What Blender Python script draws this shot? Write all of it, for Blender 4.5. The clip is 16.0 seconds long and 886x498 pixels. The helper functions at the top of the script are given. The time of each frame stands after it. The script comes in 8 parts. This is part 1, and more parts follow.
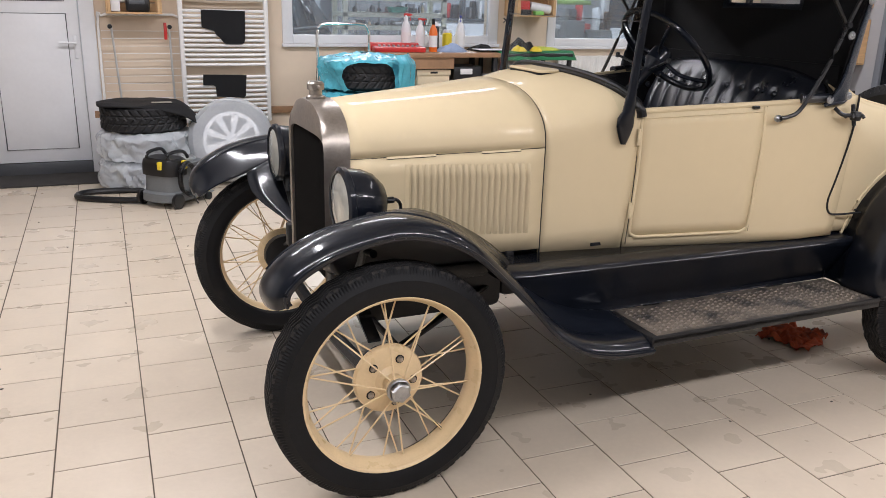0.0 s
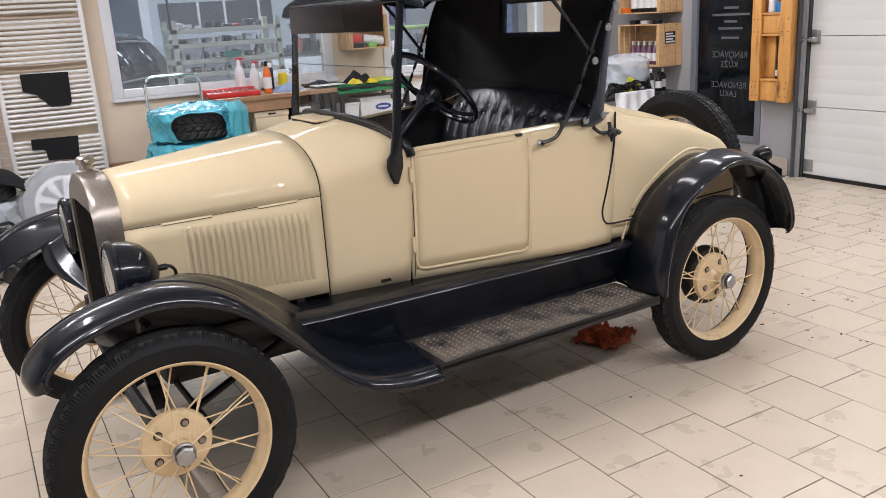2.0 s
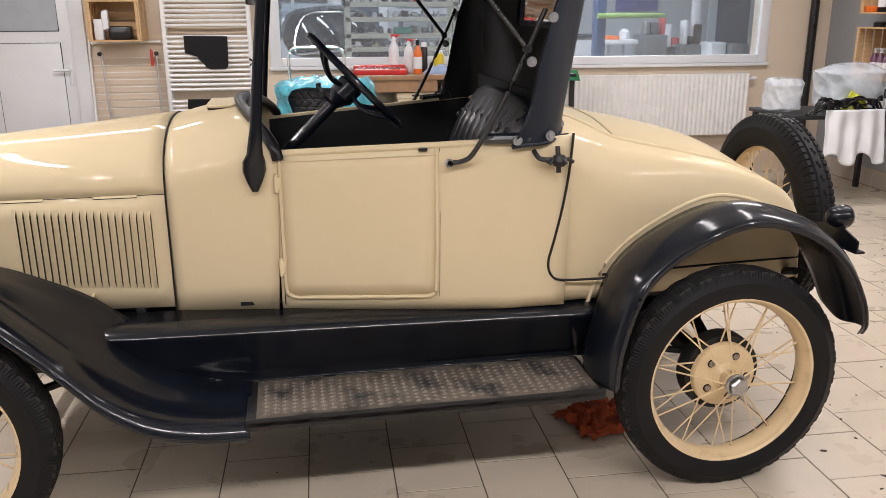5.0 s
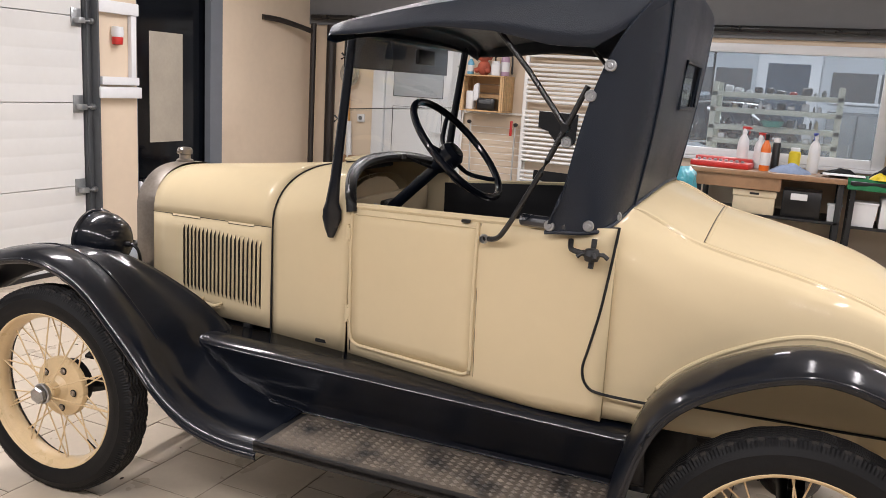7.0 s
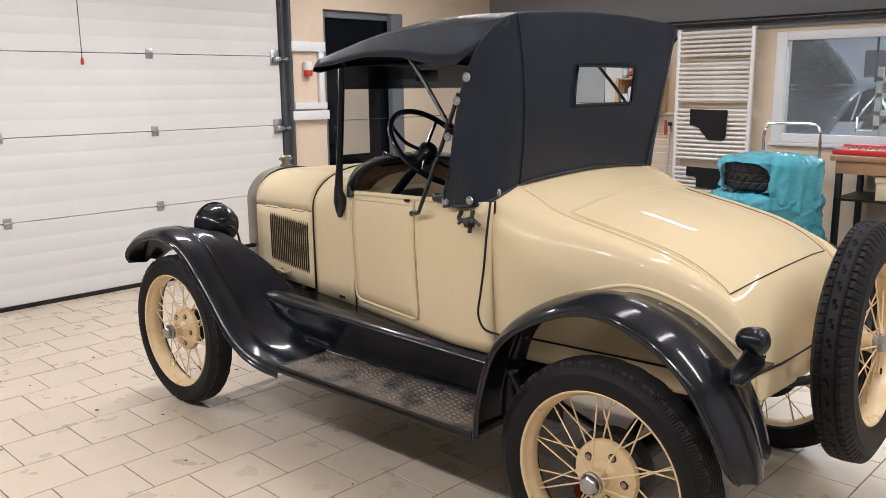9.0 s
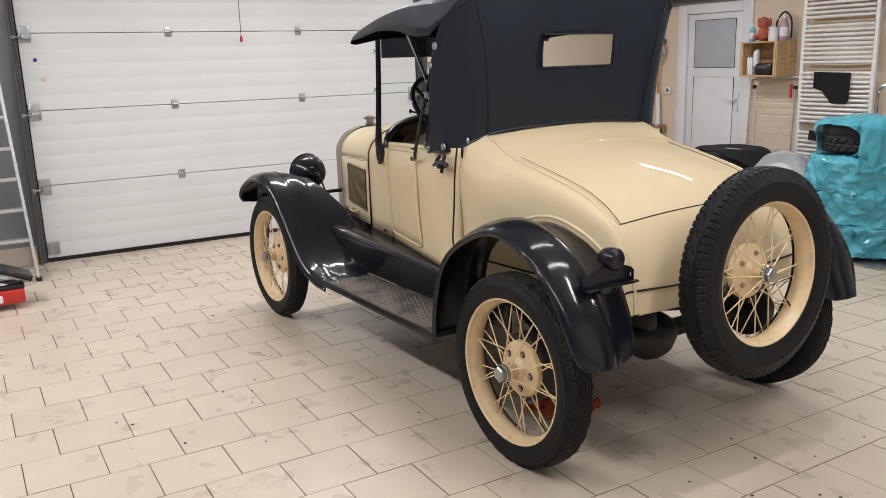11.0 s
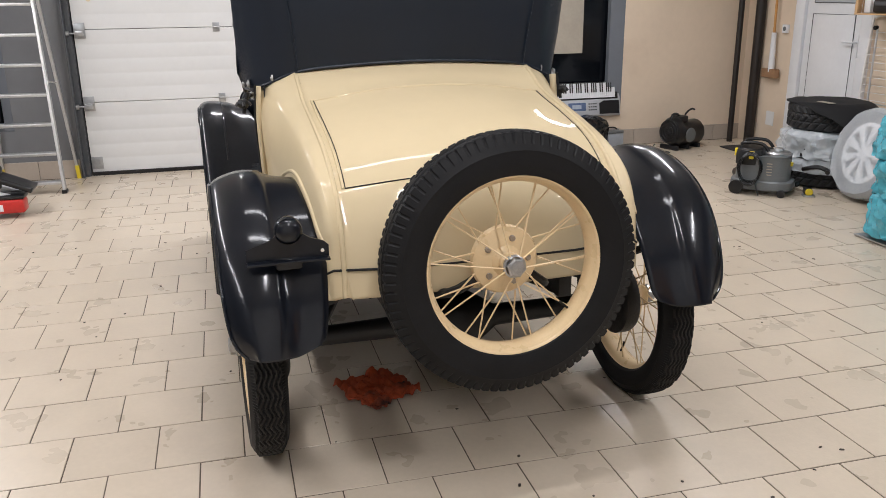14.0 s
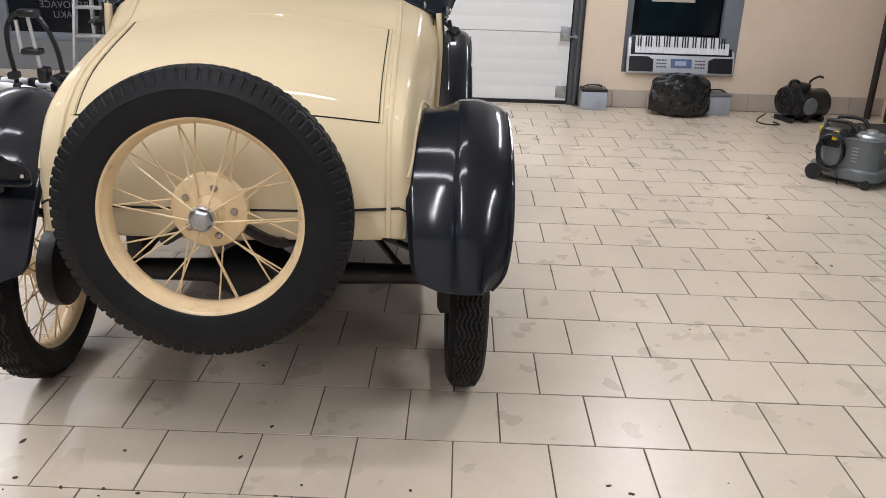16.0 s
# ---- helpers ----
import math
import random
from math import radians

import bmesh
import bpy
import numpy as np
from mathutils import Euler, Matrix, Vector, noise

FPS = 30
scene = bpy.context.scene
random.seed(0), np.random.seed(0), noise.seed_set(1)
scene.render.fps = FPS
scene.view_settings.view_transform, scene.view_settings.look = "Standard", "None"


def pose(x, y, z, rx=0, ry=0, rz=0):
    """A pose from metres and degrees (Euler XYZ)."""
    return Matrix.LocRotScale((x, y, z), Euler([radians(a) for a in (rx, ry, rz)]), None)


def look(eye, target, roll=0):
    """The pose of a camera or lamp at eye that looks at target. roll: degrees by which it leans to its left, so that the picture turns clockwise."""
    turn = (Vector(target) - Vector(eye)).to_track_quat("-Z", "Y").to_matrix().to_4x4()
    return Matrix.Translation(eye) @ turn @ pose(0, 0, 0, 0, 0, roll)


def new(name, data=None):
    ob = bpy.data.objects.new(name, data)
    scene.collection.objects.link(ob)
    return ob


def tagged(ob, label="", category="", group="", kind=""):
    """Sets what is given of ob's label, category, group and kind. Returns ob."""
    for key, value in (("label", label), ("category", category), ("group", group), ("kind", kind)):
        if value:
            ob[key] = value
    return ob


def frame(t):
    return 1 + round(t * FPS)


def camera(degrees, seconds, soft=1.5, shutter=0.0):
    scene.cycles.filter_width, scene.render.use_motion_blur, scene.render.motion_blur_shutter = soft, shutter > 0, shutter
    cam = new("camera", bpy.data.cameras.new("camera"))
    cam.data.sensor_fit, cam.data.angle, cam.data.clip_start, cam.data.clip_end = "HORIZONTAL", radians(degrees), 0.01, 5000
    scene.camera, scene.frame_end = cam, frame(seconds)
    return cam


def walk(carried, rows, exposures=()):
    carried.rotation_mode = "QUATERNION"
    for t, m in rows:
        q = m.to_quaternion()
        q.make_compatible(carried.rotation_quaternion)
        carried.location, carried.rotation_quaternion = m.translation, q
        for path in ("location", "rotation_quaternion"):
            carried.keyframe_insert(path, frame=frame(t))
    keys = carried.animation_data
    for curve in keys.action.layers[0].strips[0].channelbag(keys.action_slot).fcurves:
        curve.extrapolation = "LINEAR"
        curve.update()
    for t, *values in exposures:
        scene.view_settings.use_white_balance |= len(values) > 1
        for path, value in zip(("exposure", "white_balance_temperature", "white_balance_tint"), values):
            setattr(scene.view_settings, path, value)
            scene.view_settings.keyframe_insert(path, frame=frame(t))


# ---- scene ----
cam = camera(56.6, 16.0, soft=0.85)
PATH = [
    (0, (-0.758, -2.074, 1.554), (-0.031, -0.306, 0.964), 1.5),
    (0.4, (-0.754, -2.146, 1.57), (0.062, -0.409, 1.008), 0.7),
    (0.5, (-0.746, -2.158, 1.575), (0.103, -0.435, 1.018), 0.3),
    (1, (-0.748, -2.263, 1.617), (0.187, -0.587, 1.054), -1.9),
    (1.5, (-0.618, -2.322, 1.644), (0.322, -0.653, 1.068), -3.3),
    (2, (-0.396, -2.342, 1.666), (0.544, -0.664, 1.116), -3.5),
    (2.5, (-0.186, -2.303, 1.65), (0.732, -0.607, 1.116), -3.4),
    (3, (0.061, -2.181, 1.631), (0.926, -0.457, 1.103), -2.9),
    (3.2, (0.148, -2.156, 1.623), (0.987, -0.419, 1.096), -2.6),
    (5.3, (1.404, -2.158, 1.601), (1.521, -0.242, 1.039), -0.3),
    (5.5, (1.546, -2.18, 1.609), (1.548, -0.261, 1.049), -0.4),
    (6, (1.835, -2.159, 1.597), (1.595, -0.252, 1.044), -0.6),
    (6.5, (2.111, -2.031, 1.617), (1.56, -0.175, 1.117), 0.5),
    (7, (2.444, -1.902, 1.585), (1.644, -0.112, 1.19), 3.5),
    (7.5, (2.78, -1.882, 1.594), (1.825, -0.168, 1.21), 3.2),
    (8, (3.142, -1.932, 1.64), (2.019, -0.333, 1.213), 1.1),
    (8.2, (3.277, -1.966, 1.637), (2.114, -0.396, 1.213), 0.5),
    (10.3, (4.743, -1.582, 1.61), (3.096, -0.514, 1.227), -0.8),
    (10.5, (4.837, -1.566, 1.602), (3.174, -0.528, 1.208), -1.0),
    (11, (5.031, -1.548, 1.599), (3.349, -0.563, 1.15), -1.7),
    (11.5, (5.149, -1.353, 1.592), (3.449, -0.424, 1.097), -1.8),
    (12, (5.199, -1.052, 1.59), (3.463, -0.203, 1.074), -1.5),
    (12.5, (5.213, -0.803, 1.588), (3.444, -0.021, 1.077), -1.6),
    (13, (5.2, -0.504, 1.588), (3.402, 0.201, 1.069), -1.8),
    (13.5, (5.255, -0.139, 1.571), (3.42, 0.434, 1.021), -1.6),
    (14, (5.261, 0.206, 1.56), (3.415, 0.691, 0.963), -0.6),
    (14.5, (5.229, 0.567, 1.564), (3.369, 0.943, 0.935), 0.0),
    (15, (5.24, 0.967, 1.544), (3.359, 1.14, 0.886), -0.5),
    (15.5, (5.213, 1.335, 1.536), (3.342, 1.393, 0.831), -0.1),
    (16, (5.127, 1.667, 1.523), (3.265, 1.642, 0.794), 1.8),
]
EXPOSURES = [(0, 0.01, 6230, 13), (1.5, -0.03, 6220, 13), (3.2, 0.02, 6200, 13), (5.3, 0.05, 6580, 13), (8.2, -0.02, 6500, 13), (10.3, -0.17, 6380, 10), (13, -0.19, 6330, 10), (14.5, -0.12, 6280, 10), (15.5, -0.10, 6220, 10), (16, -0.11, 6080, 10)]
walk(cam, [(t, look(eye, target, roll)) for t, eye, target, roll in PATH], exposures=EXPOSURES)

# ---- world and light ----
world = bpy.data.worlds.new("night")
scene.world = world
world.use_nodes = True
world.node_tree.nodes["Background"].inputs[0].default_value = (0.02, 0.025, 0.035, 1)
world.node_tree.nodes["Background"].inputs[1].default_value = 0.3


def area_lamp(name, m, sx, sy, watts, colour):
    d = bpy.data.lights.new(name, "AREA")
    d.shape, d.size, d.size_y, d.energy, d.color = "RECTANGLE", sx, sy, watts, colour
    ob = new(name, d)
    ob.matrix_world = m
    return ob


WARM = (1.0, 0.975, 0.99)
COOL = (0.92, 0.97, 1.0)
LAMPS = {(-0.9, -2.2): 63.0, (1.75, -2.2): 73.7, (4.6, -2.2): 42.9, (-0.9, 0.75): 52.0, (2.33, 0.75): 10.5, (3.3, 0.75): 16.0, (4.6, 0.75): 38.0,
         (-0.9, 3.3): 43.0, (1.0, 3.3): 34.0, (4.6, 3.6): 46.0}


def lamp_turn(x, y):
    """Lights run along the car, but for those of the middle row over and before it."""
    return 0 if y == 0.75 and x < 4 else 90


for (lx, ly), watts in LAMPS.items():
    area_lamp("ceiling_light_lamp", pose(lx, ly, 2.885, 0, 0, lamp_turn(lx, ly)), 0.08, 2.5 if ly < 0 else 1.5, watts, WARM)
# unseen area lights added to brighten the room behind the windows
for lx in (1.4, 4.4):
    area_lamp("workshop_lamp", pose(lx, 8.0, 3.1, 0, 0, 0), 2.4, 0.4, 165, COOL)

# ---- materials ----


def material(name, base, rough=0.5, metal=0.0, var=0.12, scale=6.0, bump=0.0, bscale=80.0, coat=0.0, spec=0.5,
             rand=0.0, island=0.0, dirt=None, dirt_at=0.62, dirt_scale=3.0, alpha=1.0, transmission=0.0, stretch=(1, 1, 1), rvar=0.1, coat_rough=0.05, placed=False, smear=None):
    m = bpy.data.materials.new(name)
    m.use_nodes = True
    nt = m.node_tree
    bs = nt.nodes["Principled BSDF"]
    tc = nt.nodes.new("ShaderNodeTexCoord")
    mp = nt.nodes.new("ShaderNodeMapping")
    mp.inputs["Scale"].default_value = stretch
    where = nt.nodes.new("ShaderNodeNewGeometry").outputs["Position"] if placed else tc.outputs["Object"]
    nt.links.new(where, mp.inputs["Vector"])

    def tex(sc, detail):
        n = nt.nodes.new("ShaderNodeTexNoise")
        n.inputs["Scale"].default_value, n.inputs["Detail"].default_value = sc, detail
        nt.links.new(mp.outputs[0], n.inputs["Vector"])
        return n
    n1, n2 = tex(scale, 3), tex(scale * 9, 4)
    add = nt.nodes.new("ShaderNodeMath")
    add.operation = "MULTIPLY_ADD"
    nt.links.new(n2.outputs[0], add.inputs[0])
    add.inputs[1].default_value = 0.5
    nt.links.new(n1.outputs[0], add.inputs[2])
    value = add.outputs[0]
    if rand or island:
        src = nt.nodes.new("ShaderNodeObjectInfo").outputs["Random"] if rand else nt.nodes.new("ShaderNodeNewGeometry").outputs["Random Per Island"]
        a2 = nt.nodes.new("ShaderNodeMath")
        a2.operation = "MULTIPLY_ADD"
        nt.links.new(src, a2.inputs[0])
        a2.inputs[1].default_value = rand or island
        nt.links.new(value, a2.inputs[2])
        value = a2.outputs[0]
    ramp = nt.nodes.new("ShaderNodeMapRange")
    ramp.inputs["From Min"].default_value, ramp.inputs["From Max"].default_value = 0.45, 1.05 + (rand or island)
    nt.links.new(value, ramp.inputs["Value"])
    mix = nt.nodes.new("ShaderNodeMix")
    mix.data_type = "RGBA"
    mix.inputs["A"].default_value = (*[max(0, c * (1 - var)) for c in base], 1)
    mix.inputs["B"].default_value = (*[min(1, c * (1 + var)) for c in base], 1)
    nt.links.new(ramp.outputs[0], mix.inputs["Factor"])
    colour = mix.outputs["Result"]
    if dirt:
        nd = tex(dirt_scale, 6)
        r2 = nt.nodes.new("ShaderNodeMapRange")
        r2.inputs["From Min"].default_value, r2.inputs["From Max"].default_value = dirt_at, dirt_at + 0.16
        nt.links.new(nd.outputs[0], r2.inputs["Value"])
        md = nt.nodes.new("ShaderNodeMix")
        md.data_type = "RGBA"
        nt.links.new(r2.outputs[0], md.inputs["Factor"])
        nt.links.new(colour, md.inputs["A"])
        md.inputs["B"].default_value = (*dirt, 1)
        colour = md.outputs["Result"]
    if smear:
        ns = tex(0.9, 7)
        r3 = nt.nodes.new("ShaderNodeMapRange")
        r3.inputs["From Min"].default_value, r3.inputs["From Max"].default_value, r3.inputs["To Max"].default_value = 0.50, 0.75, 0.30
        nt.links.new(ns.outputs[0], r3.inputs["Value"])
        ms = nt.nodes.new("ShaderNodeMix")
        ms.data_type = "RGBA"
        nt.links.new(r3.outputs[0], ms.inputs["Factor"])
        nt.links.new(colour, ms.inputs["A"])
        ms.inputs["B"].default_value = (*smear, 1)
        colour = ms.outputs["Result"]
    nt.links.new(colour, bs.inputs["Base Color"])
    rr = nt.nodes.new("ShaderNodeMapRange")
    rr.inputs["To Min"].default_value, rr.inputs["To Max"].default_value = max(0.02, rough - rvar), min(1, rough + rvar)
    nt.links.new(n1.outputs[0], rr.inputs["Value"])
    nt.links.new(rr.outputs[0], bs.inputs["Roughness"])
    bs.inputs["Metallic"].default_value = metal
    bs.inputs["Specular IOR Level"].default_value = spec
    bs.inputs["Coat Weight"].default_value = coat
    bs.inputs["Coat Roughness"].default_value = coat_rough
    bs.inputs["Alpha"].default_value = alpha
    bs.inputs["Transmission Weight"].default_value = transmission
    if bump:
        nb = tex(bscale, 4)
        b = nt.nodes.new("ShaderNodeBump")
        b.inputs["Strength"].default_value, b.inputs["Distance"].default_value = min(1, bump), 0.004
        nt.links.new(nb.outputs[0], b.inputs["Height"])
        nt.links.new(b.outputs[0], bs.inputs["Normal"])
    return m


def glass_material(name, tint, rough=0.02, mixin=0.9):
    m = bpy.data.materials.new(name)
    m.use_nodes = True
    nt = m.node_tree
    nt.nodes.remove(nt.nodes["Principled BSDF"])
    out = nt.nodes["Material Output"]
    tr, gl, mx, lw = (nt.nodes.new("ShaderNodeBsdf" + k) if k in ("Transparent", "Glossy") else nt.nodes.new(k) for k in ("Transparent", "Glossy", "ShaderNodeMixShader", "ShaderNodeLayerWeight"))
    pw, fr = nt.nodes.new("ShaderNodeMath"), nt.nodes.new("ShaderNodeMath")
    pw.operation, fr.operation = "POWER", "MULTIPLY_ADD"
    pw.inputs[1].default_value, fr.inputs[1].default_value, fr.inputs[2].default_value = 5.0, 0.9, 0.035
    nt.links.new(lw.outputs["Facing"], pw.inputs[0])
    nt.links.new(pw.outputs[0], fr.inputs[0])
    tr.inputs[0].default_value = (*tint, 1)
    gl.inputs["Roughness"].default_value = rough
    nt.links.new(fr.outputs[0], mx.inputs[0])
    nt.links.new(tr.outputs[0], mx.inputs[1])
    nt.links.new(gl.outputs[0], mx.inputs[2])
    nt.links.new(mx.outputs[0], out.inputs[0])
    return m


def glow_material(name, colour, strength):
    m = bpy.data.materials.new(name)
    m.use_nodes = True
    bs = m.node_tree.nodes["Principled BSDF"]
    bs.inputs["Emission Color"].default_value = (*colour, 1)
    bs.inputs["Emission Strength"].default_value = strength
    return m


CREAM = material("cream_paint", (0.648, 0.536, 0.346), 0.4, var=0.03, scale=2, coat=0.48, coat_rough=0.03, rvar=0.03, spec=0.0, bump=0.02, bscale=25)
CREAM_IN = material("cream_paint_dull", (0.62, 0.49, 0.31), 0.4, var=0.06, scale=5)
CREAM_WHEEL = material("cream_wheel_paint", (0.70, 0.53, 0.31), 0.3, var=0.08, scale=14, dirt=(0.35, 0.22, 0.1), dirt_at=0.68, dirt_scale=16)
BLACK = material("black_gloss_paint", (0.0044, 0.0060, 0.0102), 0.42, var=0.3, scale=5, coat=0.74, coat_rough=0.12, rvar=0.05, spec=0.08)
BLACK_DULL = material("black_chassis", (0.007, 0.007, 0.008), 0.5, var=0.4, scale=12, bump=0.3, bscale=120)
IRON = material("black_iron", (0.012, 0.012, 0.013), 0.3, var=0.3, scale=20)
RUBBER = material("tyre_rubber", (0.0085, 0.0085, 0.0092), 0.55, var=0.25, scale=10, bump=0.15, bscale=160, dirt=(0.020, 0.018, 0.016), dirt_at=0.64, dirt_scale=7, spec=0.2)
TREAD = material("worn_tread_rubber", (0.034, 0.031, 0.028), 0.75, var=0.35, scale=14, bump=0.2, bscale=160, spec=0.2)
VINYL = material("black_vinyl", (0.007, 0.013, 0.025), 0.34, var=0.12, scale=4, spec=0.42, bump=0.35, bscale=420)
VINYL_IN = material("black_lining", (0.004, 0.004, 0.005), 0.8, var=0.2, scale=9)
LEATHER = material("black_leather", (0.010, 0.012, 0.018), 0.30, spec=0.8, var=0.2, scale=12, bump=0.25, bscale=200)
NICKEL = material("tarnished_nickel", (0.36, 0.32, 0.28), 0.34, metal=0.9, var=0.25, scale=9, bump=0.1, bscale=60)
CHROME = material("chrome", (0.75, 0.74, 0.72), 0.14, metal=1.0, var=0.06, scale=20)
RADIATOR = material("radiator_mesh", (0.014, 0.013, 0.012), 0.7, var=0.4, scale=60, spec=0.05)
STEP = material("worn_step_tread", (0.15, 0.125, 0.10), 0.55, metal=0.3, var=0.35, scale=14, dirt=(0.025, 0.025, 0.025), dirt_at=0.5, dirt_scale=9, bump=0.2, bscale=90)
# near-black paints the shade in seams, slots and holes; also valve rubber
GAP = material("gap_shade_and_rubber", (0.008, 0.008, 0.008), 0.8, var=0.2)
GLASS = glass_material("clear_glass", (0.93, 0.95, 0.94))
LENS = material("lamp_lens", (0.55, 0.55, 0.50), 0.12, metal=0.5, var=0.1, scale=30, bump=0.5, bscale=30)
REDLENS = material("red_lens", (0.35, 0.012, 0.012), 0.2, var=0.3, scale=30)
HAZY = glass_material("hazy_glass", (0.80, 0.83, 0.86), 0.05)
nt = HAZY.node_tree
# pale diffuse veil paints haze and reflections over the workshop panes
veil, both_ways = nt.nodes.new("ShaderNodeBsdfDiffuse"), nt.nodes.new("ShaderNodeMixShader")
veil.inputs[0].default_value = (0.75, 0.8, 0.85, 1)
both_ways.inputs[0].default_value = 0.09
nt.links.new(nt.nodes["Material Output"].inputs[0].links[0].from_socket, both_ways.inputs[1])
nt.links.new(veil.outputs[0], both_ways.inputs[2])
nt.links.new(both_ways.outputs[0], nt.nodes["Material Output"].inputs[0])
SMOKED = glass_material("smoked_visor", (0.17, 0.18, 0.20), 0.3)
TILE = material("floor_tile", (0.56, 0.477, 0.375), 0.30, var=0.10, scale=5, rand=0.3, bump=0.12, bscale=110, dirt=(0.535, 0.454, 0.357), dirt_at=0.62, dirt_scale=7, placed=True, smear=(0.53, 0.445, 0.35))
TILE_REST = material("floor_tile_rest", (0.56, 0.477, 0.375), 0.30, var=0.10, scale=5, island=0.3, bump=0.12, bscale=110, dirt=(0.535, 0.454, 0.357), dirt_at=0.62, dirt_scale=7, placed=True, smear=(0.53, 0.445, 0.35))
GROUT = material("grout", (0.10, 0.076, 0.054), 0.85, var=0.3, scale=9)
BEIGE = material("beige_wall_paint", (0.68, 0.56, 0.43), 0.75, var=0.05, scale=1.6, bump=0.15, bscale=70, dirt=(0.58, 0.46, 0.34), dirt_at=0.60, dirt_scale=1.1)
GREYWALL = material("grey_wall_paint", (0.165, 0.168, 0.175), 0.75, var=0.08, scale=1.4, bump=0.12, bscale=60)
CEILING = material("ceiling_paint", (0.68, 0.68, 0.67), 0.85, var=0.06, scale=1.2)
WHITE = material("white_door_panel", (0.69, 0.69, 0.68), 0.42, var=0.03, scale=2.2, bump=0.12, bscale=300)
WHITEPLASTIC = material("white_plastic", (0.72, 0.73, 0.75), 0.35, var=0.04, scale=4)
ENAMEL = material("white_enamel", (0.78, 0.77, 0.75), 0.28, var=0.03, scale=5)
STEEL = material("galvanised_steel", (0.42, 0.43, 0.44), 0.38, metal=0.85, var=0.2, scale=18)
DARKSTEEL = material("dark_grey_frame", (0.075, 0.08, 0.088), 0.45, var=0.12, scale=8)
GREYFRAME = material("grey_window_frame", (0.15, 0.165, 0.19), 0.45, var=0.08, scale=8)
ALU = material("aluminium", (0.60, 0.60, 0.60), 0.44, metal=0.9, var=0.12, scale=20)
WOOD = material("pine_wood", (0.56, 0.28, 0.08), 0.55, var=0.28, scale=3, stretch=(1, 1, 9), bump=0.2, bscale=30, rand=0.3)
CRATEWOOD = material("crate_wood", (0.56, 0.36, 0.18), 0.6, var=0.25, scale=4, stretch=(2, 2, 12), bump=0.2, bscale=40, rand=0.3)
DESKWOOD = material("desk_wood", (0.30, 0.17, 0.09), 0.45, var=0.25, scale=3, stretch=(1, 8, 1))
BROWN = material("brown_pipe_paint", (0.016, 0.011, 0.009), 0.45, var=0.3, scale=9)
DARKGLASS = material("night_glass", (0.004, 0.005, 0.007), 0.06, var=0.2, scale=2, spec=0.3)
PAPER = material("paper", (0.38, 0.34, 0.28), 0.8, var=0.1, scale=5)
CARD = material("cardboard", (0.66, 0.55, 0.38), 0.75, var=0.06, scale=6)
PALLET = material("pallet_wood", (0.62, 0.31, 0.085), 0.5, var=0.35, scale=5, stretch=(4, 4, 0.8), bump=0.25, bscale=40, rand=0.35, dirt=(0.20, 0.085, 0.025), dirt_at=0.56, dirt_scale=4)
WHITECARD = material("white_cardboard", (0.72, 0.72, 0.72), 0.65, var=0.05, scale=6)
TEAL = material("teal_plastic_bag", (0.095, 0.44, 0.55), 0.12, var=0.25, scale=7, alpha=0.80, bump=0.5, bscale=14)
CARRUBBER = material("car_tyre_rubber", (0.017, 0.017, 0.018), 0.6, var=0.2, scale=12, bump=0.15, bscale=160, spec=0.3)
CLEARBAG = material("clear_plastic_bag", (0.82, 0.87, 0.94), 0.2, var=0.12, scale=6, alpha=0.50, bump=0.4, bscale=24)
THINFILM = material("milky_film", (0.84, 0.88, 0.93), 0.22, var=0.1, scale=5, alpha=0.40, bump=0.25, bscale=16)
THINBAG = material("thin_clear_film", (0.74, 0.80, 0.86), 0.16, var=0.15, scale=6, alpha=0.44, bump=0.8, bscale=9)
HUBNUT = material("dull_hub_nut", (0.40, 0.40, 0.40), 0.32, metal=0.9, var=0.25, scale=30)
BLACKBAG = material("black_plastic_bag", (0.007, 0.007, 0.008), 0.16, var=0.3, scale=9, bump=1.0, bscale=26)
FELT = material("black_felt_mat", (0.006, 0.006, 0.007), 0.9, var=0.3, scale=30, bump=0.3, bscale=200)
MATFLOOR = material("dark_doormat", (0.035, 0.032, 0.030), 0.9, var=0.3, scale=14, bump=0.4, bscale=160)
GREYPLASTIC = material("grey_plastic", (0.13, 0.14, 0.145), 0.42, var=0.1, scale=9)
BLACKPLASTIC = material("black_plastic", (0.006, 0.006, 0.007), 0.34, var=0.25, scale=9)
YELLOW = material("yellow_plastic", (0.75, 0.58, 0.03), 0.4, var=0.1)
RED = material("red_plastic", (0.50, 0.025, 0.02), 0.35, var=0.15)
ORANGE = material("orange_plastic", (0.75, 0.16, 0.02), 0.4, var=0.1)
RAG = material("orange_rag", (0.42, 0.07, 0.02), 0.9, var=0.4, scale=12, bump=0.5, bscale=200, dirt=(0.04, 0.02, 0.015), dirt_at=0.55, dirt_scale=9)
BLUE = material("blue_plastic", (0.03, 0.05, 0.32), 0.4, var=0.1)
BLUECLOTH = material("blue_cloth", (0.30, 0.38, 0.55), 0.9, var=0.25, scale=14, bump=0.4, bscale=120)
GREEN = material("green_cloth", (0.015, 0.16, 0.06), 0.85, var=0.2, scale=9, bump=0.3, bscale=150)
CARBLUE = material("silver_grey_car_paint", (0.09, 0.11, 0.13), 0.25, metal=0.3, var=0.08, coat=0.6)
SIGNTEXT = material("foil_lettering", (0.095, 0.10, 0.105), 0.6, var=0.05)
SKIRT = material("skirting_tile", (0.42, 0.36, 0.30), 0.4, var=0.10, scale=4, rand=0.3)
WORKWALL = material("workshop_wall", (0.58, 0.61, 0.64), 0.7, var=0.05, scale=1.5)
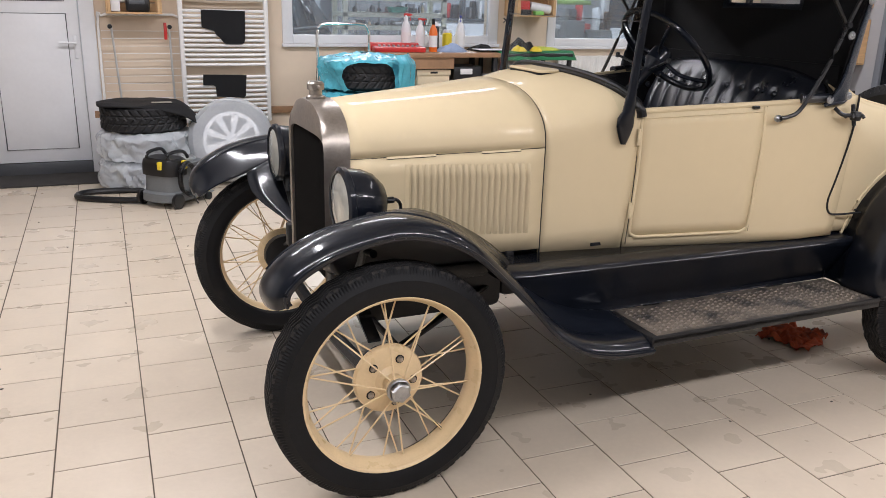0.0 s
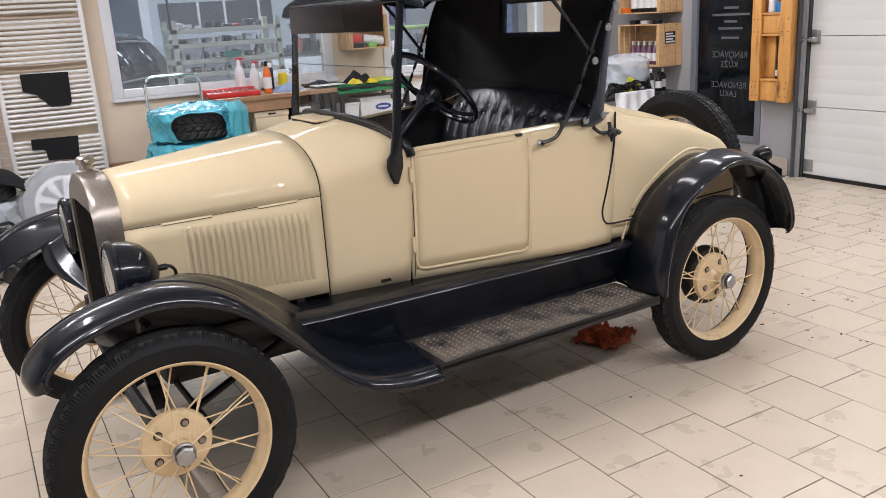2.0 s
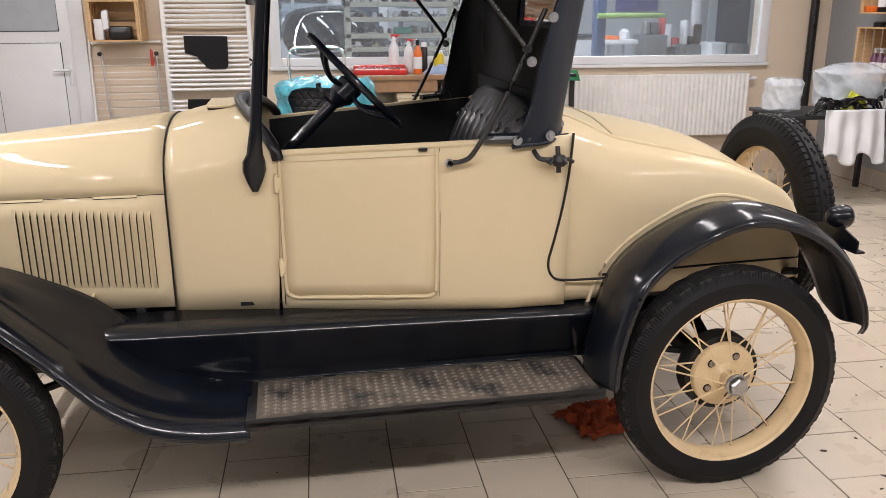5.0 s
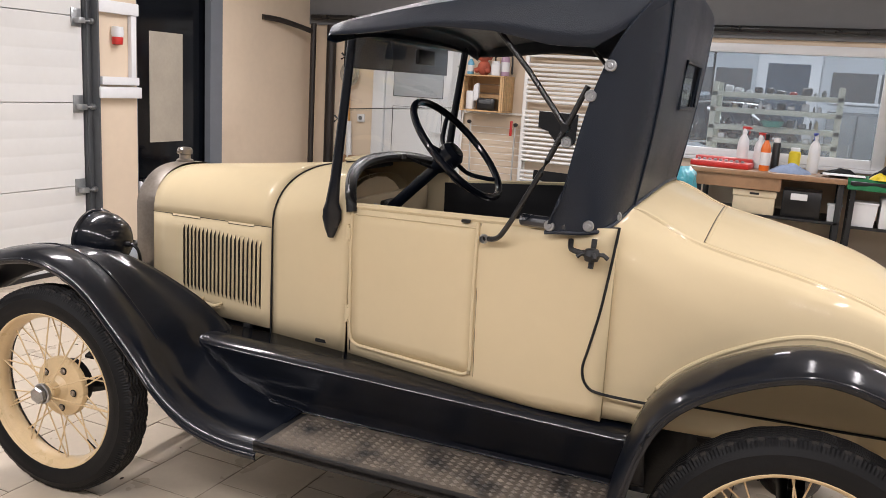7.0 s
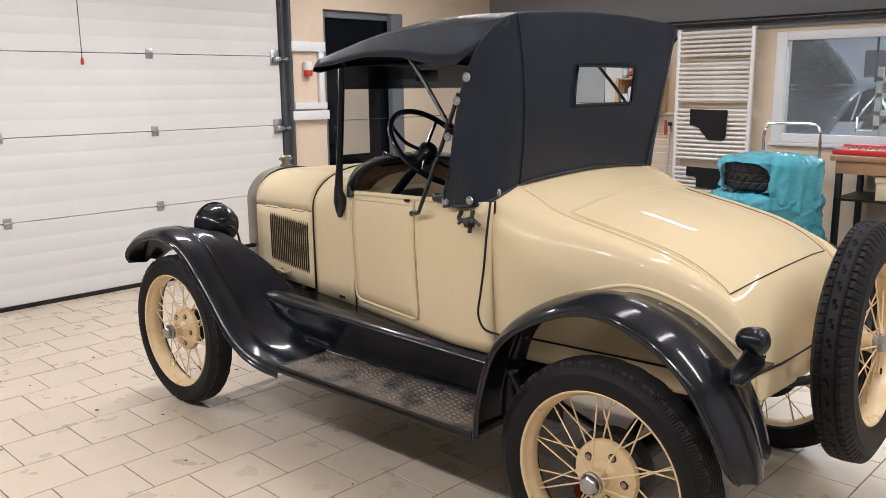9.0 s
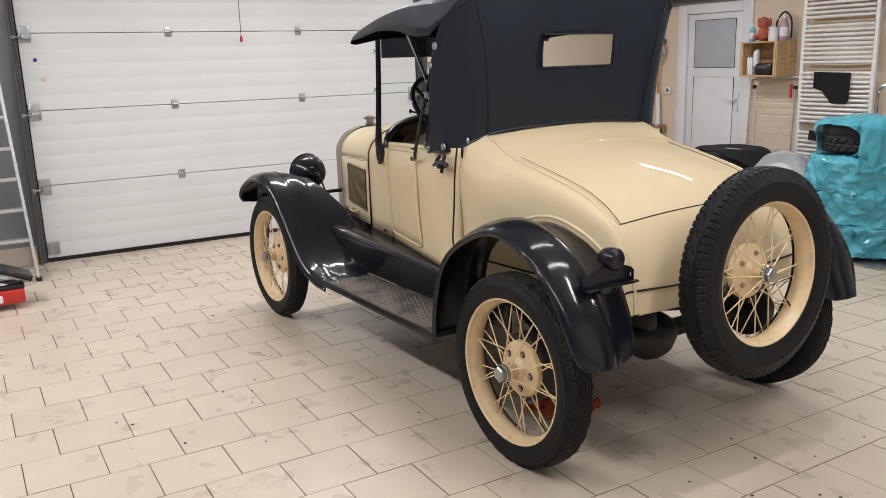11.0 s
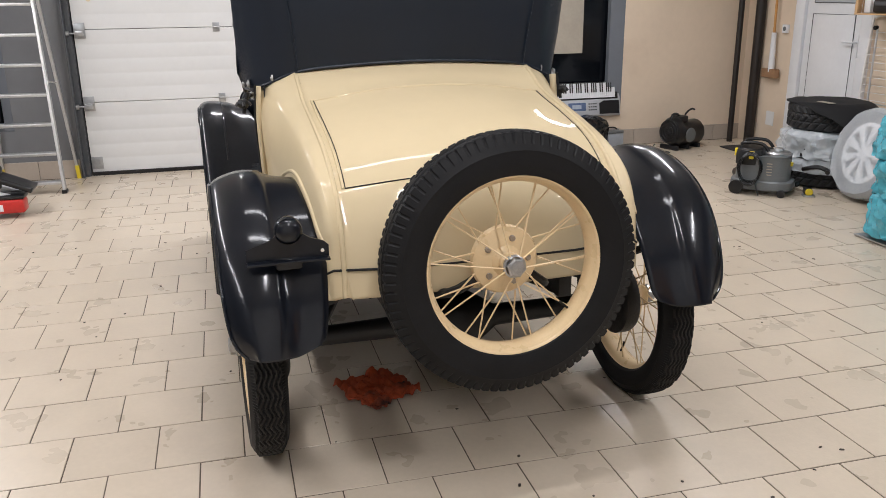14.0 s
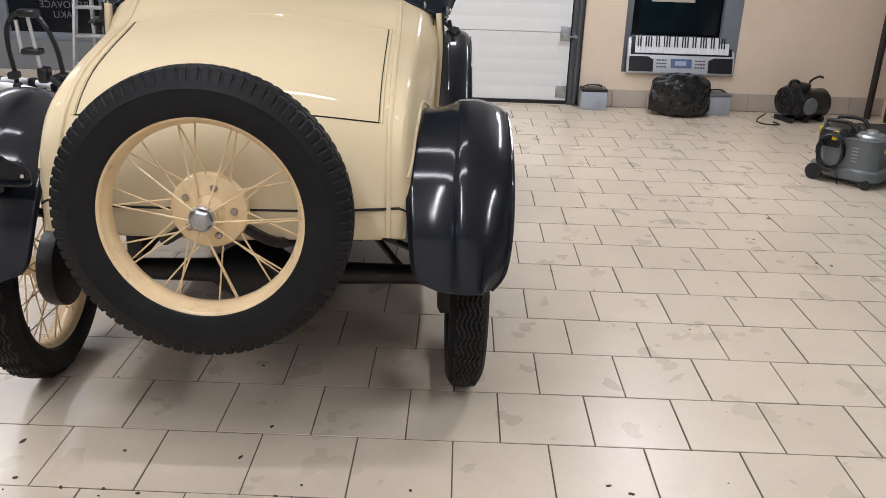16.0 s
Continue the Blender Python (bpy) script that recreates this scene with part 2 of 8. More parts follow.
WORKFLOOR = material("workshop_floor", (0.32, 0.31, 0.30), 0.4, var=0.2, scale=2)
SHELFPAINT = material("pale_shelf_paint", (0.55, 0.58, 0.50), 0.5, var=0.1, scale=8)

# ---- building helpers ----


def V(*a):
    return Vector(a)


def finish(bm, name, mat, sharp=0.6):
    bmesh.ops.recalc_face_normals(bm, faces=bm.faces)
    for f in bm.faces:
        f.smooth = True
    for e in bm.edges:
        if len(e.link_faces) == 2 and e.calc_face_angle(0) > sharp:
            e.smooth = False
    me = bpy.data.meshes.new(name)
    bm.to_mesh(me)
    bm.free()
    for one in (mat if isinstance(mat, (list, tuple)) else [mat]):
        me.materials.append(one)
    return me


def part(name, bm, mat, parent=None, label="", sharp=0.6, thick=0.0):
    me = bm if isinstance(bm, bpy.types.Mesh) else finish(bm, name, mat, sharp)
    ob = new(name, me)
    ob.parent = parent
    if label:
        tagged(ob, label=label)
    if thick:
        md = ob.modifiers.new("sheet", "SOLIDIFY")
        md.thickness, md.offset = abs(thick), 1 if thick > 0 else -1
        if abs(thick) < 0.02:
            md.use_rim = True
    return ob


def thing(name, label, category, m=None, group="", kind="", mesh=None):
    ob = new(name, mesh)
    if m is not None:
        ob.matrix_world = m
    return tagged(ob, label=label, category=category, group=group, kind=kind)


def box(bm, x0, x1, y0, y1, z0, z1, bev=0.0, m=None, seg=2):
    r = bmesh.ops.create_cube(bm, size=1.0)
    vs = r["verts"]
    for v in vs:
        v.co = V(x0 + (v.co.x + .5) * (x1 - x0), y0 + (v.co.y + .5) * (y1 - y0), z0 + (v.co.z + .5) * (z1 - z0))
    if bev:
        es = list({e for v in vs for e in v.link_edges})
        out = bmesh.ops.bevel(bm, geom=es, offset=bev, segments=seg, affect="EDGES", profile=0.5)
        vs = list({v for f in out["faces"] for v in f.verts} | {v for v in vs if v.is_valid})
    if m is not None:
        bmesh.ops.transform(bm, matrix=m, verts=vs)
    return bm


def boxed(*a, **k):
    return box(bmesh.new(), *a, **k)


def loft(bm, rows, closed=False, caps=False):
    vv = [[bm.verts.new(p) for p in row] for row in rows]
    n = len(vv[0])
    for a, b in zip(vv, vv[1:]):
        for i in range(n if closed else n - 1):
            j = (i + 1) % n
            if len({a[i], a[j], b[j], b[i]}) == 4:
                bm.faces.new((a[i], a[j], b[j], b[i]))
    if caps:
        bm.faces.new(vv[0])
        bm.faces.new(vv[-1])
    return bm


def curve(pts, n):
    """Smooth curve through the points, n steps a span."""
    pts = [Vector(p) for p in pts]
    out = []
    for i in range(len(pts) - 1):
        p0, p1, p2, p3 = pts[max(i - 1, 0)], pts[i], pts[i + 1], pts[min(i + 2, len(pts) - 1)]
        for k in range(n):
            t = k / n
            out.append(0.5 * ((2 * p1) + (p2 - p0) * t + (2 * p0 - 5 * p1 + 4 * p2 - p3) * t * t + (3 * p1 - p0 - 3 * p2 + p3) * t ** 3))
    out.append(pts[-1])
    return out


def skin(rows, across, along):
    """Smooth sheet through a coarse net of points."""
    fine = [curve(r, across) for r in rows]
    cols = [curve([r[i] for r in fine], along) for i in range(len(fine[0]))]
    return [[c[j] for c in cols] for j in range(len(cols[0]))]


def ring(c, axis, r, n, start=0.0):
    axis = Vector(axis).normalized()
    q = axis.to_track_quat("Z", "Y").to_matrix()
    return [Vector(c) + q @ V(r * math.cos(start + 2 * math.pi * k / n), r * math.sin(start + 2 * math.pi * k / n), 0) for k in range(n)]


def rod(bm, a, b, r, n=10, r2=None):
    a, b = Vector(a), Vector(b)
    return loft(bm, [ring(a, b - a, r, n), ring(b, b - a, r if r2 is None else r2, n)], True, True)


def tube(bm, pts, r, n=8, close=False):
    pts = [Vector(p) for p in pts]
    rows = []
    for i, p in enumerate(pts):
        d = pts[min(i + 1, len(pts) - 1)] - pts[max(i - 1, 0)]
        if close:
            d = pts[(i + 1) % len(pts)] - pts[i - 1]
        d = d.normalized()
        up = V(0, 0, 1) if abs(d.z) < 0.9 else V(1, 0, 0)
        sx = d.cross(up).normalized()
        sy = sx.cross(d)
        rows.append([p + sx * r * math.cos(2 * math.pi * k / n) + sy * r * math.sin(2 * math.pi * k / n) for k in range(n)])
    if close:
        rows.append(rows[0])
    return loft(bm, rows, True, not close)


def lathe(bm, prof, axis="y", n=32, c=(0, 0, 0)):
    """Turn (radius, along) pairs round an axis."""
    rows = []
    for k in range(n + 1):
        a = 2 * math.pi * k / n
        row = []
        for r, h in prof:
            x, y = r * math.cos(a), r * math.sin(a)
            row.append(Vector(c) + {"y": V(x, h, y), "x": V(h, x, y), "z": V(x, y, h)}[axis])
        rows.append(row)
    loft(bm, rows)
    bmesh.ops.remove_doubles(bm, verts=bm.verts, dist=1e-5)
    return bm


def wall_with_holes(bm, u0, u1, z0, z1, holes, make):
    """Boxes that fill a rectangle but for the holes (u0, u1, z0, z1), sorted by u; make(u0, u1, z0, z1) adds a block."""
    at = u0
    for a, b, c, d in sorted(holes):
        if a > at:
            make(at, a, z0, z1)
        if c > z0:
            make(a, b, z0, c)
        if d < z1:
            make(a, b, d, z1)
        at = b
    if u1 > at:
        make(at, u1, z0, z1)


def lettering(name, words, size, m, mat, parent=None):
    c = bpy.data.curves.new(name, "FONT")
    c.body, c.size, c.align_x, c.extrude = words, size, "CENTER", 0.0006
    tmp = bpy.data.objects.new(name, c)
    scene.collection.objects.link(tmp)
    dg = bpy.context.evaluated_depsgraph_get()
    me = bpy.data.meshes.new_from_object(tmp.evaluated_get(dg))
    bpy.data.objects.remove(tmp)
    me.materials.clear()
    me.materials.append(mat)
    ob = new(name, me)
    ob.parent = parent
    ob.matrix_basis = m
    return ob


def wobble(bm, amp, freq, seed=0):
    for v in bm.verts:
        v.co += noise.noise_vector(v.co * freq + V(seed * 7.3, seed * 3.1, 0)) * amp
    return bm

# ---- the car: x runs from the front axle to the rear, y to its right, z up ----
CAR = thing("vintage_roadster", "cream and black vintage roadster with black top and wire wheels", "car",
            pose(-0.054, 0.888, 0, 0, 0, 2.106))


def lerp(a, b, t):
    return a + (b - a) * t


def keyed(x, keys):
    for (x0, *a), (x1, *b) in zip(keys, keys[1:]):
        if x <= x1:
            t = max(0, (x - x0) / (x1 - x0))
            return [lerp(p, q, t) for p, q in zip(a, b)]
    return list(keys[-1][1:])


def both(build):
    """Call build(side) for the left (-1) and the right (1) of the car."""
    return [build(s) for s in (-1, 1)]


HOOD = [(0.045, 0.248, 0.622, 1.005, 1.178), (0.4, 0.335, 0.642, 1.024, 1.212), (0.727, 0.411, 0.660, 1.041, 1.246)]
COWL = [(0.727, 0.404, 0.628, 1.041, 1.239), (0.9, 0.440, 0.630, 1.085, 1.268), (1.085, 0.4785, 0.632, 1.142, 1.282)]


def arch(w, zc, zt, n, power=2.35):
    out = []
    for k in range(n + 1):
        a = math.pi * k / n
        c, s = math.cos(a), math.sin(a)
        out.append((-w * math.copysign(abs(c) ** (2 / power), c), zc + (zt - zc) * abs(s) ** (2 / power)))
    return out


# radiator
bm = bmesh.new()
outer = [(-0.246, 0.56), (-0.25, 0.8)] + arch(0.25, 1.0, 1.186, 24) + [(0.25, 0.8), (0.246, 0.56)]
inner = [(-0.228, 0.56), (-0.231, 0.8)] + arch(0.231, 1.0, 1.074, 24, 5.0) + [(0.231, 0.8), (0.228, 0.56)]
rows = [[V(0.05, y, z) for y, z in outer], [V(-0.02, y, z) for y, z in outer],
        [V(-0.038, y * 0.98, z - 0.004) for y, z in outer], [V(-0.044, lerp(a[0], b[0], .3), lerp(a[1], b[1], .3)) for a, b in zip(outer, inner)],
        [V(-0.040, y, z) for y, z in inner], [V(-0.03, y, z) for y, z in inner]]
part("radiator_shell", loft(bm, rows), NICKEL, CAR, "tarnished nickel radiator shell")
core = part("radiator_core", boxed(-0.016, 0.04, -0.230, 0.230, 0.56, 1.078), RADIATOR, CAR, "dark honeycomb radiator core")
FIN = finish(boxed(-0.030, -0.0165, -0.0014, 0.0014, 0.56, 1.072), "fin", RADIATOR)
CROSS_FIN = finish(boxed(-0.027, -0.0165, -0.229, 0.229, -0.001, 0.001), "cross_fin", RADIATOR)
for k in range(47):
    part("fin", FIN, RADIATOR, core).location = (0, lerp(-0.226, 0.226, k / 46), 0)
for k in range(34):
    part("cross_fin", CROSS_FIN, RADIATOR, core).location = (0, 0, lerp(0.565, 1.065, k / 33))
bm = bmesh.new()
lathe(bm, [(0, 1.182), (0.036, 1.182), (0.036, 1.192), (0.024, 1.198), (0.024, 1.215), (0.032, 1.218), (0.032, 1.238), (0.024, 1.246), (0, 1.248)], "z", 12, (0.0, 0, 0))
box(bm, -0.008, 0.008, -0.045, 0.045, 1.222, 1.234, 0.003)
part("radiator_cap", bm, NICKEL, CAR, "small tarnished radiator cap")

# hood
rows = []
for k in range(13):
    x = lerp(0.045, 0.727, k / 12)
    w, zb, zc, zt = keyed(x, HOOD)
    rows.append([V(x, y, z) for y, z in arch(w, zc, zt, 28)])
part("hood_top", loft(bmesh.new(), rows), CREAM, CAR, thick=-0.004)


def hood_side(s):
    rows = []
    for k in range(9):
        x = lerp(0.045, 0.7262, k / 8)
        w, zb, zc, zt = keyed(x, HOOD)
        rows.append([V(x, s * (w + 0.001), lerp(zb, zc - 0.0006, j / 6)) for j in range(7)])
    panel = part("hood_side", loft(bmesh.new(), rows), CREAM, CAR, thick=-0.004)
    slope = math.atan2(0.405 - 0.248, 0.727 - 0.045)
    bm = bmesh.new()
    prof, mouth = [], []
    for j in range(13):
        t = j / 12
        z = lerp(0.0, 0.262, t)
        h = 0.0105 * min(1, math.sin(math.pi * t) * 4.0) ** 0.7
        prof.append([V(-0.010, 0.0004, z), V(-0.006, h * 0.35, z), V(0.0, h * 0.75, z), V(0.005, h, z), V(0.0055, h - 0.0012, z)])
        mouth.append([V(0.0050, h - 0.0014, z), V(0.0056, 0.0004, z)])
    loft(bm, prof)
    me = finish(bm, "louvre", CREAM)
    # dark face stands in for the shade in the louvre's mouth
    slot = finish(loft(bmesh.new(), mouth), "louvre_slot", GAP)
    for k in range(20):
        x = lerp(0.243, 0.674, k / 19)
        w = keyed(x, HOOD)[0]
        m = Matrix.Translation((x, s * (w + 0.001), 0.722)) @ Matrix.Rotation(-s * -slope, 4, "Z") @ Matrix.Diagonal((1, s, 1, 1))
        part("louvre", me, CREAM, panel).matrix_basis = m
        part("louvre_slot", slot, GAP, panel).matrix_basis = m
    bm = bmesh.new()
    y = s * 0.352
    tube(bm, curve([(0.362, y - s * .022, 0.702), (0.366, y + s * 0.014, 0.700), (0.415, y + s * 0.026, 0.699), (0.462, y + s * 0.036, 0.699), (0.466, y + s * 0.0, 0.700)], 4), 0.006, 8)
    part("hood_handle", bm, CREAM, CAR, "small cream hood handle")
    bm = boxed(0.10, 0.735, s * 0.36 - 0.035, s * 0.36 + 0.045, 0.585, 0.628, 0.006)
    part("hood_shelf", bm, BLACK_DULL, CAR, "black ledge under the hood")
    bm = bmesh.new()
    stops = [(0.047, 0.002), (0.17, 0.002), (0.171, 0.009), (0.34, 0.009), (0.341, 0.002), (0.50, 0.002), (0.501, 0.009), (0.64, 0.009), (0.641, 0.002), (0.727, 0.002)]
    tube(bm, [V(x, s * (keyed(x, HOOD)[0] + 0.0012), keyed(x, HOOD)[2] - dz) for x, dz in stops], 0.0013, 6)
    part("hood_hinge_line", bm, GAP, CAR, "dark hinge gap of the hood")
    bm = bmesh.new()
    box(bm, 0.60, 0.63, s * 0.386 - 0.012, s * 0.386 + 0.012, 0.628, 0.655, 0.003)
    part("hood_latch", bm, IRON, CAR, "small black hood latch")
    return panel


both(hood_side)
bm = bmesh.new()
w, zb, zc, zt = 0.4075, 0.636, 1.041, 1.2425
tube(bm, [V(0.730, -w, 0.64), V(0.730, -w, 0.85)] + [V(0.730, y, z) for y, z in arch(w, zc, zt, 28)] + [V(0.730, w, 0.85), V(0.730, w, 0.64)], 0.0028, 8)
part("hood_seam", bm, GAP, CAR, "dark seam behind the hood")

# cowl
rows = []
for k in range(11):
    f = k / 10
    x0 = lerp(0.729, 1.085, f)
    w, zb, zc, zt = keyed(x0, COWL)
    low = [(w - lerp(0.006, 0.028, f) * (1 - g) ** 2, lerp(zb, zc, g)) for g in (0, .2, .4, .6, .8)]
    sec = [(-y, z) for y, z in low] + arch(w, zc, zt, 28) + [p for p in low[::-1]]
    rows.append([V(x0 - f * 0.125 * max(0, 1 - (y / w) ** 2) ** 0.8, y, z) for y, z in sec])
part("cowl", loft(bmesh.new(), rows), CREAM, CAR, thick=-0.006)
rim = [p + V(0.004, 0, 0.004) for p in rows[-1][5:-5]]
seal = part("windscreen_seal", tube(bmesh.new(), rim, 0.019, 10), BLACKPLASTIC, CAR, "black rubber seal round the cowl")
part("seal_lip", tube(bmesh.new(), [p + V(-0.012, 0, 0.013) for p in rim], 0.009, 8), BLACK_DULL, seal)


def vent_outline(inset, lift):
    """Rounded rectangle that follows the cowl at a given height above it."""
    out = []
    for qx, qy, a0 in ((1, 1, 0), (-1, 1, 90), (-1, -1, 180), (1, -1, 270)):
        for k in range(7):
            a = radians(a0 + 15 * k)
            x = 0.902 + qx * (0.052 - 0.026) + (0.026 - inset) * math.cos(a)
            y = qy * (0.128 - 0.026) + (0.026 - inset) * math.sin(a)
            out.append(V(x, y, keyed(0.9, COWL)[3] - 0.004 + 0.02 * (x - 0.9) - 0.42 * y * y + lift))
    return out


lid = part("cowl_vent_lid", loft(bmesh.new(), [vent_outline(0.003, 0.017), vent_outline(0.0, 0.019), vent_outline(0.0, 0.024), vent_outline(0.004, 0.027)], True, True), CREAM, CAR, "slightly raised cream cowl ventilator flap")
# dark filler paints the shade of the gap below the raised flap
part("vent_gasket", loft(bmesh.new(), [vent_outline(0.004, -0.012), vent_outline(0.004, 0.0165)], True, True), GAP, lid, "dark filler for the shaded gap under the flap")
bm = bmesh.new()
rows = [[V(x, y, z) for y, z in arch(keyed(0.95, COWL)[0] - 0.03, 0.9, 1.225, 16)] for x in (0.93, 0.94)]
loft(bm, rows)
bm.faces.new([bm.verts.new(V(0.93, y, z)) for y, z in arch(0.38, 0.68, 1.21, 16)])
part("firewall", bm, CREAM_IN, CAR, "dull cream bulkhead behind the cowl")
part("dashboard", boxed(0.955, 0.985, -0.40, 0.40, 1.045, 1.15, 0.01), CREAM_IN, CAR, "cream dashboard panel")

# body sides
WIDTH = [(1.03, 0.464), (1.3, 0.528), (1.575, 0.588), (1.8, 0.632), (2.02, 0.640)]
BELT = [(1.03, 1.160), (1.3, 1.176), (1.575, 1.190), (1.8, 1.203), (2.02, 1.222)]


def flank(x, f, out=0.0):
    """A point of the body's side at x, f from sill (0) to belt (1), out metres proud; for the right side."""
    w, zt = keyed(x, WIDTH)[0], keyed(x, BELT)[0]
    zb = lerp(0.632, 0.650, (x - 1.0) / 1.1)
    z = lerp(zb, zt, f)
    return V(x, w - 0.028 * (1 - f) ** 2 - 0.018 * max(0, f - 0.8) / 0.2 * 0.5 + out, z)


def mirrored(p, s):
    return V(p.x, s * p.y, p.z)


def body_side(s):
    rows = [[mirrored(flank(lerp(1.076, 2.001, k / 20), j / 12), s) for j in range(13)] for k in range(21)]
    side = part("body_side", loft(bmesh.new(), rows), CREAM, CAR, thick=-0.02 if s > 0 else -0.02)
    top = [mirrored(flank(lerp(1.06, 1.80, k / 14), 1, -0.008), s) for k in range(15)]
    part("belt_moulding", tube(bmesh.new(), top, 0.012, 8), CREAM, CAR)
    rows = [[mirrored(flank(lerp(1.05, 2.0, k / 12), j / 6, -0.035), s) for j in range(7)] for k in range(13)]
    part("inner_trim", loft(bmesh.new(), rows), VINYL_IN, CAR, "black interior lining", thick=0.004)
    # door, 4 mm proud, with its bead
    d0, d1 = 1.092, 1.577
    rows = [[mirrored(flank(lerp(d0, d1, k / 12), lerp(0.095, 0.985, j / 10), 0.004), s) for j in range(11)] for k in range(13)]
    door = part("door", loft(bmesh.new(), rows), CREAM, CAR, thick=-0.003)
    path = [flank(d0, f, 0.005) for f in (0.985, 0.7, 0.4, 0.17)] + [flank(d0 + 0.008, 0.115, 0.005), flank(d0 + 0.035, 0.093, 0.005)] \
        + [flank(lerp(d0, d1, k / 8), 0.093, 0.005) for k in range(1, 8)] + [flank(d1 - 0.03, 0.093, 0.005), flank(d1 - 0.006, 0.115, 0.005)] + [flank(d1, f, 0.005) for f in (0.17, 0.4, 0.7, 0.985)]
    part("door_bead", tube(bmesh.new(), [mirrored(p, s) for p in curve(path, 2)], 0.0062, 8), CREAM, door)
    path = [flank(lerp(d0, d1, k / 8), 0.955, 0.004) for k in range(9)]
    part("door_top_bead", tube(bmesh.new(), [mirrored(p, s) for p in path], 0.004, 6), CREAM, door)
    for f in (0.30, 0.83):
        bm = bmesh.new()
        p = mirrored(flank(d0 - 0.012, f, 0.009), s)
        rod(bm, p - V(0, 0, 0.030), p + V(0, 0, 0.030), 0.0065, 10)
        box(bm, p.x - 0.006, p.x + 0.012, p.y - 0.006, p.y + 0.002, p.z - 0.020, p.z + 0.020, 0.002)
        part("door_hinge", bm, CREAM, door)
    part("door_gap", tube(bmesh.new(), [mirrored(flank(d0 - 0.006, f, 0.002), s) for f in (0.04, 0.3, 0.6, 1.0)], 0.0014, 6), GAP, door)
    part("door_gap", tube(bmesh.new(), [mirrored(flank(d1 + 0.010, f, 0.0), s) for f in (0.09, 0.3, 0.6, 0.99)], 0.0009, 6), GAP, door)
    bm = bmesh.new()
    p = mirrored(flank(1.535, 0.985, 0.006), s)
    box(bm, p.x - 0.014, p.x + 0.014, p.y - 0.008, p.y + 0.006, p.z - 0.004, p.z + 0.006, 0.002)
    part("door_latch", bm, IRON, door)
    # seam between cabin and rear deck
    path = [(2.005, 1.225), (1.992, 1.10), (1.975, 0.98), (1.952, 0.87), (1.938, 0.80), (1.955, 0.752), (2.0, 0.737), (2.14, 0.735)]
    pts = []
    for x, z in path:
        xx = min(x, 2.02)
        zt, zb = keyed(xx, BELT)[0], lerp(0.640, 0.655, (xx - 1.0) / 1.1)
        q = flank(xx, (z - zb) / (zt - zb), 0.001)
        pts.append(V(x, s * (q.y + 0.001 if x < 1.985 else max(q.y, deck_side(x, z)) + 0.0025), z))
    part("body_seam", tube(bmesh.new(), curve(pts, 4), 0.0042, 6), GAP, CAR, "dark seam of the body")
    return side



# rear deck
DECK = [  # centre x, z; lid edge x, y, z; shoulder x, y, z; widest x, y, z
    (2.00, 1.292, 2.00, 0.46, 1.268, 2.00, 0.572, 1.212, 2.00, 0.618, 1.12), (2.10, 1.262, 2.10, 0.452, 1.232, 2.10, 0.564, 1.168, 2.10, 0.610, 1.06),
    (2.22, 1.224, 2.21, 0.45, 1.182, 2.22, 0.556, 1.132, 2.23, 0.600, 1.01), (2.48, 1.170, 2.465, 0.45, 1.125, 2.47, 0.542, 1.086, 2.46, 0.580, 0.96),
    (2.69, 1.110, 2.66, 0.45, 1.070, 2.67, 0.534, 1.040, 2.65, 0.566, 0.93), (2.84, 1.015, 2.805, 0.447, 0.983, 2.82, 0.525, 0.978, 2.79, 0.553, 0.87),
    (2.915, 0.885, 2.885, 0.445, 0.868, 2.895, 0.518, 0.888, 2.87, 0.544, 0.80), (2.945, 0.752, 2.92, 0.44, 0.745, 2.918, 0.512, 0.758, 2.905, 0.534, 0.72),
    (2.95, 0.655, 2.93, 0.43, 0.655, 2.922, 0.508, 0.656, 2.912, 0.530, 0.655)]
net = []
half = [flank(1.93, f, -0.003) for f in (0, .5, .88)] + [V(1.93, 0.606, 1.208), V(1.955, 0.548, 1.236), V(1.975, 0.48, 1.262), V(1.985, 0.46, 1.268), V(1.988, 0.23, 1.285)]
net.append([V(p.x, -p.y, p.z) for p in half] + [V(1.99, 0, 1.293)] + half[::-1])
for cx, cz, ex, ey, ez, sx, sy, sz, bx, by, bz in DECK:
    half = [V(bx, by - 0.027, 0.652), V(bx, by - 0.008, lerp(0.655, bz, .5)), V(bx, by, bz), V(sx, sy, sz), V(lerp(sx, ex, .5), lerp(sy, ey, .48), lerp(sz, ez, .55) + 0.006),
            V(ex, ey + 0.022, ez + 0.002), V(ex, ey, ez), V(lerp(ex, cx, .7), ey * .5, lerp(cz, ez, .25))]
    net.append([V(p.x, -p.y, p.z) for p in half] + [V(cx, 0, cz)] + half[::-1])
deck_rows = skin(net, 4, 6)
part("rear_deck", loft(bmesh.new(), deck_rows), CREAM, CAR, thick=-0.006)


def on_deck(u, y):
    """A point of the deck's top: u counts the stations from the front, y from the middle."""
    k = min((u + 1) * 6, len(deck_rows) - 1.001)
    j, f = int(k), k - int(k)
    row = [a.lerp(b, f) for a, b in zip(deck_rows[j][12:33], deck_rows[j + 1][12:33])]
    for a, b in zip(row, row[1:]):
        if a.y <= -abs(y) <= b.y:
            p = a.lerp(b, (-abs(y) - a.y) / max(1e-6, b.y - a.y))
            return V(p.x, y, p.z + 0.002)
    return V(row[0].x, y, row[0].z + 0.002)


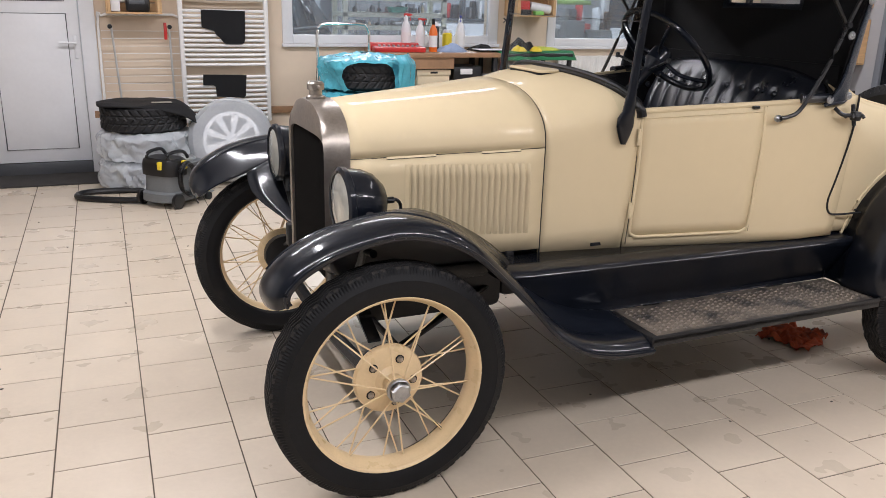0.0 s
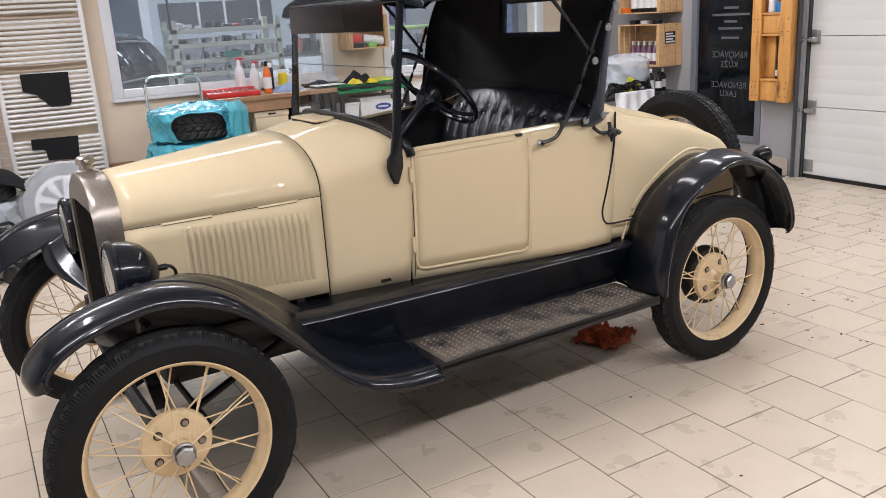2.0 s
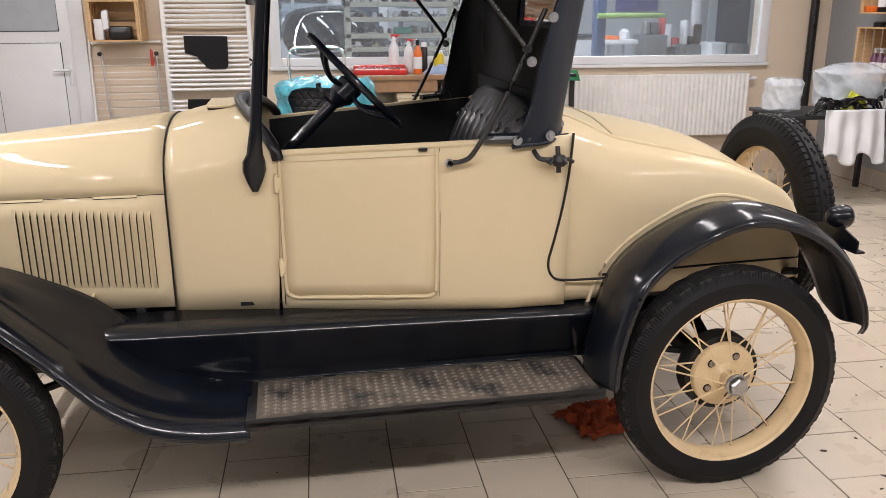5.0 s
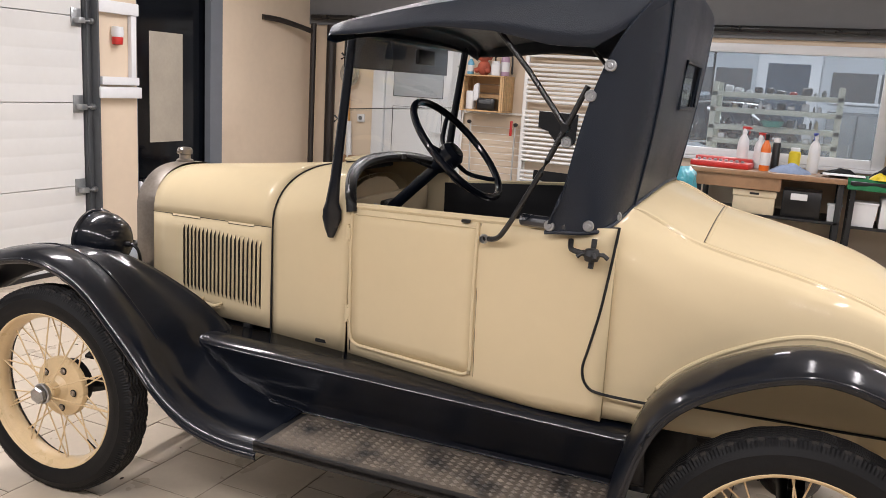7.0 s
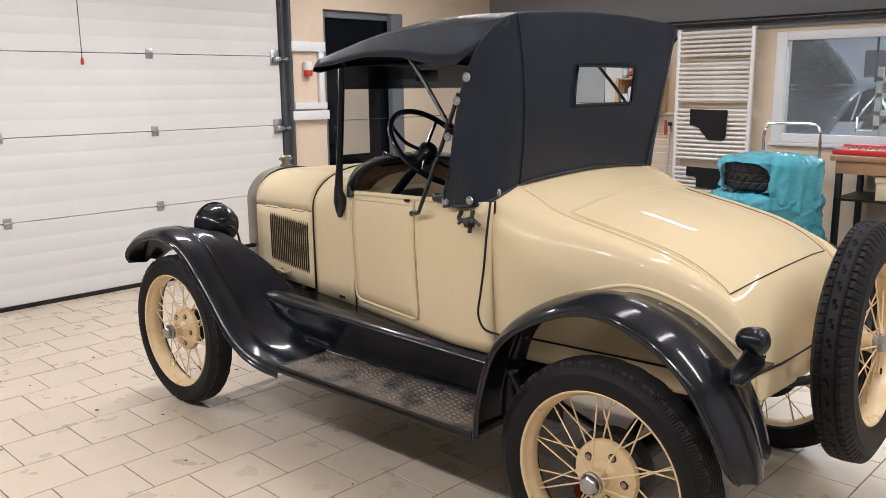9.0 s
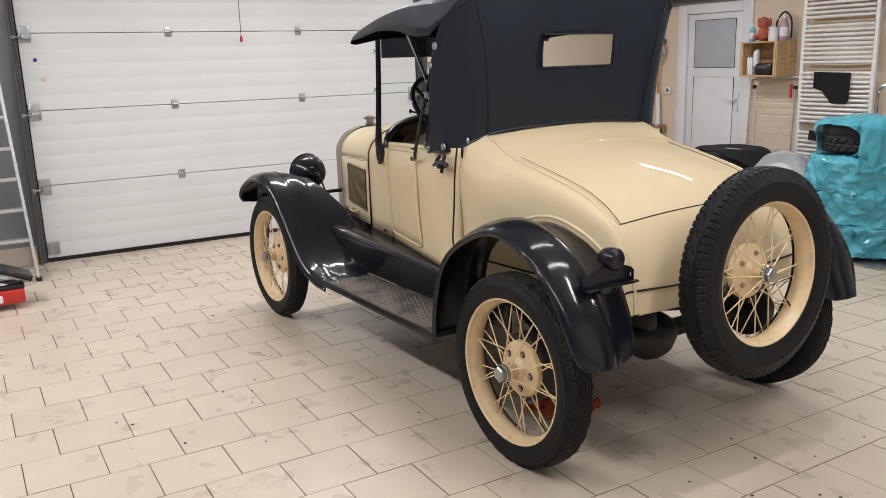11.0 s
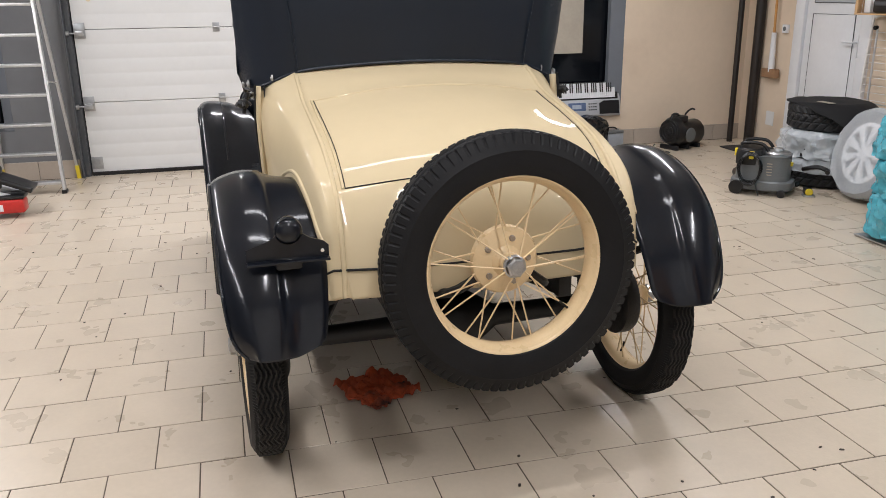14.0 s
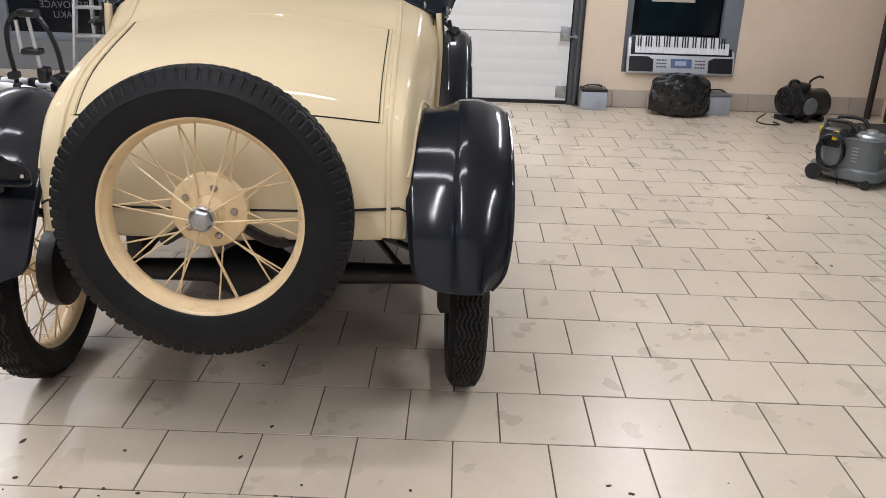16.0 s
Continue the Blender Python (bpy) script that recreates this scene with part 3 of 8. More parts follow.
def deck_side(x, z):
    """How far the tail's side lies from the middle at x, z."""
    near = sorted(((p.x - x) ** 2 + (p.z - z) ** 2, -p.y) for row in deck_rows for p in row[:15])[:5]
    return sum(y / (d + 1e-5) for d, y in near) / sum(1 / (d + 1e-5) for d, y in near)


both(body_side)
for s in (-1, 1):
    part("deck_lid_gap", tube(bmesh.new(), [on_deck(lerp(2.05, 5.05, k / 24), s * 0.443) - V(0, 0, 0.001) for k in range(25)], 0.0016, 6), GAP, CAR, "dark gap round the deck lid")
    part("deck_lid_edge", tube(bmesh.new(), [on_deck(lerp(2.05, 5.05, k / 24), s * 0.4515) - V(0, 0, 0.001) for k in range(25)], 0.0045, 6), CREAM, CAR)
    part("deck_rib", tube(bmesh.new(), [on_deck(lerp(0.3, 7.9, k / 40), s * 0.478) - V(0, 0, 0.006) for k in range(41)], 0.009, 8), CREAM, CAR)
part("deck_lid_edge", tube(bmesh.new(), [on_deck(2.05, lerp(-0.443, 0.443, k / 16)) - V(0, 0, 0.0025) for k in range(17)], 0.0048, 8), CREAM, CAR)
part("deck_lid_gap", tube(bmesh.new(), [on_deck(2.022, lerp(-0.443, 0.443, k / 16)) - V(0, 0, 0.0032) for k in range(17)], 0.0020, 6), GAP, CAR, "dark gap round the deck lid")
part("deck_lid_gap", tube(bmesh.new(), [on_deck(5.05, lerp(-0.445, 0.445, k / 12)) for k in range(13)], 0.0022, 6), GAP, CAR, "dark gap round the deck lid")
belt = [V(x, -deck_side(x, 0.737) - 0.001, 0.737) for x in (2.14, 2.3, 2.5, 2.7, 2.8, 2.87, 2.905)]
part("deck_belt_gap", tube(bmesh.new(), belt + [on_deck(7.07, y) + V(0.001, 0, 0) for y in (-0.51, -0.3, 0, 0.3, 0.51)] + [V(p.x, -p.y, p.z) for p in belt[::-1]], 0.004, 6), GAP, CAR, "dark seam round the tail")

# fenders
REAR = [(2.06, 0.432, 0.56), (2.075, 0.58, 0.56), (2.15, 0.79, 0.57), (2.31, 0.925, 0.585), (2.53, 1.0, 0.595), (2.74, 0.955, 0.595), (2.89, 0.85, 0.59), (2.985, 0.71, 0.588), (3.03, 0.60, 0.592), (3.048, 0.535, 0.60)]
FRONT = [(-0.362, 0.702, -0.350, 0.625, 0.702), (-0.373, 0.746, -0.322, 0.615, 0.722), (-0.348, 0.803, -0.283, 0.61, 0.745), (-0.283, 0.858, -0.232, 0.605, 0.768), (-0.17, 0.908, -0.15, 0.595, 0.80), (0.0, 0.938, 0.0, 0.58, 0.875), (0.13, 0.918, 0.13, 0.56, 0.90),
         (0.25, 0.86, 0.25, 0.53, 0.865), (0.36, 0.762, 0.37, 0.49, 0.80), (0.46, 0.662, 0.48, 0.46, 0.73), (0.57, 0.545, 0.57, 0.455, 0.655), (0.69, 0.468, 0.69, 0.50, 0.545), (0.83, 0.435, 0.81, 0.535, 0.465), (0.965, 0.43, 0.965, 0.552, 0.436)]


def rear_fender(s):
    net = []
    for i, (x, z, yi) in enumerate(REAR):
        a, b = REAR[max(i - 1, 0)], REAR[min(i + 1, len(REAR) - 1)]
        t = V(b[0] - a[0], 0, b[1] - a[1]).normalized()
        nrm = V(-t.z, 0, t.x)
        c = V(x, 0, z)
        root = {7: 0.535, 8: 0.550, 9: 0.572}.get(i, min(yi - 0.02, deck_side(x, z - 0.03) - 0.006) if i > 1 else yi - 0.02)
        net.append([p for p in (c - nrm * 0.034 + V(0, s * root, 0), c - nrm * 0.027 + V(0, s * lerp(root, yi + 0.075, 0.6), 0), c - nrm * 0.014 + V(0, s * (yi + 0.075), 0), c - nrm * 0.001 + V(0, s * (yi + .10), 0),
                                c + V(0, s * 0.755, 0), c - nrm * 0.018 + V(0, s * 0.815, 0), c - nrm * 0.042 + V(0, s * 0.845, 0), c - nrm * 0.058 + V(0, s * 0.842, 0))])
    for i, k in ((-1, 0.060), (-2, 0.022), (-3, 0.005)):
        net[i] = [V(p.x, s * (abs(p.y) - (k if abs(p.y) > 0.79 else 0)), p.z) for p in net[i]]
    net[-1] = [V(p.x, p.y, p.z + 0.030 * min(1, abs((abs(p.y) - 0.70) / 0.11)) ** 4) for p in net[-1]]
    f = part("rear_fender", loft(bmesh.new(), skin(net, 3, 6)), BLACK, CAR, thick=-0.003)
    edge = curve([r[-2] for r in net], 6)
    part("fender_edge", tube(bmesh.new(), edge, 0.006, 8), BLACK, f)
    arch_line = [V(p.x, s * (deck_side(p.x, p.z - 0.014) - 0.001), p.z - 0.014) for p in curve([V(x, 0, z) for x, z, yi in REAR[1:7]], 5)]
    part("arch_bead", tube(bmesh.new(), arch_line, 0.007, 8), CREAM, CAR)
    # closing skirt between fender and apron
    bm = bmesh.new()
    rows = [[V(x, s * 0.56, z), V(x, s * 0.545, 0.43)] for x, z in ((2.06, 0.44), (2.08, 0.60), (2.15, 0.74), (2.24, 0.84), (2.27, 0.80))]
    loft(bm, rows)
    part("fender_skirt", bm, BLACK_DULL, f, thick=0.003)
    return f


def front_fender(s):
    net = []
    for i, (x, z, xi, yi, zi) in enumerate(FRONT):
        k = i / (len(FRONT) - 1)
        ins = V(xi, s * yi, zi)
        crown = V(x, s * 0.758, z - 0.004)
        nrm = V(0, 0, 1)
        if x < 0:
            a, b = FRONT[max(i - 1, 0)], FRONT[i + 1]
            nrm = V(a[1] - b[1], 0, b[0] - a[0]).normalized()
        c = V(x, 0, z)
        outer = c - nrm * 0.045 + V(0, s * (0.835 - (0.018, 0.004)[i] if i < 2 else 0.835), 0)
        step = V(lerp(xi, x, .55), s * lerp(yi, 0.735, .5), lerp(zi, z, .62) + (0.006 if x < 0.4 else 0.0))
        net.append([ins, V(lerp(xi, x, .25), s * lerp(yi, 0.735, .25), lerp(zi, z, .40)), step, V(x, s * 0.70, z - 0.010), crown, c - nrm * 0.015 + V(0, s * 0.81, 0), outer, outer - nrm * 0.016 - V(0, s * 0.004, 0)])
    f = part("front_fender", loft(bmesh.new(), skin(net, 3, 5)), BLACK, CAR, thick=-0.003)
    part("fender_edge", tube(bmesh.new(), curve([r[-2] for r in net], 5), 0.006, 8), BLACK, f)
    ridge = curve([r[3] - V(0, 0, 0.002) for r in net[2:10]], 5)
    part("fender_ridge", tube(bmesh.new(), ridge, 0.006, 8), BLACK, f)
    rows = []
    for (x, z, xi, yi, zi) in FRONT[4:12]:
        rows.append([V(xi, s * yi, zi), V(xi + 0.02, s * lerp(yi, 0.36, .35), lerp(zi, 0.60, .45)), V(max(xi, -0.02) + 0.03, s * 0.36, 0.60)])
    part("fender_skirt", loft(bmesh.new(), skin(rows, 4, 3)), BLACK, f, thick=0.003)
    bm = bmesh.new()
    for dx in (-0.012, 0.024):
        lathe(bm, [(0, 0.008), (0.005, 0.006), (0.006, 0)], "y", 8, (0.0 + dx, s * 0.839, 0.893))
    part("fender_bolt", bm, STEEL, f)
    return f


both(rear_fender)
both(front_fender)


def apron(s):
    rows = []
    for k in range(33):
        x = lerp(0.47, 2.14, (k / 32) ** 1.5)
        e = keyed(x, [(0.47, 0.505), (0.49, 0.545), (0.53, 0.575), (0.60, 0.588), (2.14, 0.652)])[0]
        sec = [(0.40, 0.642), (e - 0.06, 0.642), (e - 0.020, 0.639), (e - 0.006, 0.632), (e, 0.622), (e - 0.001, 0.613), (e - 0.010, 0.598), (lerp(e, 0.548, .45), 0.54), (lerp(e, 0.548, .8), 0.48), (0.549, 0.450), (0.551, 0.437), (0.555, 0.433)]
        low = keyed(x, [(0.47, 0.625), (0.56, 0.575), (0.65, 0.515), (0.76, 0.462), (0.92, 0.434), (2.1, 0.434)])[0]
        rows.append([V(x, s * y, max(z, low)) for y, z in sec])
    a = part("apron", loft(bmesh.new(), rows), BLACK, CAR, "glossy black splash apron", thick=-0.003)
    # running board
    y0, y1 = s * 0.552, s * 0.832
    lo, hi = min(y0, y1), max(y0, y1)
    rb = part("running_board", boxed(0.955, 2.075, lo, hi, 0.408, 0.430, 0.004), BLACK_DULL, CAR, "worn dark steel running board")
    bm = bmesh.new()
    nx, ny = 36, 9
    for i in range(nx):
        for j in range(ny):
            cx = lerp(1.0, 2.045, (i + 0.5) / nx)
            cy = lerp(lo + 0.03, hi - 0.02, (j + 0.5 + 0.25 * (i % 2)) / (ny + .5))
            a_, b_ = 0.0125, 0.0085
            v = [bm.verts.new(V(cx - a_, cy, 0.4305)), bm.verts.new(V(cx, cy - b_, 0.4305)), bm.verts.new(V(cx + a_, cy, 0.4305)), bm.verts.new(V(cx, cy + b_, 0.4305)), bm.verts.new(V(cx, cy, 0.4375))]
            for q in range(4):
                bm.faces.new((v[q], v[(q + 1) % 4], v[4]))
    part("step_tread", bm, STEP, rb, "worn brown diamond tread", sharp=0.2)
    part("step_plate", boxed(0.985, 2.06, lo + 0.012, hi - 0.008, 0.4301, 0.4310), STEP, rb)
    part("step_edge", boxed(0.955, 2.078, (y1 if s < 0 else y1 - 0.008), (y1 + 0.008 if s < 0 else y1), 0.398, 0.437, 0.003), BLACK_DULL, rb)
    return a


both(apron)


# wheels, axis along y, outer face towards -y
def tyre_mesh(block):
    bm = bmesh.new()
    prof = [(0.287, -0.040), (0.295, -0.052), (0.312, -0.060), (0.330, -0.0625), (0.347, -0.0605), (0.350, -0.0615), (0.353, -0.0592), (0.364, -0.0545), (0.374, -0.0485), (0.383, -0.042)]
    cols, step = (14, 0.006) if block else (27, 0.003)
    tread = [(0.3885 + 0.003 * (1 - (t / 0.04) ** 2), t) for t in [-0.039 + step * k for k in range(cols)]]
    full = prof + tread + [(r, -h) for r, h in prof[::-1]]
    if block:
        full = [(0.287 + (r - 0.287) * 1.374, h * 1.1) for r, h in full]
    n = 672 if block else 448
    first, last = len(prof), len(prof) + cols
    rows, low = [], set()
    for k in range(n):
        a = 2 * math.pi * k / n
        row = []
        for i, (r, h) in enumerate(full):
            col = i - first
            if first <= i < last:
                if block:
                    g = (abs(h) > 0.026 and k % 8 < 2) or col in (3, 10) or (col in (6, 7) and (k // 4 + i) % 4 == 0)
                else:
                    g = (col + 1 + round(abs(k % 14 - 7) * 0.7)) % 5 < 2
                if g:
                    r -= 0.007 if block else 0.005
                    low.add((k, i))
            elif (first - 3 <= i < first or last <= i < last + 3) and (k % 8 < 2 and i in (first - 1, first - 2, last, last + 1) if block else (k % 2 == 0 and i in (first - 1, first - 2, last, last + 1))):
                r -= 0.0045 if block else 0.0035
                h *= 0.965 if block else 0.97
            row.append(V(r * math.cos(a), h, r * math.sin(a)))
        rows.append([bm.verts.new(p) for p in row])
    for k in range(n):
        j = (k + 1) % n
        for i in range(len(full) - 1):
            f = bm.faces.new((rows[k][i], rows[j][i], rows[j][i + 1], rows[k][i + 1]))
            if first - 1 <= i < last and not {(k, i), (j, i), (j, i + 1), (k, i + 1)} & low:
                f.material_index = 0 if block else 1
    return finish(bm, "tyre", [RUBBER, TREAD], 0.5)


def spoke_mesh(p, q):
    bm = bmesh.new()
    rod(bm, p, q, 0.0031, 6, 0.0027)
    return finish(bm, "spoke", CREAM_WHEEL)


TYRE, TYRE_BLOCK = tyre_mesh(False), tyre_mesh(True)
RIM = finish(lathe(bmesh.new(), [(0.283, -0.040), (0.294, -0.042), (0.299, -0.045), (0.2985, -0.050), (0.294, -0.0535), (0.288, -0.0515), (0.285, -0.046), (0.283, -0.038), (0.278, -0.030), (0.2735, -0.022), (0.2705, -0.013), (0.2695, -0.005), (0.2695, 0.006), (0.272, 0.017), (0.278, 0.025), (0.285, 0.031), (0.291, 0.038), (0.292, 0.042)], "y", 72), "rim", CREAM_WHEEL, 0.9)
HUB = finish(lathe(bmesh.new(), [(0, -0.067), (0.029, -0.067), (0.037, -0.063), (0.039, -0.055), (0.033, -0.043), (0.035, -0.022), (0.052, -0.005), (0.100, 0.004), (0.111, 0.009), (0.115, 0.016), (0.115, 0.03), (0.09, 0.04), (0, 0.04)], "y", 40), "hub", CREAM_WHEEL)
bm = bmesh.new()
lathe(bm, [(0.035, -0.062), (0.038, -0.068), (0.038, -0.078), (0.033, -0.081)], "y", 24)
lathe(bm, [(0.033, -0.079), (0.033, -0.096), (0.027, -0.101), (0.012, -0.103), (0, -0.103)], "y", 6)
CAP = finish(bm, "hub_cap", HUBNUT, 0.4)
LUG = finish(lathe(bmesh.new(), [(0, -0.014), (0.008, -0.012), (0.011, -0.008), (0.011, 0.012)], "y", 8), "lug_nut", NICKEL)
# dark ring painted as the shade of the bolt hole
DIMPLE = finish(lathe(bmesh.new(), [(0.0105, -0.0012), (0.0135, -0.0010), (0.0145, 0.001)], "y", 16), "lug_seat", GAP)
VALVE = finish(rod(bmesh.new(), (0.272, -0.004, 0), (0.225, -0.014, 0), 0.004, 8), "valve_stem", GAP)
OUT_A = spoke_mesh((0.036, -0.060, 0), (0.270, -0.008, 0.052))
OUT_B = spoke_mesh((0.036, -0.060, 0), (0.270, -0.008, -0.052))
IN_A = spoke_mesh((0.113, 0.022, 0), (0.271, 0.008, 0.070))
IN_B = spoke_mesh((0.113, 0.022, 0), (0.271, 0.008, -0.070))


def wheel(name, m, block, label, deep=0.0):
    w = part(name, RIM, CREAM_WHEEL, CAR, label)
    w.matrix_basis = m
    part("tyre", TYRE_BLOCK if block else TYRE, RUBBER, w, "black rubber tyre")
    part("hub", HUB, CREAM_WHEEL, w).location = (0, deep, 0)
    part("hub_cap", CAP, HUBNUT, w, "dull steel hub nut").location = (0, deep, 0)
    for k in range(5):
        a = 2 * math.pi * (k + .2) / 5
        nut = part("lug_nut", LUG, NICKEL, w)
        nut.matrix_basis = Matrix.Translation((0.076 * math.cos(a), 0.002 + deep, 0.076 * math.sin(a)))
        if not block:
            part("lug_seat", DIMPLE, GAP, w).matrix_basis = nut.matrix_basis @ Matrix.Translation((0, -0.0045, 0))
    for k in range(10):
        for me, d in ([(OUT_A, 0.0), (OUT_B, 0.314)] if k % 2 == 0 else []) + [(IN_A, 0.10), (IN_B, 0.42)]:
            part("spoke", me, CREAM_WHEEL, w).matrix_basis = Matrix.Rotation(2 * math.pi * k / 10 + d, 4, "Y") @ Matrix.Translation((0, deep * 0.5, 0))
    part("valve_stem", VALVE, GAP, w, "short black tyre valve").matrix_basis = Matrix.Rotation(0.5, 4, "Y")
    return w


for wx, lab in ((0.02, "cream wire front wheel"), (2.549, "cream wire rear wheel")):
    wheel("wheel", pose(wx, -0.73, 0.391, 0, 20, 0), False, lab)
    wheel("wheel", pose(wx, 0.73, 0.391, 0, 50, 180), False, lab)
wheel("spare_wheel", Matrix.Translation((3.100, -0.006, 0.780)) @ Matrix.Rotation(radians(-2), 4, "Y") @ Matrix.Diagonal((0.932, 0.932, 0.932, 1)) @ pose(0, 0, 0, 0, 12, 90), True, "cream wire spare wheel with a chunky tyre behind the tail", 0.035)

# running gear
for s in (-1, 1):
    bm = bmesh.new()
    lathe(bm, [(0, 0.0), (0.135, 0.0), (0.14, 0.01), (0.14, 0.055), (0.12, 0.065), (0, 0.07)], "y", 32, (0, 0, 0))
    for v in bm.verts:
        v.co = V(2.549 + v.co.x, s * (0.70 - v.co.y), 0.392 + v.co.z)
    part("brake_drum", bm, BLACK_DULL, CAR, "black rear brake drum")
    bm = bmesh.new()
    lathe(bm, [(0, 0.0), (0.085, 0.0), (0.09, 0.01), (0.09, 0.05), (0, 0.055)], "y", 24, (0, 0, 0))
    for v in bm.verts:
        v.co = V(0.02 + v.co.x, s * (0.70 - v.co.y), 0.392 + v.co.z)
    part("front_hub_drum", bm, BLACK_DULL, CAR)
    part("frame_rail", boxed(-0.05, 2.85, s * 0.30 - 0.025, s * 0.30 + 0.025, 0.545, 0.64, 0.006), BLACK_DULL, CAR)
    part("radius_rod", rod(bmesh.new(), (0.02, s * 0.55, 0.36), (0.85, s * 0.03, 0.46), 0.014), BLACK_DULL, CAR)
    part("torque_rod", rod(bmesh.new(), (2.549, s * 0.52, 0.39), (1.35, s * 0.05, 0.45), 0.013), BLACK_DULL, CAR)
    part("fender_iron", tube(bmesh.new(), curve([(0.02, s * 0.30, 0.62), (0.01, s * 0.45, 0.68), (0.0, s * 0.55, 0.80), (0.0, s * 0.60, 0.90)], 4), 0.014), BLACK_DULL, CAR)
    part("fender_iron", tube(bmesh.new(), curve([(2.82, s * 0.30, 0.62), (2.85, s * 0.45, 0.66), (2.87, s * 0.58, 0.70)], 4), 0.014), BLACK_DULL, CAR)
    part("board_bracket", boxed(1.2, 1.24, min(s * 0.28, s * 0.80), max(s * 0.28, s * 0.80), 0.385, 0.408), BLACK_DULL, CAR)
    part("board_bracket", boxed(1.85, 1.89, min(s * 0.28, s * 0.80), max(s * 0.28, s * 0.80), 0.385, 0.408), BLACK_DULL, CAR)
part("front_axle", tube(bmesh.new(), curve([(0.02, -0.68, 0.40), (0.02, -0.5, 0.33), (0.02, 0, 0.30), (0.02, 0.5, 0.33), (0.02, 0.68, 0.40)], 5), 0.026, 8), BLACK_DULL, CAR)
part("tie_rod", rod(bmesh.new(), (0.16, -0.62, 0.36), (0.16, 0.62, 0.36), 0.012), BLACK_DULL, CAR)
for fx, fz in ((0.02, 0.62), (2.549, 0.62)):
    bm = bmesh.new()
    for k in range(5):
        half = 0.58 - 0.09 * k
        pts = [V(fx, lerp(-half, half, j / 12), fz - 0.16 * abs(lerp(-half, half, j / 12) / 0.58) ** 1.7 + 0.012 * k) for j in range(13)]
        rows = [[p + V(-0.022, 0, 0), p + V(0.022, 0, 0), p + V(0.022, 0, 0.010), p + V(-0.022, 0, 0.010)] for p in pts]
        loft(bm, rows, True, True)
    part("leaf_spring", bm, BLACK_DULL, CAR)
bm = bmesh.new()
lathe(bm, [(0.034, -0.68), (0.036, -0.45), (0.042, -0.15), (0.075, -0.10), (0.105, -0.05), (0.112, 0), (0.105, 0.05), (0.075, 0.10), (0.042, 0.15), (0.036, 0.45), (0.034, 0.68)], "y", 28, (2.549, 0, 0.385))
part("rear_axle", bm, BLACK_DULL, CAR, "black rear axle with round differential")
part("propshaft_tube", rod(bmesh.new(), (2.45, 0, 0.40), (1.0, 0, 0.50), 0.035), BLACK_DULL, CAR)
bm = boxed(0.12, 0.72, -0.17, 0.17, 0.34, 0.62, 0.04)
part("engine_sump", bm, BLACK_DULL, CAR)
part("gearbox", boxed(0.72, 1.15, -0.14, 0.14, 0.36, 0.6, 0.05), BLACK_DULL, CAR)
part("exhaust", rod(bmesh.new(), (0.7, 0.2, 0.45), (2.3, 0.22, 0.42), 0.025), BLACK_DULL, CAR)
part("floor_pan", boxed(0.74, 2.9, -0.40, 0.40, 0.64, 0.655), BLACK_DULL, CAR)
for s in (-1, 1):
    part("spare_carrier", tube(bmesh.new(), curve([(2.75, s * 0.22, 0.60), (2.98, s * 0.16, 0.66), (3.03, s * 0.06, 0.74), (3.04, s * 0.03, 0.80)], 4), 0.016), BLACK_DULL, CAR)
part("spare_carrier_plate", lathe(bmesh.new(), [(0, 0), (0.07, 0), (0.07, 0.02), (0, 0.025)], "x", 24, (3.031, 0.0, 0.780)), BLACK_DULL, CAR)

# headlamps
def headlamp(s):
    at = (0.008, s * 0.464, 0.905)
    prof = [(0, 0.094), (0.02, 0.092), (0.06, 0.076), (0.092, 0.045), (0.108, 0.008), (0.113, -0.027), (0.113, -0.047)]
    lamp = part("headlamp", lathe(bmesh.new(), prof, "x", 36, at), BLACK, CAR, "glossy black bullet headlamp")
    part("headlamp_rim", lathe(bmesh.new(), [(0.100, -0.066), (0.108, -0.069), (0.119, -0.061), (0.121, -0.047), (0.114, -0.041)], "x", 36, at), BLACK, lamp)
    part("lens", lathe(bmesh.new(), [(0, -0.073), (0.04, -0.072), (0.08, -0.068), (0.102, -0.062)], "x", 36, at), LENS, lamp, "ribbed pale glass lens")
    bm = bmesh.new()
    rod(bm, (0.008, s * 0.464, 0.81), (0.008, s * 0.458, 0.74), 0.022, 12)
    rod(bm, (0.008, s * 0.458, 0.75), (0.01, s * 0.60, 0.77), 0.013)
    part("headlamp_post", bm, BLACK, lamp)
    part("headlamp_cable", tube(bmesh.new(), curve([(0.098, s * 0.464, 0.905), (0.136, s * 0.462, 0.905), (0.156, s * 0.455, 0.88), (0.158, s * 0.44, 0.82), (0.165, s * 0.41, 0.74), (0.17, s * 0.36, 0.66)], 5), 0.006), BLACKPLASTIC, lamp)
    part("cable_plug", rod(bmesh.new(), (0.094, s * 0.464, 0.905), (0.128, s * 0.463, 0.905), 0.011), BLACKPLASTIC, lamp)


both(headlamp)
part("lamp_tie_bar", rod(bmesh.new(), (0.008, -0.46, 0.765), (0.008, 0.46, 0.765), 0.012), BLACK, CAR)

# tail lamp and blank plate holder
bm = lathe(bmesh.new(), [(0, -0.030), (0.016, -0.028), (0.029, -0.018), (0.037, 0.0), (0.040, 0.024), (0.041, 0.040), (0.038, 0.046)], "x", 28, (2.950, -0.645, 0.910))
tail = part("tail_lamp", bm, BLACK, CAR, "round black tail lamp on a plate holder")
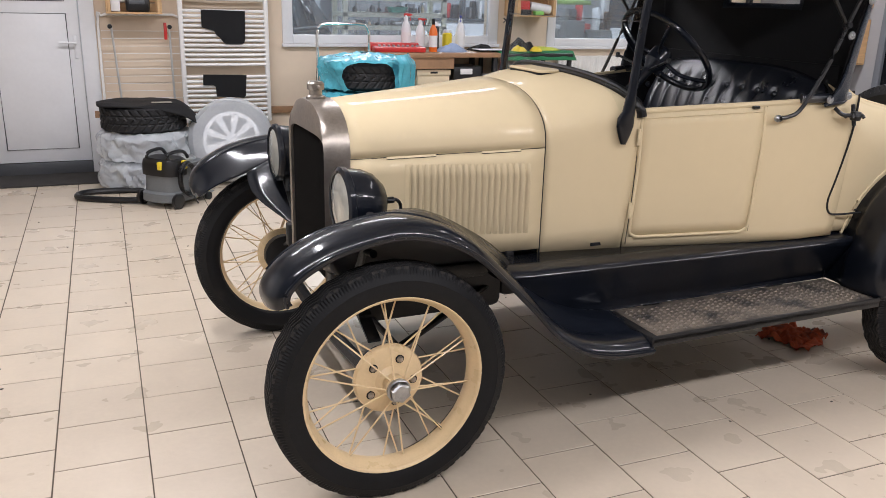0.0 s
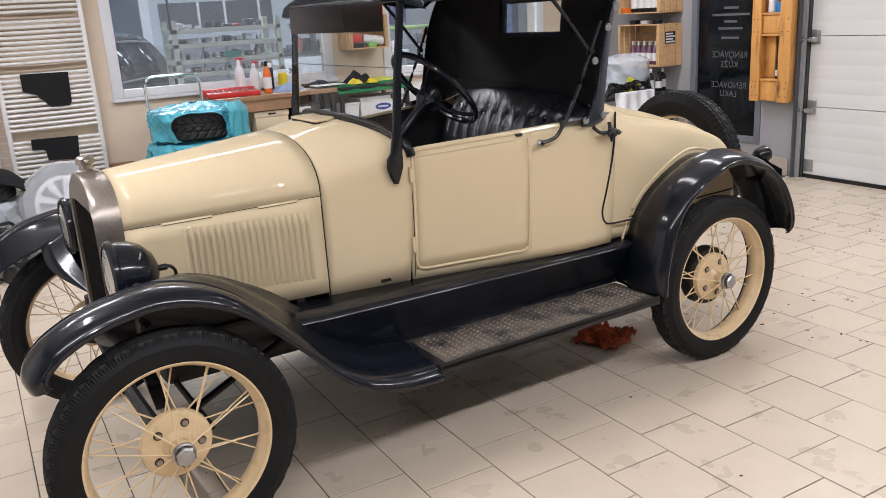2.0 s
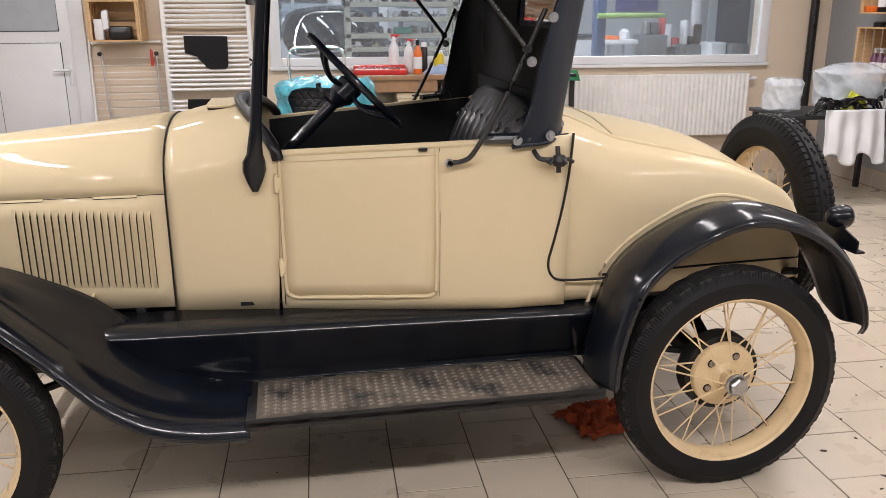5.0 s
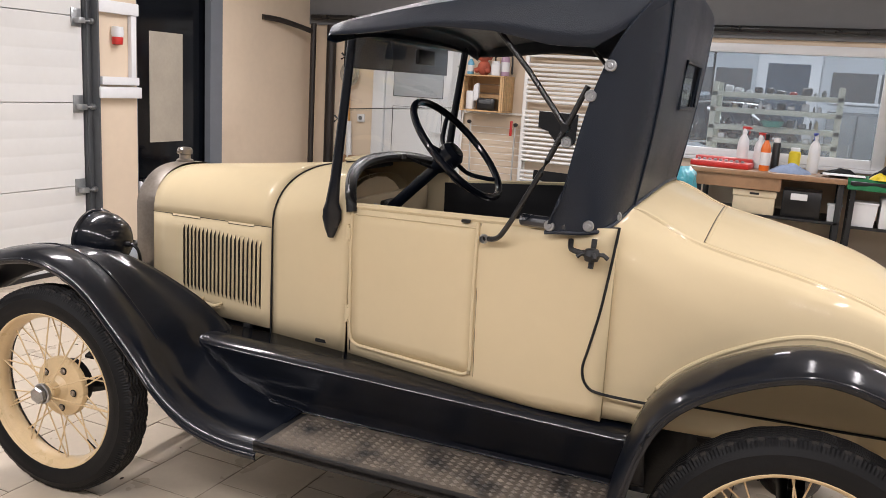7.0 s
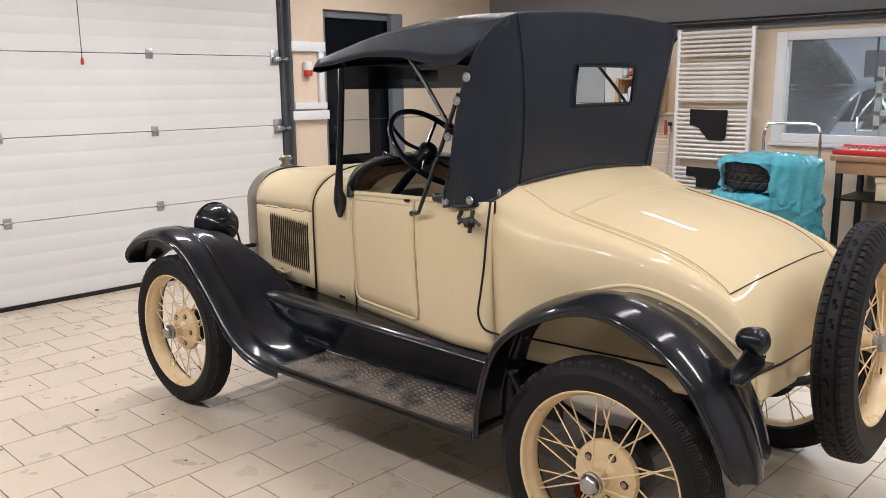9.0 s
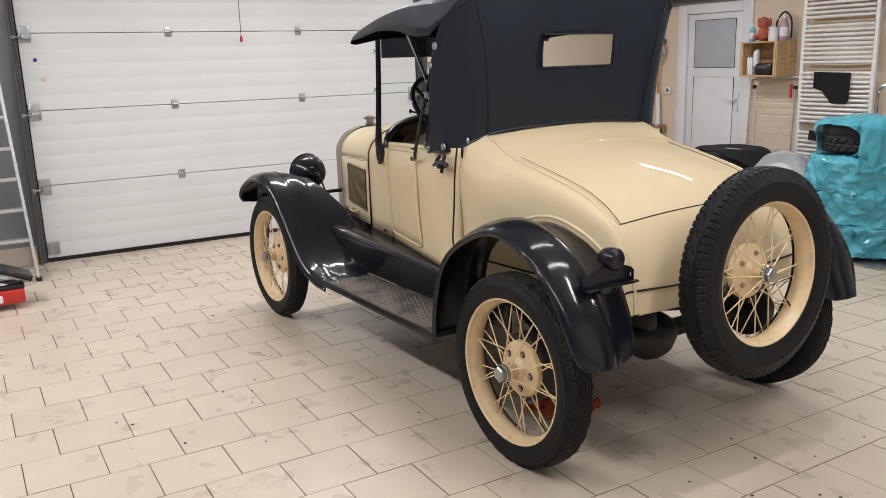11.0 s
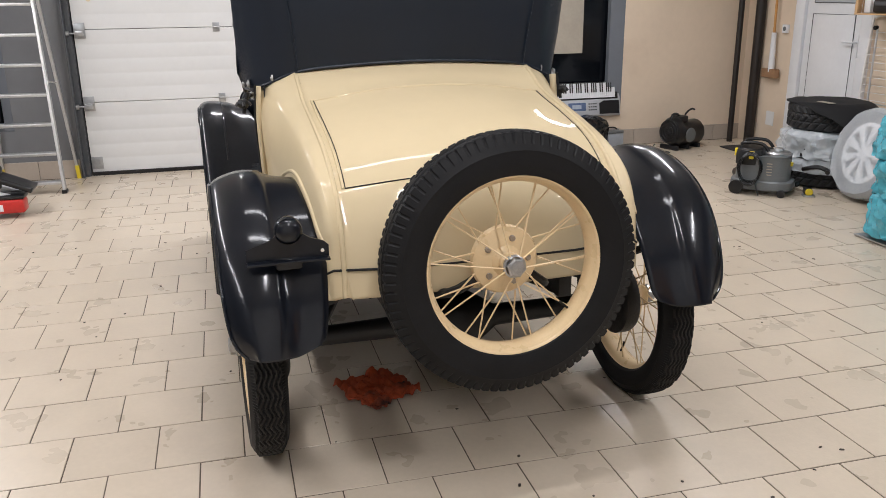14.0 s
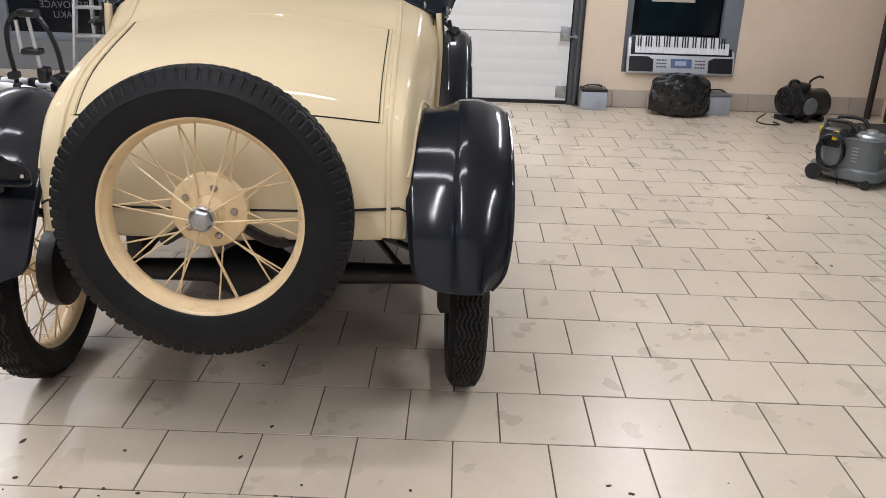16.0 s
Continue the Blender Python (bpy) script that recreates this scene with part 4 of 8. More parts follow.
part("tail_lens", lathe(bmesh.new(), [(0.037, 0.045), (0.031, 0.055), (0.018, 0.062), (0, 0.064)], "x", 24, (2.950, -0.645, 0.910)), BLACK, tail, "dark tail lamp glass")
bm = bmesh.new()
outline = [(-0.767, 0.816), (-0.767, 0.854), (-0.697, 0.878), (-0.677, 0.892), (-0.602, 0.892), (-0.582, 0.878), (-0.542, 0.864), (-0.527, 0.850), (-0.527, 0.816)]
loft(bm, [[V(x, y, z) for y, z in outline] for x in (2.957, 2.963)], True, True)
box(bm, 2.955, 2.990, -0.767, -0.527, 0.810, 0.818, 0.002)
part("plate_holder", bm, BLACK, tail, "black steel holder with no plate")
part("plate_bracket", boxed(2.895, 2.965, -0.685, -0.605, 0.782, 0.827, 0.01), BLACK, tail)
part("plate_screw", lathe(bmesh.new(), [(0, 0.006), (0.006, 0.005), (0.007, 0)], "x", 8, (2.965, -0.547, 0.837)), CHROME, tail)

# windscreen
def windscreen_post(s):
    a, b, c, d = V(1.014, s * 0.482, 1.05), V(1.020, s * 0.490, 1.17), V(1.048, s * 0.490, 1.45), V(1.080, s * 0.497, 1.735)
    bm = bmesh.new()
    rows = []
    for p, r1, r2 in ((a, 0.010, 0.010), (a + V(0.0, 0, 0.03), 0.024, 0.016), (a + V(0.001, 0, 0.065), 0.036, 0.018), (a + V(0.002, 0, 0.095), 0.035, 0.019), (b, 0.025, 0.018), (b.lerp(c, .3), 0.018, 0.015), (c, 0.016, 0.014), (d, 0.015, 0.013)):
        rows.append([p + V(r1 * math.cos(2 * math.pi * k / 12), r2 * math.sin(2 * math.pi * k / 12), 0) for k in range(12)])
    loft(bm, rows, True, True)
    post = part("windscreen_post", bm, BLACK, CAR, "black windscreen post")
    for z, t in ((1.46, .0), (1.66, .7)):
        p = c.lerp(d, t) + V(-0.012, s * 0.012, 0)
        part("wing_nut", tube(bmesh.new(), [p + V(-0.012, 0, 0.010), p, p + V(-0.010, s * 0.006, -0.010)], 0.0035), IRON, post)
    bm = bmesh.new()
    for dz in (0.075, 0.12):
        lathe(bm, [(0, 0.008), (0.007, 0.006), (0.008, 0)], "y", 8, (1.014, s * 0.497, 1.03 + dz))
    part("bracket_bolt", bm, IRON, post)


both(windscreen_post)
low = [V(0.992 + 0.012 * abs(y / 0.47) ** 2.2, y, 1.290 - 0.13 * abs(y / 0.47) ** 3.2) for y in [-0.47 + 0.94 * k / 16 for k in range(17)]]
top = [V(1.043, p.y * 1.045, 1.485) for p in low]
pane = part("lower_pane", loft(bmesh.new(), [low, top]), GLASS, CAR, "clear lower windscreen pane")
pane.visible_shadow = False
pane = part("upper_pane", loft(bmesh.new(), [[V(1.037, -0.492, 1.475), V(1.037, 0.492, 1.475)], [V(1.066, -0.502, 1.72), V(1.066, 0.502, 1.72)]]), GLASS, CAR, "clear upper windscreen pane")
pane.visible_shadow = False
part("pane_edge", tube(bmesh.new(), [V(1.042, -0.48, 1.482), V(1.042, 0.48, 1.482)], 0.0012), BLACKPLASTIC, CAR)
part("windscreen_top_rail", tube(bmesh.new(), [V(1.070, -0.515, 1.728), V(1.070, 0.515, 1.728)], 0.012), BLACK, CAR)
bm = boxed(1.022, 1.028, -0.45, 0.43, 1.615, 1.725, 0.002)
part("sun_visor", bm, SMOKED, CAR, "dark translucent sun visor")
bm = boxed(1.115, 1.13, -0.09, 0.06, 1.645, 1.70, 0.004)
part("rear_view_mirror", bm, BLACKPLASTIC, CAR, "black rear-view mirror")

# folding top
def roof_point(f, y):
    """f from the front edge (0) to the rear edge (1), y across."""
    x = lerp(1.092, 2.065, f)
    z = 1.790 + 0.105 * math.sin(min(1, f * 1.25) * math.pi / 2) + 0.012 * math.sin(f * math.pi)
    return V(x, y, z - 0.030 * abs(y / 0.67) ** 2 - 0.035 * abs(y / 0.67) ** 7)


CW = [(0.0, 0.636), (0.3, 0.665), (0.75, 0.685), (0.9, 0.67), (1.0, 0.60)]
SKIRT_Z = [(0.0, 1.708), (0.12, 1.716), (0.35, 1.742), (0.55, 1.732), (0.72, 1.70), (0.84, 1.70), (0.92, 1.76), (1.0, 1.82)]
rows = []
for k in range(25):
    f = k / 24
    w = keyed(f, CW)[0]
    row = []
    low = keyed(f, SKIRT_Z)[0]
    for j in range(21):
        y = lerp(-w, w, j / 20)
        row.append(roof_point(f, y))
    zl = row[0].z
    sag = [V(row[0].x, -w - 0.004 - 0.018 * t, lerp(zl, low, t)) for t in (0.33, 0.66, 1.0)]
    row = [V(p.x, p.y, p.z) for p in sag[::-1]] + row + [V(p.x, -p.y, p.z) for p in sag]
    rows.append(row)
top_roof = part("folding_top", loft(bmesh.new(), rows), VINYL, CAR, "matt black vinyl folding top", thick=-0.006)
front = rows[0]
bm = loft(bmesh.new(), [front, [p + V(-0.010, 0, -0.006) for p in front], [p + V(-0.014, 0, -0.018) for p in front], [V(p.x - 0.010, p.y * 0.995, max(1.69, p.z - 0.045)) for p in front], [V(p.x + 0.004, p.y * 0.99, max(1.685, p.z - 0.06)) for p in front]])
part("front_valance", bm, VINYL, top_roof)
# quarter panels and rear curtain: one sheet round the back
PLAN = [(1.80, 0.656, 1.190, 1.845, 0.682, 1.28), (1.845, 0.651, 1.195, 1.87, 0.688, 1.42), (1.90, 0.645, 1.198, 1.91, 0.694, 1.585), (1.945, 0.626, 1.206, 1.955, 0.690, 1.70),
        (1.975, 0.588, 1.222, 2.00, 0.676, 1.778), (1.995, 0.534, 1.246, 2.045, 0.640, 1.838), (2.010, 0.470, 1.268, 2.075, 0.580, 1.868), (2.020, 0.38, 1.281, 2.088, 0.44, 1.880),
        (2.028, 0.2, 1.292, 2.095, 0.21, 1.890), (2.03, 0.0, 1.297, 2.098, 0.0, 1.893)]
net = []
for x0, y0, z0, x1, y1, z1 in PLAN:
    bow = 1.0 + 1.3 * min(1, max(0, (x0 - 1.89) / 0.07))
    net.append([V(lerp(x0, x1, t) + 0.012 * math.sin(math.pi * t) * (1 if x0 > 1.99 else 0), -lerp(y0, y1, t ** bow) - 0.010 * math.sin(math.pi * t), lerp(z0, z1, t)) for t in (0, .12, .3, .5, .7, .88, 1)])
net = net + [[V(p.x, -p.y, p.z) for p in r] for r in net[-2::-1]]
grid = skin(net, 6, 5)
bm = loft(bmesh.new(), grid)
kill = [f for f in bm.faces if abs(f.calc_center_median().y) < 0.205 and 1.546 < f.calc_center_median().z < 1.690 and f.calc_center_median().x > 2.0]
rim = [v.co.copy() for f in kill for v in f.verts]
WY, WZ0, WZ1 = max(v.y for v in rim), min(v.z for v in rim), max(v.z for v in rim)
WX0, WX1 = max(v.x for v in rim if v.z < WZ0 + 0.03), max(v.x for v in rim if v.z > WZ1 - 0.03)
bmesh.ops.delete(bm, geom=kill, context="FACES")
part("rear_curtain", bm, VINYL, top_roof, thick=-0.005)
bm = loft(bmesh.new(), [[p + V(-0.012 if p.x > 2 else -0.003, 0.012 if p.y < 0 else -0.012, 0) for p in r] for r in grid])
kill = [f for f in bm.faces if abs(f.calc_center_median().y) < 0.245 and 1.525 < f.calc_center_median().z < 1.715 and f.calc_center_median().x > 2.0]
bmesh.ops.delete(bm, geom=kill, context="FACES")
part("curtain_lining", bm, VINYL_IN, top_roof)
for s in (-1, 1):
    part("curtain_seam", tube(bmesh.new(), [V(p.x + 0.002, s * abs(p.y) , p.z) for p in grid[30]], 0.004, 6), VINYL, top_roof)
    bottom = [V(r[0].x, s * abs(r[0].y), r[0].z) for r in grid[:46]]
    part("curtain_hem", tube(bmesh.new(), bottom, 0.006, 6), VINYL, top_roof)
pane = part("rear_window", loft(bmesh.new(), [[V(WX0 - 0.009, -WY - 0.003, WZ0 - 0.004), V(WX0 - 0.009, WY + 0.003, WZ0 - 0.004)], [V(WX1 - 0.009, -WY - 0.003, WZ1 + 0.004), V(WX1 - 0.009, WY + 0.003, WZ1 + 0.004)]]), GLASS, top_roof, "small clear rear window")
pane.visible_shadow = False
part("rear_window_hem", tube(bmesh.new(), [V(WX0, -WY, WZ0), V(WX0, WY, WZ0), V(WX1, WY, WZ1), V(WX1, -WY, WZ1)], 0.005, 6, True), VINYL, top_roof)
STUD = finish(lathe(bmesh.new(), [(0, -0.007), (0.006, -0.007), (0.008, -0.004), (0.014, -0.004), (0.016, 0.0), (0.016, 0.003)], "y", 16), "stud", STEEL)
for s in (-1, 1):
    for x, y, z in ((1.815, 0.664, 1.212), (1.922, 0.652, 1.222), (1.980, 0.565, 1.246), (1.848, 0.685, 1.448), (1.905, 0.700, 1.575), (1.950, 0.700, 1.655)):
        part("stud", STUD, STEEL, top_roof).matrix_basis = Matrix.Translation((x, s * y, z)) @ Matrix.Rotation(0 if s < 0 else math.pi, 4, "Z") @ Matrix.Rotation(0.9 if (x > 2 and s < 0) else 0, 4, "Z")
    # irons of the top
    bm = bmesh.new()
    tube(bm, curve([(1.61, s * 0.612, 1.142), (1.65, s * 0.635, 1.150), (1.685, s * 0.655, 1.185), (1.765, s * 0.668, 1.33), (1.838, s * 0.668, 1.485), (1.890, s * 0.672, 1.60)], 5), 0.008, 8)
    part("top_iron", bm, IRON, top_roof)
    part("top_iron", tube(bmesh.new(), [(1.838, s * 0.662, 1.485), (1.72, s * 0.655, 1.63), (1.60, s * 0.645, 1.76)], 0.008, 8), IRON, top_roof)
    part("top_iron_joint", rod(bmesh.new(), (1.838, s * 0.652, 1.485), (1.838, s * 0.680, 1.485), 0.012, 12), IRON, top_roof)
    part("iron_knob", lathe(bmesh.new(), [(0, 0.014), (0.012, 0.011), (0.015, 0.0), (0.01, -0.012)], "y", 14, (1.61, s * 0.622, 1.142)), STEEL, top_roof)
    part("armrest_roll", tube(bmesh.new(), curve([(1.72, s * 0.61, 1.212), (1.80, s * 0.632, 1.214), (1.86, s * 0.64, 1.216)], 3), 0.018, 10), LEATHER, CAR, "black padded side roll")
    # wing bolt on the flank
    bm = bmesh.new()
    tube(bm, curve([(1.875, s * 0.64, 1.175), (1.885, s * 0.668, 1.155), (1.92, s * 0.675, 1.150), (1.935, s * 0.672, 1.150)], 4), 0.008, 8)
    lathe(bm, [(0, -0.02), (0.018, -0.016), (0.024, 0), (0.018, 0.016), (0, 0.02)], "z", 14, (1.945, s * 0.680, 1.148))
    for a in range(5):
        an = 2 * math.pi * a / 5
        tube(bm, [(1.945, s * 0.680, 1.15), (1.945 + 0.032 * math.cos(an), s * 0.680 + 0.022 * math.sin(an), 1.152), (1.945 + 0.046 * math.cos(an), s * 0.680 + 0.03 * math.sin(an), 1.142)], 0.0065, 6)
    rod(bm, (1.945, s * 0.66, 1.19), (1.945, s * 0.68, 1.11), 0.008, 8)
    part("top_rest", bm, BLACK_DULL, CAR, "black iron rest for the folded top")

# cabin
def cushion(x0, x1, z0, z1, name, label, upright):
    bm = bmesh.new()
    n, m = 112, 28
    rows = []
    for j in range(m + 1):
        t = j / m
        row = []
        for i in range(n + 1):
            u = i / n
            w = 0.50 if not upright else 0.52 - 0.03 * (1 - t)
            y = lerp(-w, w, u)
            seam = abs(u * 11 - round(u * 11))
            pleat = 0.008 * (1 - math.exp(-(seam / 0.07) ** 2)) + 0.003 * math.sin(math.pi * seam)
            edge = 0.05 * (1 - max(0, 1 - (abs(2 * u - 1)) ** 8) ** .5)
            if upright:
                tuft = 0.014 * math.exp(-((t - 0.74) / 0.06) ** 2) * math.exp(-(seam / 0.2) ** 2)
                bulge = 0.045 * math.sin(math.pi * t) ** 0.6
                row.append(V(lerp(x0, x1, t) - bulge - pleat * math.sin(math.pi * t) + edge + tuft, y, lerp(z0, z1 - 0.07 * abs(2 * u - 1) ** 4, t)))
            else:
                row.append(V(lerp(x0, x1, t), y, z1 - 0.03 + 0.03 * math.sin(math.pi * t) ** .5 + 0.5 * pleat * math.sin(math.pi * t) - edge))
        rows.append(row)
    loft(bm, rows)
    return part(name, bm, LEATHER, CAR, label, sharp=1.5, thick=-0.05)


back = cushion(1.80, 1.945, 0.90, 1.305, "seat_back", "buttoned black leather seat back", True)
cushion(1.36, 1.80, 0.78, 0.90, "seat_cushion", "pleated black leather seat cushion", False)
for k in range(12):
    u = k / 11
    p = V(1.907 - 0.033, lerp(-0.512, 0.512, u), 1.200 - 0.052 * abs(2 * u - 1) ** 4)
    part("button", lathe(bmesh.new(), [(0, -0.012), (0.009, -0.010), (0.014, -0.003), (0.014, 0.004)], "x", 12, p), LEATHER, back)
part("seat_base", boxed(1.34, 1.80, -0.46, 0.46, 0.655, 0.80, 0.01), VINYL_IN, CAR)
part("cabin_bulkhead", boxed(1.968, 1.985, -0.55, 0.55, 0.66, 1.325), VINYL_IN, CAR)
part("cabin_floor", boxed(0.94, 1.95, -0.44, 0.44, 0.656, 0.668), VINYL_IN, CAR)
axis = V(0.72, 0, 0.69).normalized()
hub = V(1.345, -0.24, 1.352)
tilt = axis.to_track_quat("Z", "Y").to_matrix().to_4x4()
place = Matrix.Translation(hub) @ tilt
bm = bmesh.new()
tube(bm, [V(0.208 * math.cos(a), 0.208 * math.sin(a), 0.02) for a in [2 * math.pi * k / 48 for k in range(48)]], 0.0125, 10, True)
sw = part("steering_wheel", bm, BLACK, CAR, "black four-spoke steering wheel")
sw.matrix_basis = place
for k in range(4):
    a = math.pi / 4 + math.pi / 2 * k
    part("wheel_spoke", tube(bmesh.new(), curve([(0.02 * math.cos(a), 0.02 * math.sin(a), -0.02), (0.10 * math.cos(a), 0.10 * math.sin(a), -0.03), (0.17 * math.cos(a), 0.17 * math.sin(a), -0.005), (0.207 * math.cos(a), 0.207 * math.sin(a), 0.018)], 4), 0.008, 8), BLACK, sw)
part("gear_case", lathe(bmesh.new(), [(0, 0.02), (0.03, 0.018), (0.045, 0.0), (0.045, -0.05), (0.03, -0.07), (0.02, -0.09)], "z", 24), BLACK, sw)
part("steering_column", rod(bmesh.new(), hub - axis * 0.08, hub - axis * 0.72, 0.020, 14), BLACK, CAR)
for dy, ln in ((-1, 0.17), (1, 0.15)):
    bm = bmesh.new()
    p = hub - axis * 0.09
    q = p + V(-0.04, dy * ln, 0.05)
    rod(bm, p, q, 0.005)
    lathe(bm, [(0, -0.012), (0.009, -0.008), (0.009, 0.008), (0, 0.012)], "z", 10, q)
    part("control_lever", bm, IRON, CAR)
part("ignition_box", boxed(0.985, 1.02, -0.07, 0.07, 1.055, 1.13, 0.01), BLACK_DULL, CAR)
part("switch_plate", lathe(bmesh.new(), [(0, 0.03), (0.03, 0.028), (0.035, 0.0)], "x", 20, (0.99, -0.12, 1.09)), STEEL, CAR, "round metal ammeter")
part("hand_lever", tube(bmesh.new(), curve([(1.2, -0.36, 0.68), (1.28, -0.37, 0.95), (1.33, -0.375, 1.08), (1.34, -0.375, 1.14)], 4), 0.010, 8), STEEL, CAR, "bare steel hand lever")

# ---- the room ----
XW, XE, YN, YS, ZC = -2.57, 6.20, 5.60, -4.2, 2.95
DOOR_Y, DOOR_E = (-1.0, 2.68), (-1.2, 2.58)


def structure(name, bm, mat, label, category, **k):
    return tagged(part(name, bm, mat, None, **k), label=label, category=category, kind="structure")


bm = bmesh.new()
box(bm, XW - 0.6, XE + 0.6, YS - 0.3, YN + 0.3, -0.12, -0.0022)
FLOOR = structure("floor", bm, GROUT, "beige square floor tiles laid in staggered rows with dark joints", "floor")

# north wall: beige below, grey above, with a door and two windows to the workshop
N_HOLES = [(-1.72, -0.85, 0.0, 2.06), (0.79, 2.90, 1.11, 2.06), (3.50, 5.54, 1.09, 2.06)]
bm = bmesh.new()
wall_with_holes(bm, XW - 0.3, XE + 0.3, 0.0, 2.10, N_HOLES, lambda a, b, c, d: box(bm, a, b, YN, YN + 0.28, c, d))
structure("wall_north", bm, BEIGE, "beige painted wall with windows to a workshop", "wall")
structure("wall_north_upper", boxed(XW - 0.3, XE + 0.3, YN - 0.04, YN + 0.28, 2.10, ZC), GREYWALL, "grey beam above the windows", "wall")
# west wall
bm = bmesh.new()
wall_with_holes(bm, DOOR_Y[1] + 0.10, YN, 0.0, ZC, [(3.15, 4.18, 0.32, 2.35)], lambda a, b, c, d: box(bm, XW - 0.3, XW, a, b, c, d))
structure("wall_west", bm, BEIGE, "beige painted wall beside the garage door", "wall")
bm = bmesh.new()
wall_with_holes(bm, YS, DOOR_Y[0] - 0.06, 0.0, ZC, [(-2.56, -1.565, 0.44, 2.35)], lambda a, b, c, d: box(bm, XW - 0.3, XW, a, b, c, d))
box(bm, XW - 0.3, XW, DOOR_Y[0] - 0.06, DOOR_Y[1] + 0.10, 2.62, ZC)
structure("wall_west_grey", bm, GREYWALL, "dark grey painted wall beside the garage door", "wall")
# east wall
bm = bmesh.new()
wall_with_holes(bm, YS, YN, 0.0, ZC, [(DOOR_E[0] - 0.005, DOOR_E[1] + 0.005, 0.0, 2.62), (3.03, 3.93, 0.26, 2.35)], lambda a, b, c, d: box(bm, XE, XE + 0.3, a, b, c, d))
structure("wall_east", bm, material("light_grey_wall", (0.30, 0.30, 0.31), 0.75, var=0.06, scale=1.5, bump=0.12, bscale=60), "grey painted wall with crates and a glass panel", "wall")
# assumed wall that closes the room, never in view
structure("wall_south", boxed(XW - 0.3, XE + 0.3, YS - 0.25, YS, 0, ZC), GREYWALL, "plain grey wall", "wall")
# assumed ceiling, made pale so that it bounces fill light onto the car
structure("ceiling", boxed(XW - 0.3, XE + 0.3, YS - 0.25, YN + 0.28, ZC, ZC + 0.15), CEILING, "plain pale grey ceiling", "ceiling")
structure("backdrop", boxed(-7.0, -6.9, -9, 9, -0.1, 5), DARKGLASS, "dark night outside", "backdrop")


def skirting(name, x0, x1, y0, y1, along):
    base = structure(name, boxed(x0, x1, y0, y1, 0.0, 0.004), GROUT, "low skirting of beige tiles", "baseboard")
    lo, hi = (y0, y1) if along == "y" else (x0, x1)
    n = max(1, round((hi - lo) / 0.33))
    for k in range(n):
        a, b = lerp(lo, hi, k / n) + 0.002, lerp(lo, hi, (k + 1) / n) - 0.002
        if along == "y":
            bm = boxed(x0, x1, a, b, 0.004, 0.165, 0.002, seg=1)
        else:
            bm = boxed(a, b, y0, y1, 0.004, 0.165, 0.002, seg=1)
        part("skirting_tile", bm, SKIRT, base)


skirting("baseboard_west", XW, XW + 0.012, 2.78, YN, "y")
skirting("baseboard_southwest", XW, XW + 0.012, YS, DOOR_Y[0] - 0.07, "y")
skirting("baseboard_east", XE - 0.012, XE, 2.69, YN, "y")


